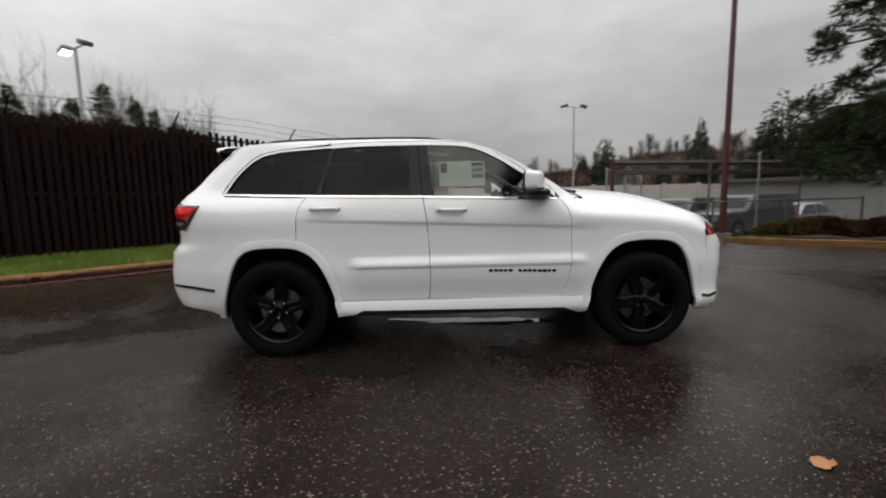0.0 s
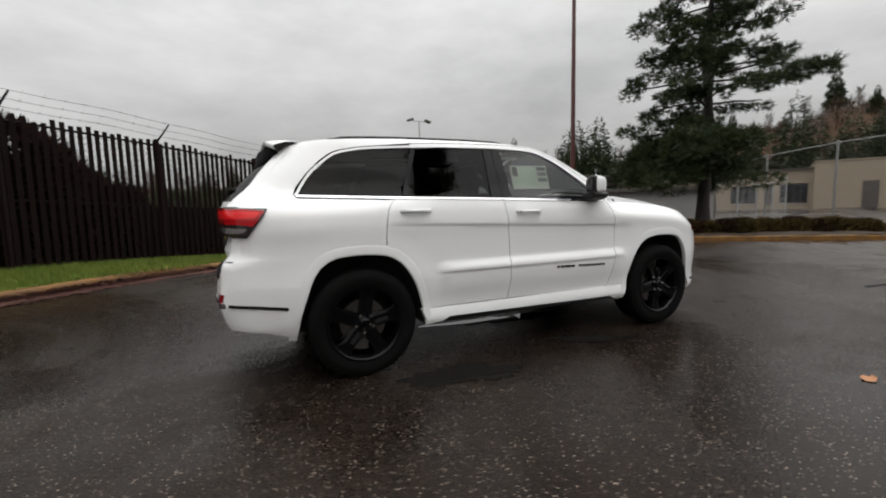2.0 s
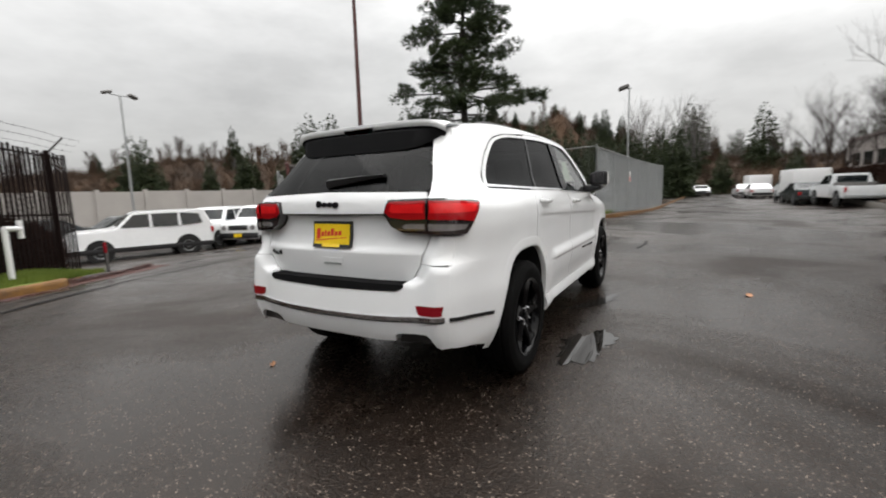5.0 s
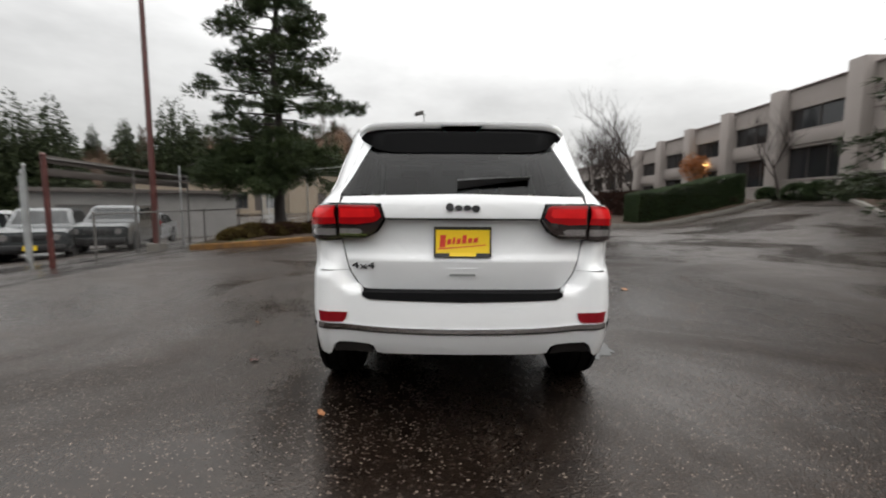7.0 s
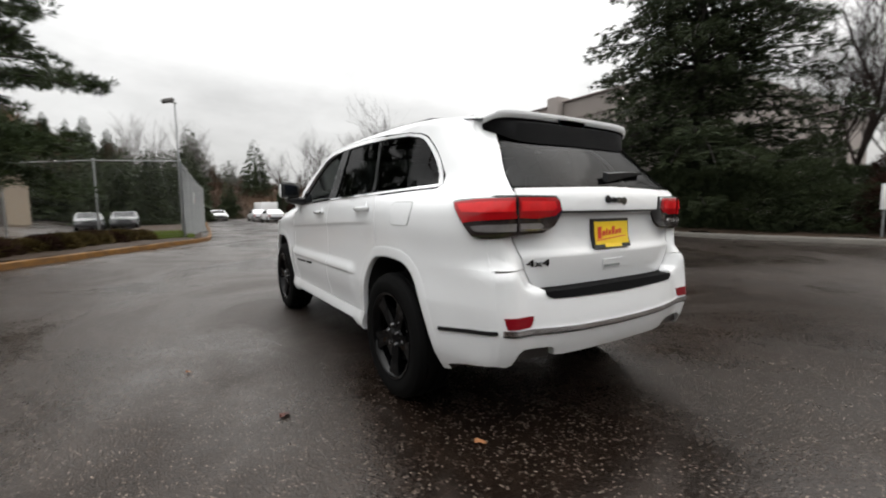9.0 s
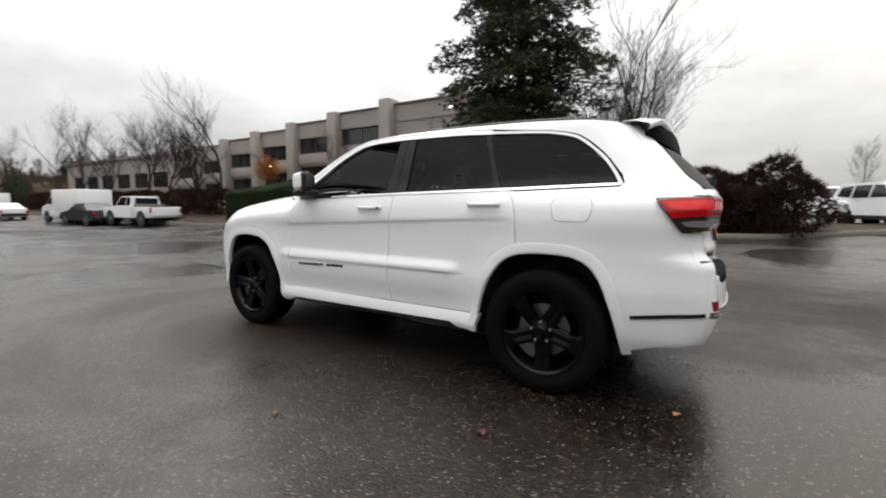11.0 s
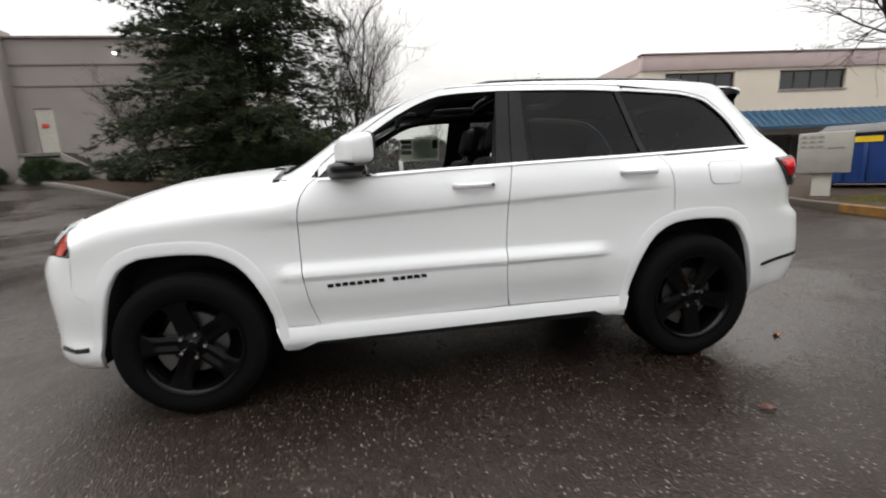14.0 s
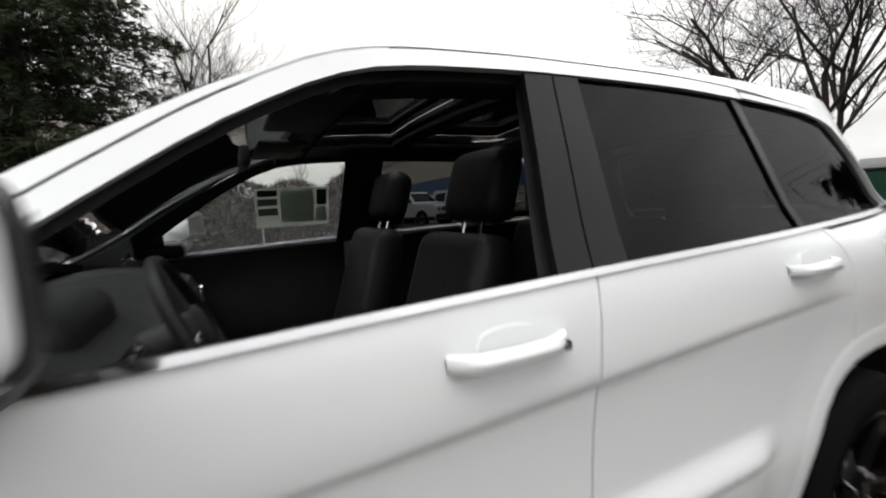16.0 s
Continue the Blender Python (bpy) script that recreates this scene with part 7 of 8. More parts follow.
# long pale wall across the back of the lot
lw = tagged(empty("lot_wall"), "long pale grey panel wall behind the parked cars", "wall")
LA, LB = Vector((-42, 44)), Vector((42, 44))
for i in range(21):
    a = LA.lerp(LB, i / 21)
    b = LA.lerp(LB, (i + 1) / 21)
    part("wall_panel", boxed(a.x + 0.02, b.x - 0.02, 43.8, 44.1, -1.2, 2.15 + 0.06 * (i % 2)), "grey_wall", lw, smooth=False)
    part("pilaster", boxed(a.x - 0.18, a.x + 0.18, 43.65, 43.9, -1.2, 2.35), "grey_wall", lw, smooth=False)

# far pale warehouse along the road
wh = tagged(empty("warehouse"), "pale grey warehouse behind bare trees", "building")
part("wall", boxed(46, 75, -34, -20.5, -0.5, 6.3), "concrete", wh, smooth=False)
part("roof_edge", boxed(45.8, 75.2, -34.2, -20.3, 6.3, 6.6), "concrete_dark", wh, smooth=False)
for k in range(6):
    part("window", boxed(47.5 + 4.4 * k, 50.5 + 4.4 * k, -20.5, -20.44, 3.0, 4.6), "win_glass", wh, smooth=False)

# ---------------------------------------------------------------- mailbox, dumpster, barrier
mb = tagged(empty("mailbox_cluster"), "beige metal cluster mailbox on a concrete pedestal", "mailbox")
mbm = Matrix.Translation((-9.1, -4.75, gz(-9.1, -4.75) + 0.02)) @ Matrix.Rotation(radians(-52), 4, "Z")
part("pedestal", boxed(-0.16, 0.16, -0.14, 0.14, 0.0, 0.62, bevel=0.02, m=mbm), "post_conc", mb, "pale concrete pedestal")
cab = part("cabinet", boxed(-0.44, 0.44, -0.23, 0.238, 0.60, 1.44, bevel=0.02, m=mbm), "mail", mb)
for i in range(3):
    for j in range(3):
        part("letter_door", boxed(0.02 + 0.135 * i, 0.145 + 0.135 * i, 0.236, 0.2405, 1.12 + 0.095 * j, 1.205 + 0.095 * j, bevel=0.001, m=mbm), "mail", cab)
        part("lock", boxed(0.05 + 0.135 * i, 0.11 + 0.135 * i, 0.239, 0.2425, 1.16 + 0.095 * j, 1.172 + 0.095 * j, m=mbm), "print_dark", cab, smooth=False)
part("mail_slot", boxed(-0.30, -0.05, 0.239, 0.244, 1.10, 1.115, m=mbm), "print_dark", cab, smooth=False)

def dumpster(x, y, turn, paint, label, sticker):
    dp = tagged(empty("dumpster"), label, "dumpster")
    dm = Matrix.Translation((x, y, gz(x, y) + 0.13)) @ Matrix.Rotation(radians(turn), 4, "Z")
    bm = bmesh.new()
    vs_ = [bm.verts.new(dm @ Vector(v)) for v in ((-0.95, -0.7, 0.12), (0.95, -0.7, 0.12), (0.95, 0.7, 0.12), (-0.95, 0.7, 0.12), (-1.0, -0.75, 1.55), (1.0, -0.75, 1.55), (1.0, 0.85, 1.30), (-1.0, 0.85, 1.30))]
    for f in ((0, 1, 2, 3), (4, 5, 6, 7), (0, 1, 5, 4), (1, 2, 6, 5), (2, 3, 7, 6), (3, 0, 4, 7)):
        bm.faces.new([vs_[i] for i in f])
    bmesh.ops.bevel(bm, geom=list(bm.edges), offset=0.02, segments=1, affect="EDGES")
    part("bin_body", bm, paint, dp, recalc=True)
    for k in range(5):
        part("rib", boxed(-0.85 + 0.42 * k, -0.78 + 0.42 * k, 0.70, 0.84, 0.15, 1.25, bevel=0.01, m=dm), paint, dp)
    part("lid", boxed(-1.02, 1.02, -0.80, 0.90, 0, 0.06, bevel=0.015, m=dm @ Matrix.Translation((0, 0, 1.44)) @ Matrix.Rotation(radians(-9), 4, "X")), "black_plastic", dp, "black lid")
    part("fork_pocket", boxed(-1.12, 1.12, 0.2, 0.45, 0.75, 0.90, bevel=0.01, m=dm), paint, dp)
    part("caster", boxed(-0.8, -0.7, -0.5, -0.4, 0, 0.13, m=dm), "black_plastic", dp)
    part("caster", boxed(0.7, 0.8, -0.5, -0.4, 0, 0.13, m=dm), "black_plastic", dp)
    part("caster", boxed(-0.8, -0.7, 0.4, 0.5, 0, 0.13, m=dm), "black_plastic", dp)
    part("caster", boxed(0.7, 0.8, 0.4, 0.5, 0, 0.13, m=dm), "black_plastic", dp)
    if sticker:
        part("label_patch", boxed(-0.25, 0.25, 0.842, 0.852, 1.12, 1.26, m=dm), "yellow_plate", dp, "yellow sticker", smooth=False)


dumpster(-12.1, -6.1, -58, "blue_bin", "blue steel waste container with a sloped lid", True)
dumpster(-13.4, -2.35, -72, "green_bin", "dark green steel waste container on the grass", False)

bar = tagged(empty("pipe_gate"), "grey pipe gate with a diagonal brace beside the drive", "gate")
A_, B_ = (-10.2, -7.6), (-9.6, -14.6)
zb = gz(*A_)
part("gate_post", rodded((*A_, zb), (*A_, zb + 1.85), 0.085, seg=16), "galv_dark", bar, "thick galvanised post")
part("gate_post", rodded((*B_, gz(*B_)), (*B_, gz(*B_) + 1.6), 0.06, seg=12), "galv_dark", bar)
for z in (1.12, 1.5):
    part("bar", rodded((*A_, zb + z), (*B_, zb + z), 0.035), "galv_dark", bar)
part("brace", rodded((*B_, zb + 1.3), (A_[0], A_[1], zb + 0.12), 0.035), "galv_dark", bar)
boulder = bmesh.new()
bmesh.ops.create_icosphere(boulder, subdivisions=3, radius=0.50)
for v in boulder.verts:
    v.co *= 1 + 0.35 * noise.noise(v.co * 2.1) + 0.1 * noise.noise(v.co * 6)
    v.co.z *= 0.55
bo = finish(boulder, "boulder", "rock", angle=25)
bo.matrix_world = pose(-8.45, -2.35, gz(-8.45, -2.35) + 0.20, 0, 0, 25)
tagged(bo, "dark rough boulder on the grass verge", "rock")
sp_ = tagged(empty("sign_post"), "small white sign on a thin post by the shrubs", "sign")
part("pole", rodded((-0.6, -13.2, gz(-0.6, -13.2)), (-0.6, -13.2, gz(-0.6, -13.2) + 1.5), 0.025), "galv", sp_)
part("sign_board", boxed(-0.67, -0.53, -13.19, -13.16, gz(-0.6, -13.2) + 0.85, gz(-0.6, -13.2) + 1.5, bevel=0.005), "sign_white", sp_, "plain white board")

# ---------------------------------------------------------------- other vehicles
def vehicle(name, label, category, m, body, glass, L_, W_, paint, wheels, wr=0.34, plate=None, extra=None, trim=0.0):
    """A parked vehicle: side outline drawn across its width, greenhouse narrowed, wheels, lamps, plates."""
    v = tagged(empty(name, m), label, category)
    hw = W_ / 2

    def hull(poly, inset_top, z0, z1, wid, mt, nm, lab="", bev=0.05):
        bm = bmesh.new()
        a = [bm.verts.new((x, -(wid - inset_top * ss((z - z0) / (z1 - z0))), z)) for x, z in poly]
        b = [bm.verts.new((x, (wid - inset_top * ss((z - z0) / (z1 - z0))), z)) for x, z in poly]
        n = len(poly)
        for i in range(n):
            bm.faces.new((a[i], a[(i + 1) % n], b[(i + 1) % n], b[i]))
        bm.faces.new(a)
        bm.faces.new(b)
        bmesh.ops.recalc_face_normals(bm, faces=bm.faces)
        bmesh.ops.bevel(bm, geom=list(bm.edges), offset=bev, segments=2, affect="EDGES", clamp_overlap=True)
        return part(nm, bm, mt, v, lab, angle=35)
    zmax = max(z for _, z in body)
    hull(body, 0.16, 0.95, zmax, hw, paint, "body")
    for k, pl in enumerate(glass):
        for sg in (1, -1):
            bm = bmesh.new()
            f = bm.faces.new([bm.verts.new((x, sg * (hw - 0.16 * ss((z - 0.95) / (zmax - 0.95)) + 0.012), z)) for x, z in pl])
            bmesh.ops.solidify(bm, geom=[f], thickness=0.02)
            part("side_window", bm, "car_glass", v, recalc=True, smooth=False)
    if trim:
        for sg in (1, -1):
            part("lower_trim", boxed(-L_ / 2 + 0.05, L_ / 2 - 0.05, sg * hw - 0.03, sg * hw + 0.02, 0.30, trim, bevel=0.01), "black_plastic", v)
    for wx in wheels:
        for sg in (1, -1):
            w = part("wheel", lathe([(wr * 0.62, -0.10), (wr - 0.03, -0.11), (wr, -0.07), (wr, 0.07), (wr - 0.03, 0.11), (wr * 0.62, 0.10)], 24), "rubber", v)
            w.matrix_basis = pose(wx, sg * (hw - 0.10), wr)
            r_ = part("rim", lathe([(0, 0.116), (wr * 0.2, 0.116), (wr * 0.3, 0.10), (wr * 0.55, 0.112), (wr * 0.62, 0.118), (wr * 0.62, 0.09), (0, 0.09)], 20), "silver_paint", w)
            if sg < 0:
                r_.matrix_basis = pose(0, 0, 0, 0, 0, 180)
            part("wheel_arch", lathe([(wr + 0.07, 0.0), (wr + 0.07, 0.012), (wr * 0.99, 0.012)], 24), "void", v).matrix_basis = pose(wx, sg * (hw + 0.0) - (0.006 if sg < 0 else 0.0), wr + 0.02)
    if plate:
        for sx, zz in plate:
            part("number_plate", boxed(sx - 0.012, sx + 0.012, -0.16, 0.16, zz - 0.08, zz + 0.08), "yellow_plate", v, "yellow dealer plate", smooth=False)
    if extra:
        extra(v)
    return v


def suv_shape(kind):
    if kind == "box":
        return dict(body=[(-2.15, 0.30), (2.12, 0.30), (2.2, 0.55), (2.18, 0.95), (1.95, 1.03), (0.85, 1.10), (0.35, 1.60), (0.1, 1.68), (-1.95, 1.68), (-2.12, 1.30), (-2.2, 0.95), (-2.2, 0.5)],
                    glass=[[(0.72, 1.13), (0.30, 1.56), (-0.15, 1.58), (-0.15, 1.12)], [(-0.25, 1.12), (-0.25, 1.58), (-1.05, 1.58), (-1.05, 1.12)], [(-1.15, 1.14), (-1.15, 1.57), (-1.75, 1.55), (-1.85, 1.18)]], L_=4.4, W_=1.78)
    if kind == "sedan":
        return dict(body=[(-2.25, 0.28), (2.25, 0.28), (2.32, 0.5), (2.2, 0.78), (1.0, 0.95), (0.35, 1.40), (-0.9, 1.44), (-1.6, 1.02), (-2.3, 0.98), (-2.35, 0.5)],
                    glass=[[(0.85, 0.97), (0.30, 1.35), (-0.30, 1.38), (-0.30, 0.98)], [(-0.38, 0.98), (-0.38, 1.38), (-0.9, 1.38), (-1.35, 1.02)]], L_=4.7, W_=1.8)
    return None


def front_bits(L_, hw, z):
    def f(v):
        x = L_ / 2
        for sg in (1, -1):
            part("headlight", rodded((x - 0.05, sg * (hw - 0.28), z), (x + 0.015, sg * (hw - 0.28), z), 0.11, 0.10, seg=16), "clear_lens", v)
            part("tail_light", boxed(-x - 0.02, -x + 0.08, sg * (hw - 0.09) - 0.08, sg * (hw - 0.09) + 0.08, z - 0.02, z + 0.2, bevel=0.01), "red_lens", v)
        part("grille", boxed(x - 0.06, x + 0.008, -hw + 0.48, hw - 0.48, z - 0.10, z + 0.10, bevel=0.01), "black_plastic", v)
        part("front_bumper", boxed(x - 0.15, x + 0.06, -hw + 0.06, hw - 0.06, 0.36, 0.58, bevel=0.04), "black_plastic", v)
        part("rear_bumper", boxed(-x - 0.06, -x + 0.12, -hw + 0.06, hw - 0.06, 0.36, 0.60, bevel=0.04), "black_plastic", v)
        # windscreen, laid just over the sloping face
        bm = bmesh.new()
        q = (0.80, 1.115, 0.37, 1.575) if L_ < 4.6 else (0.93, 0.975, 0.40, 1.36)
        fc = bm.faces.new([bm.verts.new(p) for p in ((q[0] + 0.02, -hw + 0.14, q[1] + 0.012), (q[0] + 0.02, hw - 0.14, q[1] + 0.012), (q[2] + 0.02, hw - 0.26, q[3] + 0.012), (q[2] + 0.02, -hw + 0.26, q[3] + 0.012))])
        bmesh.ops.solidify(bm, geom=[fc], thickness=0.02)
        part("windscreen", bm, "car_glass", v, recalc=True, smooth=False)
    return f


def at(x, y, turn, dz=0.0):
    return pose(x, y, gz(x, y) + dz, 0, 0, turn)


bx, sd_ = suv_shape("box"), suv_shape("sedan")
WHITE = "white boxy SUV with black lower trim in the lot"
vehicle("parked_suv", WHITE, "car", at(4.05, 15.75, 161), paint="white_paint", wheels=(1.32, -1.32), extra=front_bits(4.4, 0.89, 0.80), trim=0.46, plate=[(2.24, 0.48)], **bx)
vehicle("parked_suv", "white boxy SUV facing the yard with a yellow plate", "car", at(7.5, 16.6, 206), paint="white_paint", wheels=(1.32, -1.32), extra=front_bits(4.4, 0.89, 0.80), trim=0.46, plate=[(2.27, 0.48)], **bx)
vehicle("parked_suv", "white boxy SUV facing the yard with a yellow plate", "car", at(9.1, 15.6, 208), paint="white_paint", wheels=(1.32, -1.32), extra=front_bits(4.4, 0.89, 0.80), trim=0.46, plate=[(2.27, 0.48)], **bx)
vehicle("parked_suv", "dark grey boxy SUV behind the lot fence", "car", at(10.4, 14.0, 212), paint="dark_paint", wheels=(1.32, -1.32), extra=front_bits(4.4, 0.89, 0.80), trim=0.46, plate=[(2.27, 0.48)], **bx)
vehicle("parked_suv", "dark green SUV behind the lot fence", "car", at(12.2, 12.8, 200), paint="dark_paint", wheels=(1.32, -1.32), extra=front_bits(4.4, 0.89, 0.80), **bx)
vehicle("parked_car", "silver saloon car parked in the lot", "car", at(15.5, 14.2, 200), paint="silver_paint", wheels=(1.4, -1.4), extra=front_bits(4.7, 0.9, 0.65), **sd_)
for k, (x, y, c) in enumerate(((-4.0, 21.5, "dark"), (-1.0, 21.0, "silver"), (2.2, 20.6, "dark"), (5.4, 20.2, "dark"), (8.6, 20.4, "silver"), (11.8, 20.0, "dark"), (15, 19.6, "white"), (-8, 22.5, "dark"), (-12, 23.0, "silver"), (-16, 23, "white"))):
    vehicle("parked_car", {"dark": "dark saloon car in the back row of the lot", "silver": "silver saloon car in the back row of the lot", "white": "white saloon car in the back row of the lot"}[c], "car", at(x, y, 168 + 7 * (k % 3)), paint=c + "_paint", wheels=(1.4, -1.4), extra=front_bits(4.7, 0.9, 0.65), **sd_)
for k, (x, y, c) in enumerate(((40.0, 5.2, "dark"), (40.4, 7.6, "dark"), (46.4, 5.4, "red"), (49.4, 5.6, "silver"), (52.6, 5.9, "dark"), (56.0, 6.2, "dark"))):
    vehicle("parked_car", {"dark": "dark saloon car beyond the island", "silver": "silver saloon car beyond the island", "white": "white saloon car beyond the island", "red": "red saloon car beyond the island"}[c], "car", at(x, y, 182 + 6 * (k % 3)), paint=c + "_paint", wheels=(1.4, -1.4), extra=front_bits(4.7, 0.9, 0.65), **sd_)


def pickup_bits(v):
    for sg in (1, -1):
        part("tail_light", boxed(-2.72, -2.64, sg * 0.86 - 0.07, sg * 0.86 + 0.07, 0.78, 1.05, bevel=0.01), "red_lens", v)
        part("bed_side", boxed(-2.68, -0.65, sg * 0.92 - 0.04, sg * 0.92 + 0.04, 0.55, 1.12, bevel=0.02), "white_paint", v)
    part("tailgate", boxed(-2.72, -2.66, -0.86, 0.86, 0.60, 1.10, bevel=0.02), "white_paint", v)
    part("rear_bumper", boxed(-2.85, -2.68, -0.90, 0.90, 0.45, 0.62, bevel=0.03), "galv", v)
    part("rear_window", boxed(-0.70, -0.66, -0.66, 0.66, 1.22, 1.66, bevel=0.01), "car_glass", v)
    part("tool_chest", boxed(-1.25, -0.78, -0.85, 0.85, 0.95, 1.28, bevel=0.02), "galv_dark", v)


vehicle("pickup_truck", "white pickup truck parked at the road edge", "truck", at(28.6, -9.7, 4), body=[(-2.65, 0.45), (2.6, 0.42), (2.72, 0.7), (2.6, 1.05), (1.25, 1.15), (0.7, 1.75), (-0.55, 1.78), (-0.66, 1.12), (-2.65, 0.95)], glass=[[(1.05, 1.2), (0.62, 1.68), (-0.05, 1.70), (-0.05, 1.2)], [(-0.12, 1.2), (-0.12, 1.70), (-0.52, 1.70), (-0.56, 1.2)]], L_=5.4, W_=1.9, paint="white_paint", wheels=(1.75, -1.75), wr=0.40, extra=pickup_bits)


def van_bits(v):
    part("cargo_box", boxed(-3.2, 0.9, -1.0, 1.0, 0.60, 2.35, bevel=0.06), "sign_white", v, "white box body")
    part("rear_bumper", boxed(-3.35, -3.2, -1.0, 1.0, 0.45, 0.60, bevel=0.02), "galv_dark", v)
    for sg in (1, -1):
        part("tail_light", boxed(-3.24, -3.19, sg * 0.98 - 0.06, sg * 0.98 + 0.06, 0.60, 0.76), "red_lens", v)


for k, (x, y) in enumerate(((37.0, -9.0), (58, -8.6))):
    vehicle("box_truck", "white box truck parked along the road", "truck", at(x, y, 3), body=[(-3.0, 0.45), (2.7, 0.42), (2.8, 0.8), (2.6, 1.2), (2.0, 1.3), (1.6, 1.95), (0.95, 2.0), (0.9, 0.8), (-3.0, 0.75)], glass=[[(1.85, 1.32), (1.52, 1.88), (1.0, 1.9), (1.0, 1.32)]], L_=5.8, W_=2.0, paint="white_paint", wheels=(1.9, -2.1), wr=0.40, extra=van_bits)
for x, y, t in ((33.4, -8.7, 4), (49, -7.9, 3), (54, -7.2, 2)):
    vehicle("parked_car", "dark car parked between the trucks" if x < 40 else "white saloon car parked along the road", "car", at(x, y, t), paint="dark_paint" if x < 40 else "white_paint", wheels=(1.4, -1.4), extra=front_bits(4.7, 0.9, 0.65), **sd_)
vehicle("parked_car", "white saloon car far along the road", "car", at(60, -3.2, 183), paint="white_paint", wheels=(1.4, -1.4), extra=front_bits(4.7, 0.9, 0.65), **sd_)
vehicle("parked_suv", "old white boxy SUV by the cream building", "car", at(-10.6, -17.0, 114), paint="white_paint", wheels=(1.32, -1.32), extra=front_bits(4.4, 0.89, 0.80), trim=0.46, **bx)
vehicle("parked_suv", "old white boxy SUV by the cream building", "car", at(-8.1, -18.6, 112), paint="white_paint", wheels=(1.32, -1.32), extra=front_bits(4.4, 0.89, 0.80), trim=0.46, **bx)
vehicle("parked_suv", "old white boxy SUV by the cream building", "car", at(-6.6, -21.6, 110), paint="white_paint", wheels=(1.32, -1.32), extra=front_bits(4.4, 0.89, 0.80), trim=0.46, **bx)
vehicle("parked_car", "white saloon car in front of the shops", "car", at(-21.0, -8.4, 300), paint="white_paint", wheels=(1.4, -1.4), extra=front_bits(4.7, 0.9, 0.65), **sd_)

# ---------------------------------------------------------------- trees
class Leaves:
    """Collects thin triangles: needles, twigs and leaf clumps."""

    def __init__(self, seed):
        self.r, self.v, self.f = random.Random(seed), [], []

    def tri(self, a, b, c):
        k = len(self.v)
        self.v += [tuple(a), tuple(b), tuple(c)]
        self.f.append((k, k + 1, k + 2))

    def spray(self, p, d, l, w, n):
        """A tuft of n narrow blades from p that fan round the way d."""
        r = self.r
        for _ in range(n):
            e = Vector((d.x + r.gauss(0, 0.45), d.y + r.gauss(0, 0.45), d.z + r.gauss(0, 0.35))).normalized()
            s = e.cross(Vector((r.gauss(0, 1), r.gauss(0, 1), r.gauss(0, 1)))).normalized() * w * (0.6 + 0.8 * r.random())
            q = p + e * l * (0.6 + 0.7 * r.random())
            self.tri(p - s, p + s, q)


def tube(vs, fs, pts, radii, seg=6):
    k0 = len(vs)
    for i, (p, r) in enumerate(zip(pts, radii)):
        d = (pts[min(i + 1, len(pts) - 1)] - pts[max(i - 1, 0)]).normalized()
        u = d.cross(Vector((0.3, 0.9, 0.2))).normalized()
        w = d.cross(u)
        for j in range(seg):
            a = 2 * math.pi * j / seg
            vs.append(tuple(p + (u * math.cos(a) + w * math.sin(a)) * r))
    for i in range(len(pts) - 1):
        for j in range(seg):
            fs.append((k0 + i * seg + j, k0 + i * seg + (j + 1) % seg, k0 + (i + 1) * seg + (j + 1) % seg, k0 + (i + 1) * seg + j))


def conifer(name, label, x, y, h, r_base, z_low, seed, rows, per, blades, shape=1.0, droop=0.35, dens=1.0, mat_="fir", spread=1.0):
    t = tagged(empty(name), label, "tree")
    L_ = Leaves(seed)
    r = L_.r
    z0 = gz(x, y)
    tv, tf = [], []
    lean = Vector((r.uniform(-0.02, 0.02), r.uniform(-0.02, 0.02), 1))
    axis = [Vector((x, y, z0)) + lean * (h * i / 10) for i in range(11)]
    tube(tv, tf, axis, [0.022 * h * (1 - 0.93 * i / 10) * (0.8 if i else 1.15) for i in range(11)], 10)
    for k in range(rows):
        f = k / (rows - 1)
        zc = z_low + (h - z_low) * f ** 0.95
        reach = r_base * (1 - f) ** shape * (0.85 + 0.3 * r.random()) + 0.15
        for j in range(per):
            a = 2 * math.pi * (j + r.random() * 0.8) / per + k * 1.3
            l = reach * (0.55 + 0.6 * r.random())
            base = Vector((x, y, z0 + zc + r.uniform(-0.4, 0.4)))
            dr = droop * (0.45 + 1.1 * r.random())
            out = Vector((math.cos(a), math.sin(a), 0))
            pts = []
            for i in range(5):
                s = i / 4
                pts.append(base + out * l * s + Vector((0, 0, l * (0.18 * s - dr * s * s + 0.10 * s ** 4))))
            tube(tv, tf, pts, [0.035 * l / 3 * (1 - 0.85 * i / 4) + 0.006 for i in range(5)], 4)
            n = max(4, int(l * 9 * dens))
            side = Vector((-out.y, out.x, 0))
            for i in range(n):
                s = 0.12 + 0.88 * (i + r.random()) / n
                q = base + out * l * s + Vector((0, 0, l * (0.18 * s - dr * s * s + 0.10 * s ** 4)))
                wdt = l * 0.28 * spread * (1.1 - s) + 0.12
                for sg in (1, -1):
                    e = (out * 0.7 + side * sg * 0.9 + Vector((0, 0, -0.25 + 0.2 * r.random()))).normalized()
                    q2 = q + e * wdt * r.random() + Vector((0, 0, r.gauss(-0.05, 0.12)))
                    L_.spray(q2, e, 0.22 + 0.16 * r.random(), 0.019, blades)
    raw("trunk", tv, tf, "bark", t, smooth=True)
    raw("crown", L_.v, L_.f, mat_, t)
    return t


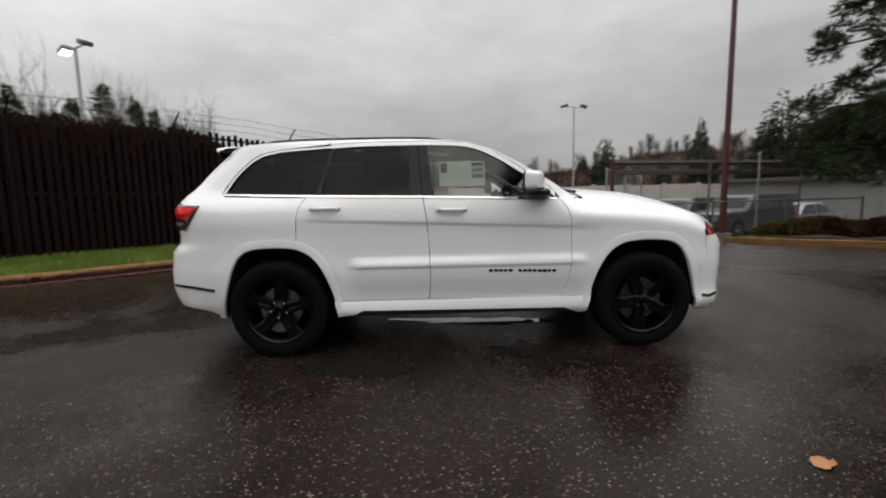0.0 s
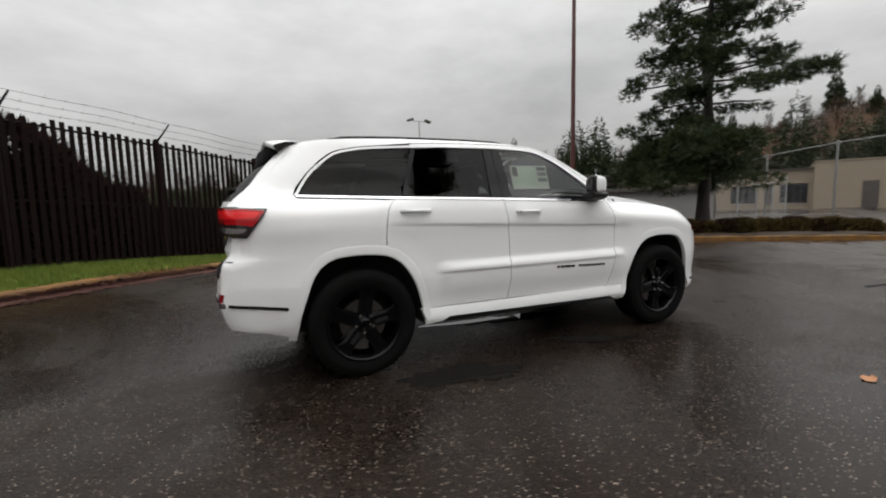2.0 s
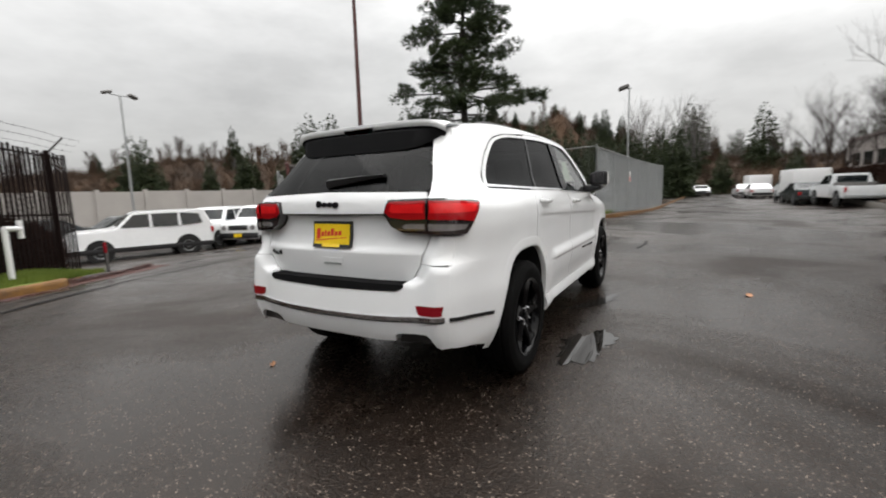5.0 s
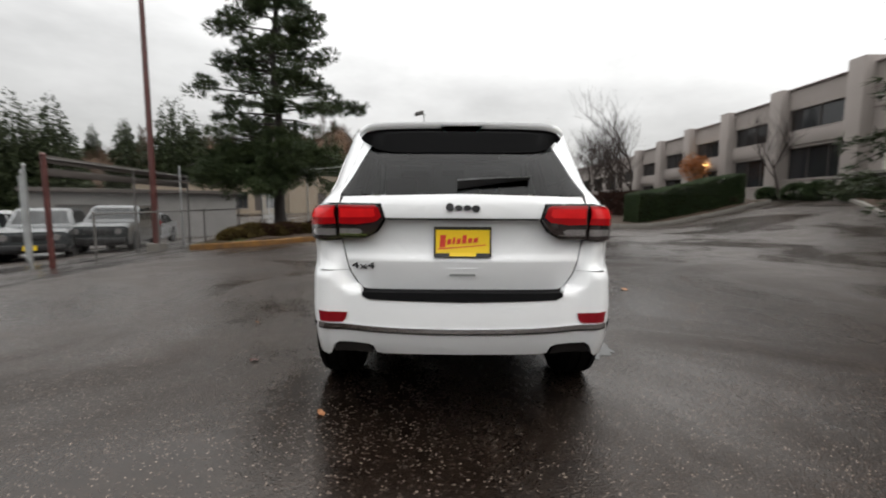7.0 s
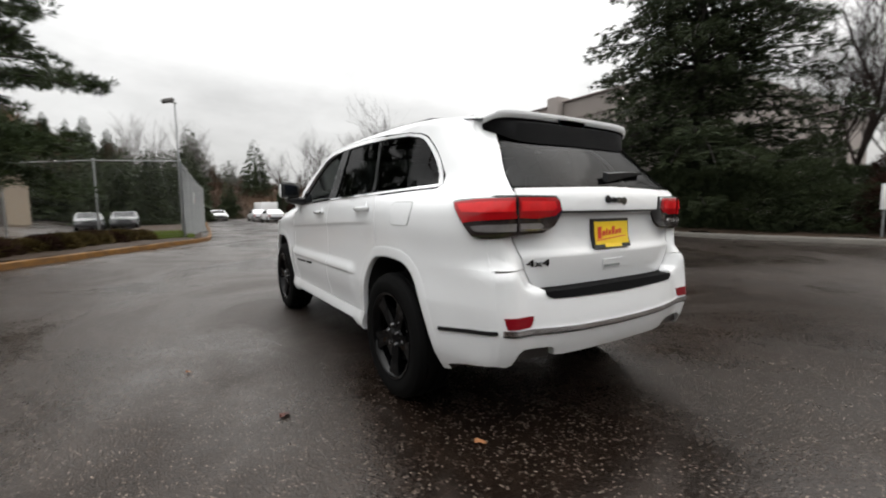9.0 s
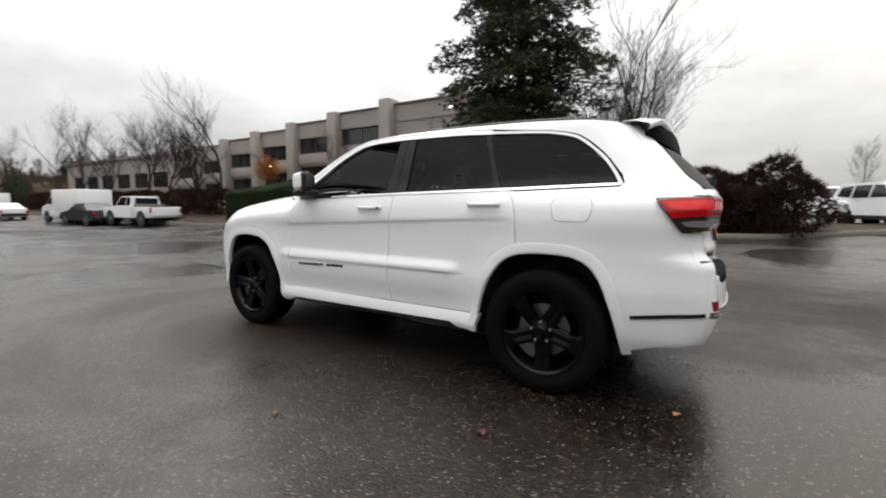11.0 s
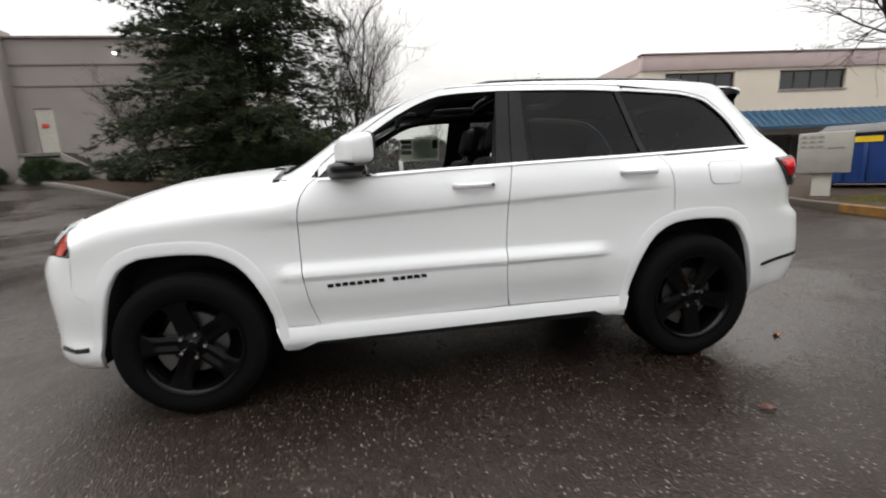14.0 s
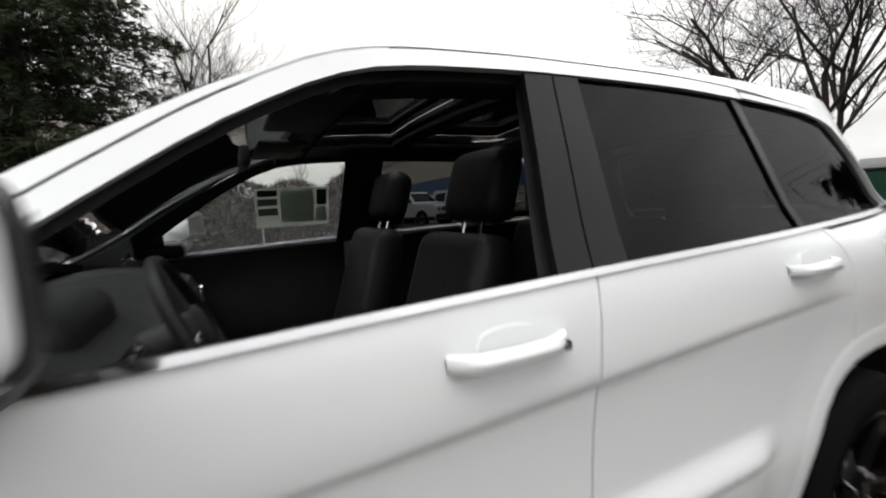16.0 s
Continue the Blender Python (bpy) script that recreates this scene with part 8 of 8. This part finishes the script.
conifer("fir_tree", "large dark evergreen fir with drooping branches", 5.6, -15.9, 18.5, 5.0, 1.5, 3, 46, 8, 11, shape=0.80, droop=0.42, dens=1.02)

for k, (x, y, top, r) in enumerate(((-27.3, 25.2, 8.6, 2.3), (-24.9, 27.2, 8.2, 2.9), (-23.5, 28.3, 9.5, 2.4), (-22.0, 29.3, 8.7, 1.7), (-21.1, 29.9, 7.9, 1.5))):
    conifer("fir_tree", "small dark pointed fir standing beyond the slatted fence", x, y, top - gz(x, y), r, 0.6, 200 + k, 26, 7, 9, shape=0.85, droop=0.30, dens=1.2)


def pine():
    """The tall pine on the island: bare lower trunk, broad uneven plates of needles."""
    t = tagged(empty("pine_tree"), "tall dark pine with ragged drooping crown on the island", "tree")
    L_ = Leaves(21)
    r = L_.r
    x, y = 13.12, 6.82
    z0 = gz(x, y, 0.1)
    tv, tf = [], []
    H = 11.6
    axis = [Vector((x + 0.10 * math.sin(i * 0.8), y + 0.08 * math.sin(i * 1.1), z0 + H * i / 12)) for i in range(13)]
    tube(tv, tf, axis, [0.22 * (1 - 0.9 * i / 12) + (0.08 if i == 0 else 0.01) for i in range(13)], 12)
    reach_at = curve_fn((0, 2.6), (0.2, 3.1), (0.4, 2.7), (0.6, 2.15), (0.75, 1.65), (0.88, 1.0), (1, 0.35))

    def lump(q, rx, rz, n):
        for _ in range(n):
            d = Vector((r.gauss(0, 1), r.gauss(0, 1), r.gauss(0.15, 1))).normalized()
            k = 0.45 + 0.6 * r.random()
            e = Vector((d.x, d.y, 0.25 + 0.5 * d.z)).normalized()
            L_.spray(q + Vector((d.x * rx, d.y * rx, d.z * rz)) * k, e, 0.20, 0.0105, 9)

    for k in range(92):
        f = k / 91
        zc = 2.7 + (H - 2.8) * f ** 0.95
        a = k * 2.4 + r.random() * 0.9
        reach = reach_at(f) * (0.55 + 0.55 * r.random())
        sag = 0.12 - 0.34 * r.random() - 0.10 * (1 - f)
        if k < 16:
            # the low skirts hang over the yard side
            a, zc, sag = 0.2 + 3.6 * k / 15 + r.uniform(-0.25, 0.25), 2.5 + 0.09 * k, -0.42 * r.random()
        out = Vector((math.cos(a), math.sin(a), 0))
        base = Vector((x, y, z0 + zc))
        pts = [base + out * reach * s + Vector((0, 0, reach * (sag * s * s + 0.10 * s))) + Vector((r.gauss(0, 0.08), r.gauss(0, 0.08), r.gauss(0, 0.06))) * s for s in (0, 0.25, 0.5, 0.75, 1)]
        tube(tv, tf, pts, [0.05 * (1 - f * 0.6) * (1 - 0.8 * i / 4) + 0.007 for i in range(5)], 5)
        side = Vector((-out.y, out.x, 0))
        for c in range(2 + int(reach * 0.95)):
            s = 0.35 + 0.67 * r.random() ** 0.8
            i = min(int(s * 4), 3)
            q = pts[i].lerp(pts[i + 1], min(1.0, s * 4 - i)) + side * r.gauss(0, 0.13 * reach) + Vector((0, 0, r.gauss(0.0, 0.16)))
            lump(q, 0.22 + 0.26 * r.random(), 0.10 + 0.12 * r.random(), 58)
    lump(Vector((x + 0.1, y, z0 + H)), 0.22, 0.5, 60)
    # heavy low boughs that droop towards the yard
    for k in range(32):
        a, zc, reach = 0.3 + 3.9 * k / 31 + r.uniform(-0.2, 0.2), 2.3 + 1.3 * r.random(), 2.4 + 1.2 * r.random()
        out = Vector((math.cos(a), math.sin(a), 0))
        pts = [Vector((x, y, z0 + zc)) + out * reach * s + Vector((0, 0, reach * (0.05 * s - 0.22 * s * s))) for s in (0, 0.25, 0.5, 0.75, 1)]
        tube(tv, tf, pts, [0.045 * (1 - 0.8 * i / 4) + 0.007 for i in range(5)], 5)
        side = Vector((-out.y, out.x, 0))
        for c in range(6):
            s = 0.3 + 0.72 * r.random()
            i = min(int(s * 4), 3)
            lump(pts[i].lerp(pts[i + 1], min(1.0, s * 4 - i)) + side * r.gauss(0, 0.4) + Vector((0, 0, r.gauss(-0.05, 0.15))), 0.34 + 0.26 * r.random(), 0.18 + 0.14 * r.random(), 60)
    raw("trunk", tv, tf, "bark", t, smooth=True)
    raw("crown", L_.v, L_.f, "pine", t)


pine()


def bare_tree(label, x, y, h, seed, levels=5, trunk=0.11, spread=0.5, up=0.12, dz=0.0, wood="twig"):
    t = tagged(empty("bare_tree"), label, "tree")
    r = random.Random(seed)
    vs, fs, bv, bf = [], [], [], []

    def grow(p, d, l, rad, lev):
        n = 4
        pts = [p]
        for i in range(n):
            d = (d + Vector((r.gauss(0, 0.07), r.gauss(0, 0.07), r.gauss(0.0, 0.05) + up * 0.25))).normalized()
            pts.append(pts[-1] + d * l / n)
        tube(*((bv, bf) if lev == 0 else (vs, fs)), pts, [rad * (1 - 0.45 * i / n) for i in range(n + 1)], 6 if lev < 2 else 3)
        if lev >= levels:
            return
        kids = r.randint(3, 5) if lev else r.randint(5, 7)
        for k in range(kids):
            i = r.randint(1 if lev else 2, n)
            ax = Vector((r.gauss(0, 1), r.gauss(0, 1), r.gauss(0, 0.35))).normalized()
            nd = (d * (1 - spread) + ax * spread * (1.0 if lev else 0.9) + Vector((0, 0, up))).normalized()
            grow(pts[i], nd, l * r.uniform(0.55, 0.80), max(rad * 0.47, 0.004), lev + 1)
    grow(Vector((x, y, gz(x, y) + dz)), Vector((0, 0, 1)), h * 0.42, trunk, 0)
    raw("trunk", bv, bf, wood, t, smooth=True)
    raw("crown", vs, fs, wood, t, smooth=True)
    return t


bare_tree("bare winter tree with a forked dark trunk", -12.0, -3.6, 8.6, 4, 5, 0.105, spread=0.50, up=0.12)
bare_tree("bare winter tree with a forked dark trunk", -12.25, -3.45, 9.0, 17, 5, 0.09, spread=0.50, up=0.12)
bare_tree("bare winter tree with fine grey twigs", -12.9, -6.1, 9.4, 9, 5, 0.13, spread=0.56, up=0.08)
bare_tree("bare winter tree with fine grey twigs", -16.5, -1.5, 8.0, 14, 5, 0.12)
bare_tree("tall bare winter tree beside the evergreen", 1.6, -18.0, 10.4, 5, 5, 0.12, spread=0.46, up=0.16)
for k, (x, y, h) in enumerate(((2.6, -19.4, 9.6), (0.2, -19.0, 8.8))):
    bare_tree("slender bare tree in the undergrowth", x, y, h, 90 + k, 5, 0.07, spread=0.46, up=0.16)
for k, (x, y, h) in enumerate(((-30.0, 30.8, 12.8), (-27.5, 32.7, 13.2), (-25.8, 34.0, 13.2), (-24.1, 35.1, 12.2), (-21.3, 36.6, 11.0), (-32.0, 28.4, 12.6))):
    bare_tree("pale grey bare tree behind the slatted fence", x, y, h, 120 + k, 4, 0.13, spread=0.34, up=0.26, wood="birch")
bare_tree("small bare tree against the concrete wall", 10.55, -18.6, 5.4, 7, 5, 0.07, spread=0.5, up=0.12)
bare_tree("small bare tree before the office windows", 19.6, -18.6, 5.6, 8, 4, 0.07, spread=0.4, up=0.2)
for k, (x, y, h) in enumerate(((23.4, -11.9, 8.2), (26.5, -12.2, 6.4), (28.8, -13.6, 6.9), (31, -12.4, 7.2), (35, -13, 7.6), (38, -14.2, 7.6), (40, -12.6, 7.8), (46, -12.4, 8.0), (52, -12.2, 8.0), (60, -11.6, 9.0))):
    bare_tree("bare roadside tree with dark spreading limbs", x, y, h * 1.12, 30 + k, 4, 0.10, spread=0.46, up=0.16)


def shrub(name, label, mat_, blobs, seed, count, l=0.16, w=0.03, category="shrub", kind=""):
    """A mass of small leaves round a set of lumps (x, y, z, rx, ry, rz)."""
    L_ = Leaves(seed)
    r = L_.r
    tot = sum(b[3] * b[4] + b[3] * b[5] + b[4] * b[5] for b in blobs)
    for b in blobs:
        n = int(count * (b[3] * b[4] + b[3] * b[5] + b[4] * b[5]) / tot)
        for _ in range(n):
            d = Vector((r.gauss(0, 1), r.gauss(0, 1), r.gauss(0.1, 1))).normalized()
            q = Vector((b[0] + d.x * b[3], b[1] + d.y * b[4], b[2] + d.z * b[5])) 
            k = 0.82 + 0.22 * noise.noise((q.x * 1.7, q.y * 1.7, q.z * 1.7)) + 0.12 * r.random()
            q = Vector((b[0] + d.x * b[3] * k, b[1] + d.y * b[4] * k, b[2] + d.z * b[5] * k))
            if q.z < gz(q.x, q.y):
                continue
            L_.spray(q, d, l, w, 3)
    ob = raw(name, L_.v, L_.f, mat_)
    return tagged(ob, label, category, kind=kind)


rs_ = random.Random(77)
under = []
for k in range(22):
    x = -4.5 + 15.5 * k / 21
    hh = 1.3 + 0.5 * rs_.random() + (0.5 if 1 < x < 8 else 0.0)
    y = -13.9 - 0.5 * rs_.random() - 0.10 * max(0, x - 7)
    under.append((x, y, gz(x, y) + hh * 0.55, 0.95, 0.9, hh * 0.62))
    under.append((x + 0.3, y - 1.6, gz(x, y) + hh * 0.8, 1.0, 0.9, hh * 0.8))
shrub("evergreen_shrubs", "dense dark evergreen shrubs under the fir", "fir", [b for b in under if -0.5 < b[0] < 6.6], 8, 46000, 0.13, 0.016, kind="stuff")
shrub("undergrowth", "brown leafless undergrowth beside the fir", "brush", [b for b in under if b[0] <= -0.5], 9, 22000, 0.22, 0.014, kind="stuff")
# clipped hedge on the bank
L_ = Leaves(12)
r = L_.r
for _ in range(30000):
    u, q = r.random(), r.random()
    f = r.randrange(5)
    # local box: along 5.4, across 1.7, high 1.75
    a, c, z = u * 5.6, q * 1.8, r.random() * 1.5
    d = Vector((0, 0, 1))
    if f == 0:
        c, d = 0, Vector((-1, 0, 0))
    elif f == 1:
        c, d = 1.8, Vector((1, 0, 0))
    elif f == 2:
        a, d = 0, Vector((0, 1, 0))
    elif f == 3:
        a, d = 5.6, Vector((0, -1, 0))
    else:
        z = 1.5
    px, py = 18.4 + c + 0.03 * a, -10.3 - a
    pz = gz(px, py) + 0.25 + z * (1 + 0.06 * noise.noise((px, py, 0))) + 0.05 * noise.noise((px * 3, py * 3, z * 3))
    L_.spray(Vector((px, py, pz)) + d * 0.06 * noise.noise((px * 2, py * 2, z * 2)), d, 0.10, 0.025, 3)
tagged(raw("hedge", L_.v, L_.f, "hedge"), "clipped dark green hedge on the bank", "hedge")
hb = boxed(18.55, 20.05, -15.8, -10.4, 0.3, 1.75)
tagged(finish(hb, "hedge_core", "soil", smooth=False), "dark woody inside of the clipped hedge", "hedge")
low = []
for k in range(22):
    t = k / 21
    x, y = 8.9 + 6.6 * t, 6.0 - 3.5 * t + 0.4 * rs_.random()
    low.append((x, y + 0.4, gz(x, y) + 0.16, 0.7, 0.55, 0.30 + 0.08 * rs_.random()))
shrub("low_shrubs", "low olive-brown groundcover bordering the island", "olive", low[::2], 15, 12000, 0.12, 0.025, kind="stuff")
shrub("low_shrubs", "low brown shrubs on the island", "brush", low[1::2], 16, 11000, 0.12, 0.025, kind="stuff")
for k, (x, y, s) in enumerate(((14.55, -18.3, 0.80), (13.55, -18.35, 0.62), (11.55, -18.75, 0.76), (17.4, -18.9, 0.72), (18.9, -18.9, 0.7), (21.0, -18.9, 0.55), (24.3, -18.8, 0.7))):
    shrub("round_shrub", "rounded green shrub at the foot of the office wall", "hedge", [(x, y, gz(x, y) + s * 0.55, s, s, s * 0.75)], 40 + k, 2200, 0.12, 0.03)
# brown brush behind the slatted fence
heap = []
for k in range(30):
    s = 0.3 + 22 * k / 29
    p = fence_pt(s, -1.2 - 0.5 * rs_.random())
    hh = 1.15 + 1.50 * ss((s - 5.2) / 2.8)
    heap.append((p[0], p[1], gz(*p) + hh * 0.55, 1.0, 1.0, hh * 0.62))
shrub("brush", "tangled dark brown winter brush behind the fence", "brush", heap, 19, 60000, 0.30, 0.034, kind="stuff")
thicket = []
for k in range(26):
    x, y = -25 + 22 * k / 25, 17 + 9 * k / 25 + 2 * rs_.random()
    thicket.append((x, y, 0.3, 1.5, 1.3, 1.5 + 0.8 * rs_.random()))
shrub("thicket", "dark evergreen thicket beyond the slatted fence", "fir", thicket, 29, 26000, 0.34, 0.06, kind="stuff")
red = [(24 + 3.0 * k, -12.2 - 0.5 * rs_.random(), gz(24 + 3 * k, -12) + 0.9, 1.9, 1.0, 0.9) for k in range(12)]
shrub("red_brush", "reddish-brown leafless brush on the bank", "brush", red, 23, 16000, 0.30, 0.025, kind="stuff")
# orange-leaved small tree by the entrance lamp
ot = bare_tree("small tree with orange autumn leaves", 27.6, -18.4, 4.2, 70, 4, 0.06)
L_ = Leaves(71)
for _ in range(1500):
    d = Vector((L_.r.gauss(0, 1), L_.r.gauss(0, 1), L_.r.gauss(0, 0.8))).normalized()
    L_.spray(Vector((27.6, -18.4, gz(27.6, -18.4) + 2.5)) + d * (0.3 + 0.75 * L_.r.random()), d, 0.12, 0.04, 2)
raw("autumn_leaves", L_.v, L_.f, "orange_leaf", ot)

# ---------------------------------------------------------------- woods in the distance
def woods(name, label, spots, seed, mat_, kind_):
    L_ = Leaves(seed)
    r = L_.r
    for x, y, h, *up in spots:
        z0 = up[0] if up else gz(x, y) if abs(x) < 60 and abs(y) < 60 else -0.8
        if kind_ == "fir":
            wid = h * r.uniform(0.17, 0.23)
            for _ in range(int(900 + h * 110)):
                g = 1 - math.sqrt(r.random())
                lay_ = 0.72 + 0.5 * abs(math.sin(g * h * 1.9 + x))
                rad = wid * (1 - g) ** 0.62 * lay_ * (0.40 + 0.60 * r.random())
                a = r.random() * 6.283
                d = Vector((math.cos(a), math.sin(a), -0.30))
                L_.spray(Vector((x + math.cos(a) * rad, y + math.sin(a) * rad, z0 + 0.3 + (h - 0.3) * g)), d, (0.28 + h * 0.030) * (1.1 - 0.8 * g), 0.035 + 0.007 * h * (1.1 - 0.75 * g), 3)
            k0 = len(L_.v)
            L_.v += [(x + wid * 0.42 * math.cos(j * 0.785) * (0.8 + 0.4 * r.random()), y + wid * 0.42 * math.sin(j * 0.785), z0) for j in range(8)] + [(x, y, z0 + h * 0.78)]
            L_.f += [(k0 + j, k0 + (j + 1) % 8, k0 + 8) for j in range(8)]
        else:
            for _ in range(60):
                a, f = r.random() * 6.283, 0.2 + 0.7 * r.random()
                d = Vector((math.cos(a) * 0.45, math.sin(a) * 0.45, 0.9)).normalized()
                p = Vector((x, y, z0 + h * f * 0.75))
                q = p + d * h * 0.30 * (1.1 - f * 0.5)
                s = Vector((-d.y, d.x, 0)) * 0.035
                L_.tri(p - s, p + s, q)
                for _ in range(5):
                    e = (d + Vector((r.gauss(0, 0.35), r.gauss(0, 0.35), r.gauss(0.1, 0.2)))).normalized()
                    b = p.lerp(q, 0.3 + 0.7 * r.random())
                    s2 = Vector((r.gauss(0, 1), r.gauss(0, 1), 0)).normalized() * 0.022
                    L_.tri(b - s2, b + s2, b + e * h * 0.13)
            L_.tri((x - 0.12, y, z0), (x + 0.12, y, z0), (x, y, z0 + h * 0.9))
            L_.tri((x, y - 0.12, z0), (x, y + 0.12, z0), (x, y, z0 + h * 0.9))
    return tagged(raw(name, L_.v, L_.f, mat_), label, "trees", kind="stuff")


rw = random.Random(101)
firs, bares = [], []


def ray_spot(cx, cy, ang, dist):
    return cx + dist * math.cos(radians(ang)), cy + dist * math.sin(radians(ang))


# (bearing and distance from the yard's west side, height)
for ang, dist, h in ((46.5, 60, 10.5), (45.2, 58, 11.5), (43.6, 60, 11.0), (42.4, 57, 11.6), (41.3, 60, 9.0), (37.0, 60, 10.0), (35.5, 62, 8.5), (33.0, 57, 12.5), (31.8, 60, 13.0), (30.4, 58, 11.5), (27, 60, 11), (23.6, 62, 14.5), (22.0, 66, 11.5), (19.5, 64, 12), (17.4, 66, 12.5), (15.3, 64, 14.0), (14.2, 60, 11.0), (12.2, 62, 11.0), (10.4, 60, 10.5), (53.2, 66, 8.5), (52.4, 68, 7.5), (49, 70, 7), (57, 70, 7), (62, 75, 7.5), (9.0, 58, 8.5), (7.4, 52, 7.5), (6.0, 55, 7.0), (4.6, 50, 7.2), (3.2, 52, 7.4), (1.9, 60, 8.6), (0.3, 62, 9.4), (-0.9, 66, 7.0), (-7.4, 95, 16.0)):
    x, y = ray_spot(-4.4, -0.6, ang, dist)
    firs.append((x, y, h * (0.86 if 9 < ang < 29 else 1.02)))
for k in range(46):
    ang = 8 + 130 * rw.random()
    dist = 64 + 40 * rw.random()
    x, y = ray_spot(0, 0, ang, dist)
    (firs if rw.random() < 0.42 else bares).append((x, y, 7 + 5 * rw.random() if rw.random() < 0.7 else 11))
for k in range(26):
    x = 43 + 40 * rw.random()
    firs.append((x, 3.5 + 4.5 * rw.random(), 4.5 + 3.5 * rw.random()))
for k in range(40):
    ang = -9 + 20 * rw.random()
    x, y = ray_spot(0, 0, ang, 95 + 60 * rw.random())
    (bares if rw.random() < 0.75 else firs).append((x, y, 11 + 7 * rw.random()))
for x, y, h in ((88, -1.5, 17), (110, -3, 20), (70, 7, 11), (63, 8, 9)):
    firs.append((x, y, h))
for k in range(22):
    x, y = ray_spot(0, 0, -4 + 12 * rw.random(), 84 + 40 * rw.random())
    bares.append((x, y, 16 + 6 * rw.random()))
for k in range(16):
    ang = 118 + 40 * rw.random()
    x, y = ray_spot(0, 0, ang, 34 + 14 * rw.random())
    bares.append((x, y, 9 + 3 * rw.random()))
for k in range(26):
    ang = 182 + 84 * rw.random()
    x, y = ray_spot(0, 0, ang, 48 + 30 * rw.random())
    (firs if rw.random() < 0.5 else bares).append((x, y, 9 + 5 * rw.random()))
woods("conifer_woods", "dark conifers in a misty belt beyond the yard", firs, 55, "fir", "fir")
woods("bare_woods", "bare pale grey winter trees beyond the yard", bares, 56, "birch", "bare")

# low wooded rise that closes the view to the north and east
rise_h = curve_fn((-40, 4.0), (-14, 5.5), (-5, 6.0), (3, 7.0), (9, 11.5), (15, 14.5), (22, 14.0), (30, 11.5), (40, 9.0), (50, 8.0), (60, 8.6), (70, 6.5), (80, 5.0), (120, 5.0), (160, 5.0))


def rise_z(ang, d):
    n = noise.noise((ang * 0.25, d * 0.03, 2.0)) * 0.18 + noise.noise((ang * 0.9, d * 0.12, 5.0)) * 0.07
    return -1.4 + 1.3 * rise_h(ang) * ss((d - 68) / 30) * (0.95 + n)


hv, hf = [], []
NA, ND = 400, 22
for i in range(NA + 1):
    ang = -38 + 190 * i / NA
    for j in range(ND + 1):
        d = 66 + 74 * (j / ND) ** 1.2
        x, y = ray_spot(0, 0, ang, d)
        z = rise_z(ang, d)
        hv.append((x, y, z - 0.8 + 0.5 * rw.random() * ss((d - 68) / 10)))
for i in range(NA):
    for j in range(ND):
        k = i * (ND + 1) + j
        hf.append((k, k + ND + 1, k + ND + 2, k + 1))
hill = tagged(raw("wooded_rise", hv, hf, "far_brush"), "brown leafless wooded rise beyond the lots", "woods", kind="stuff")
L_ = Leaves(61)
for _ in range(26000):
    ang, d = -38 + 190 * L_.r.random(), 72 + 60 * L_.r.random()
    x, y = ray_spot(0, 0, ang, d)
    z = rise_z(ang, d)
    L_.spray(Vector((x, y, z - 0.4)), Vector((0, 0, 0.9)), 1.9, 0.035, 5)
raw("twigs", L_.v, L_.f, "far_brush", hill)

hill_firs, hill_bares = [], []
for k in range(330):
    ang, d = -30 + 165 * rw.random(), 74 + 44 * rw.random() ** 1.3
    x, y = ray_spot(0, 0, ang, d)
    z = rise_z(ang, d) - 0.9
    if rw.random() < (0.26 if ang < 40 else 0.10):
        hill_firs.append((x, y, 4.5 + 4.5 * rw.random(), z))
    else:
        hill_bares.append((x, y, 3.5 + 3.0 * rw.random(), z))
woods("hillside_conifers", "dark conifers scattered over the wooded rise", hill_firs, 57, "fir", "fir")
woods("hillside_trees", "bare brown trees covering the wooded rise", hill_bares, 58, "far_brush", "bare")
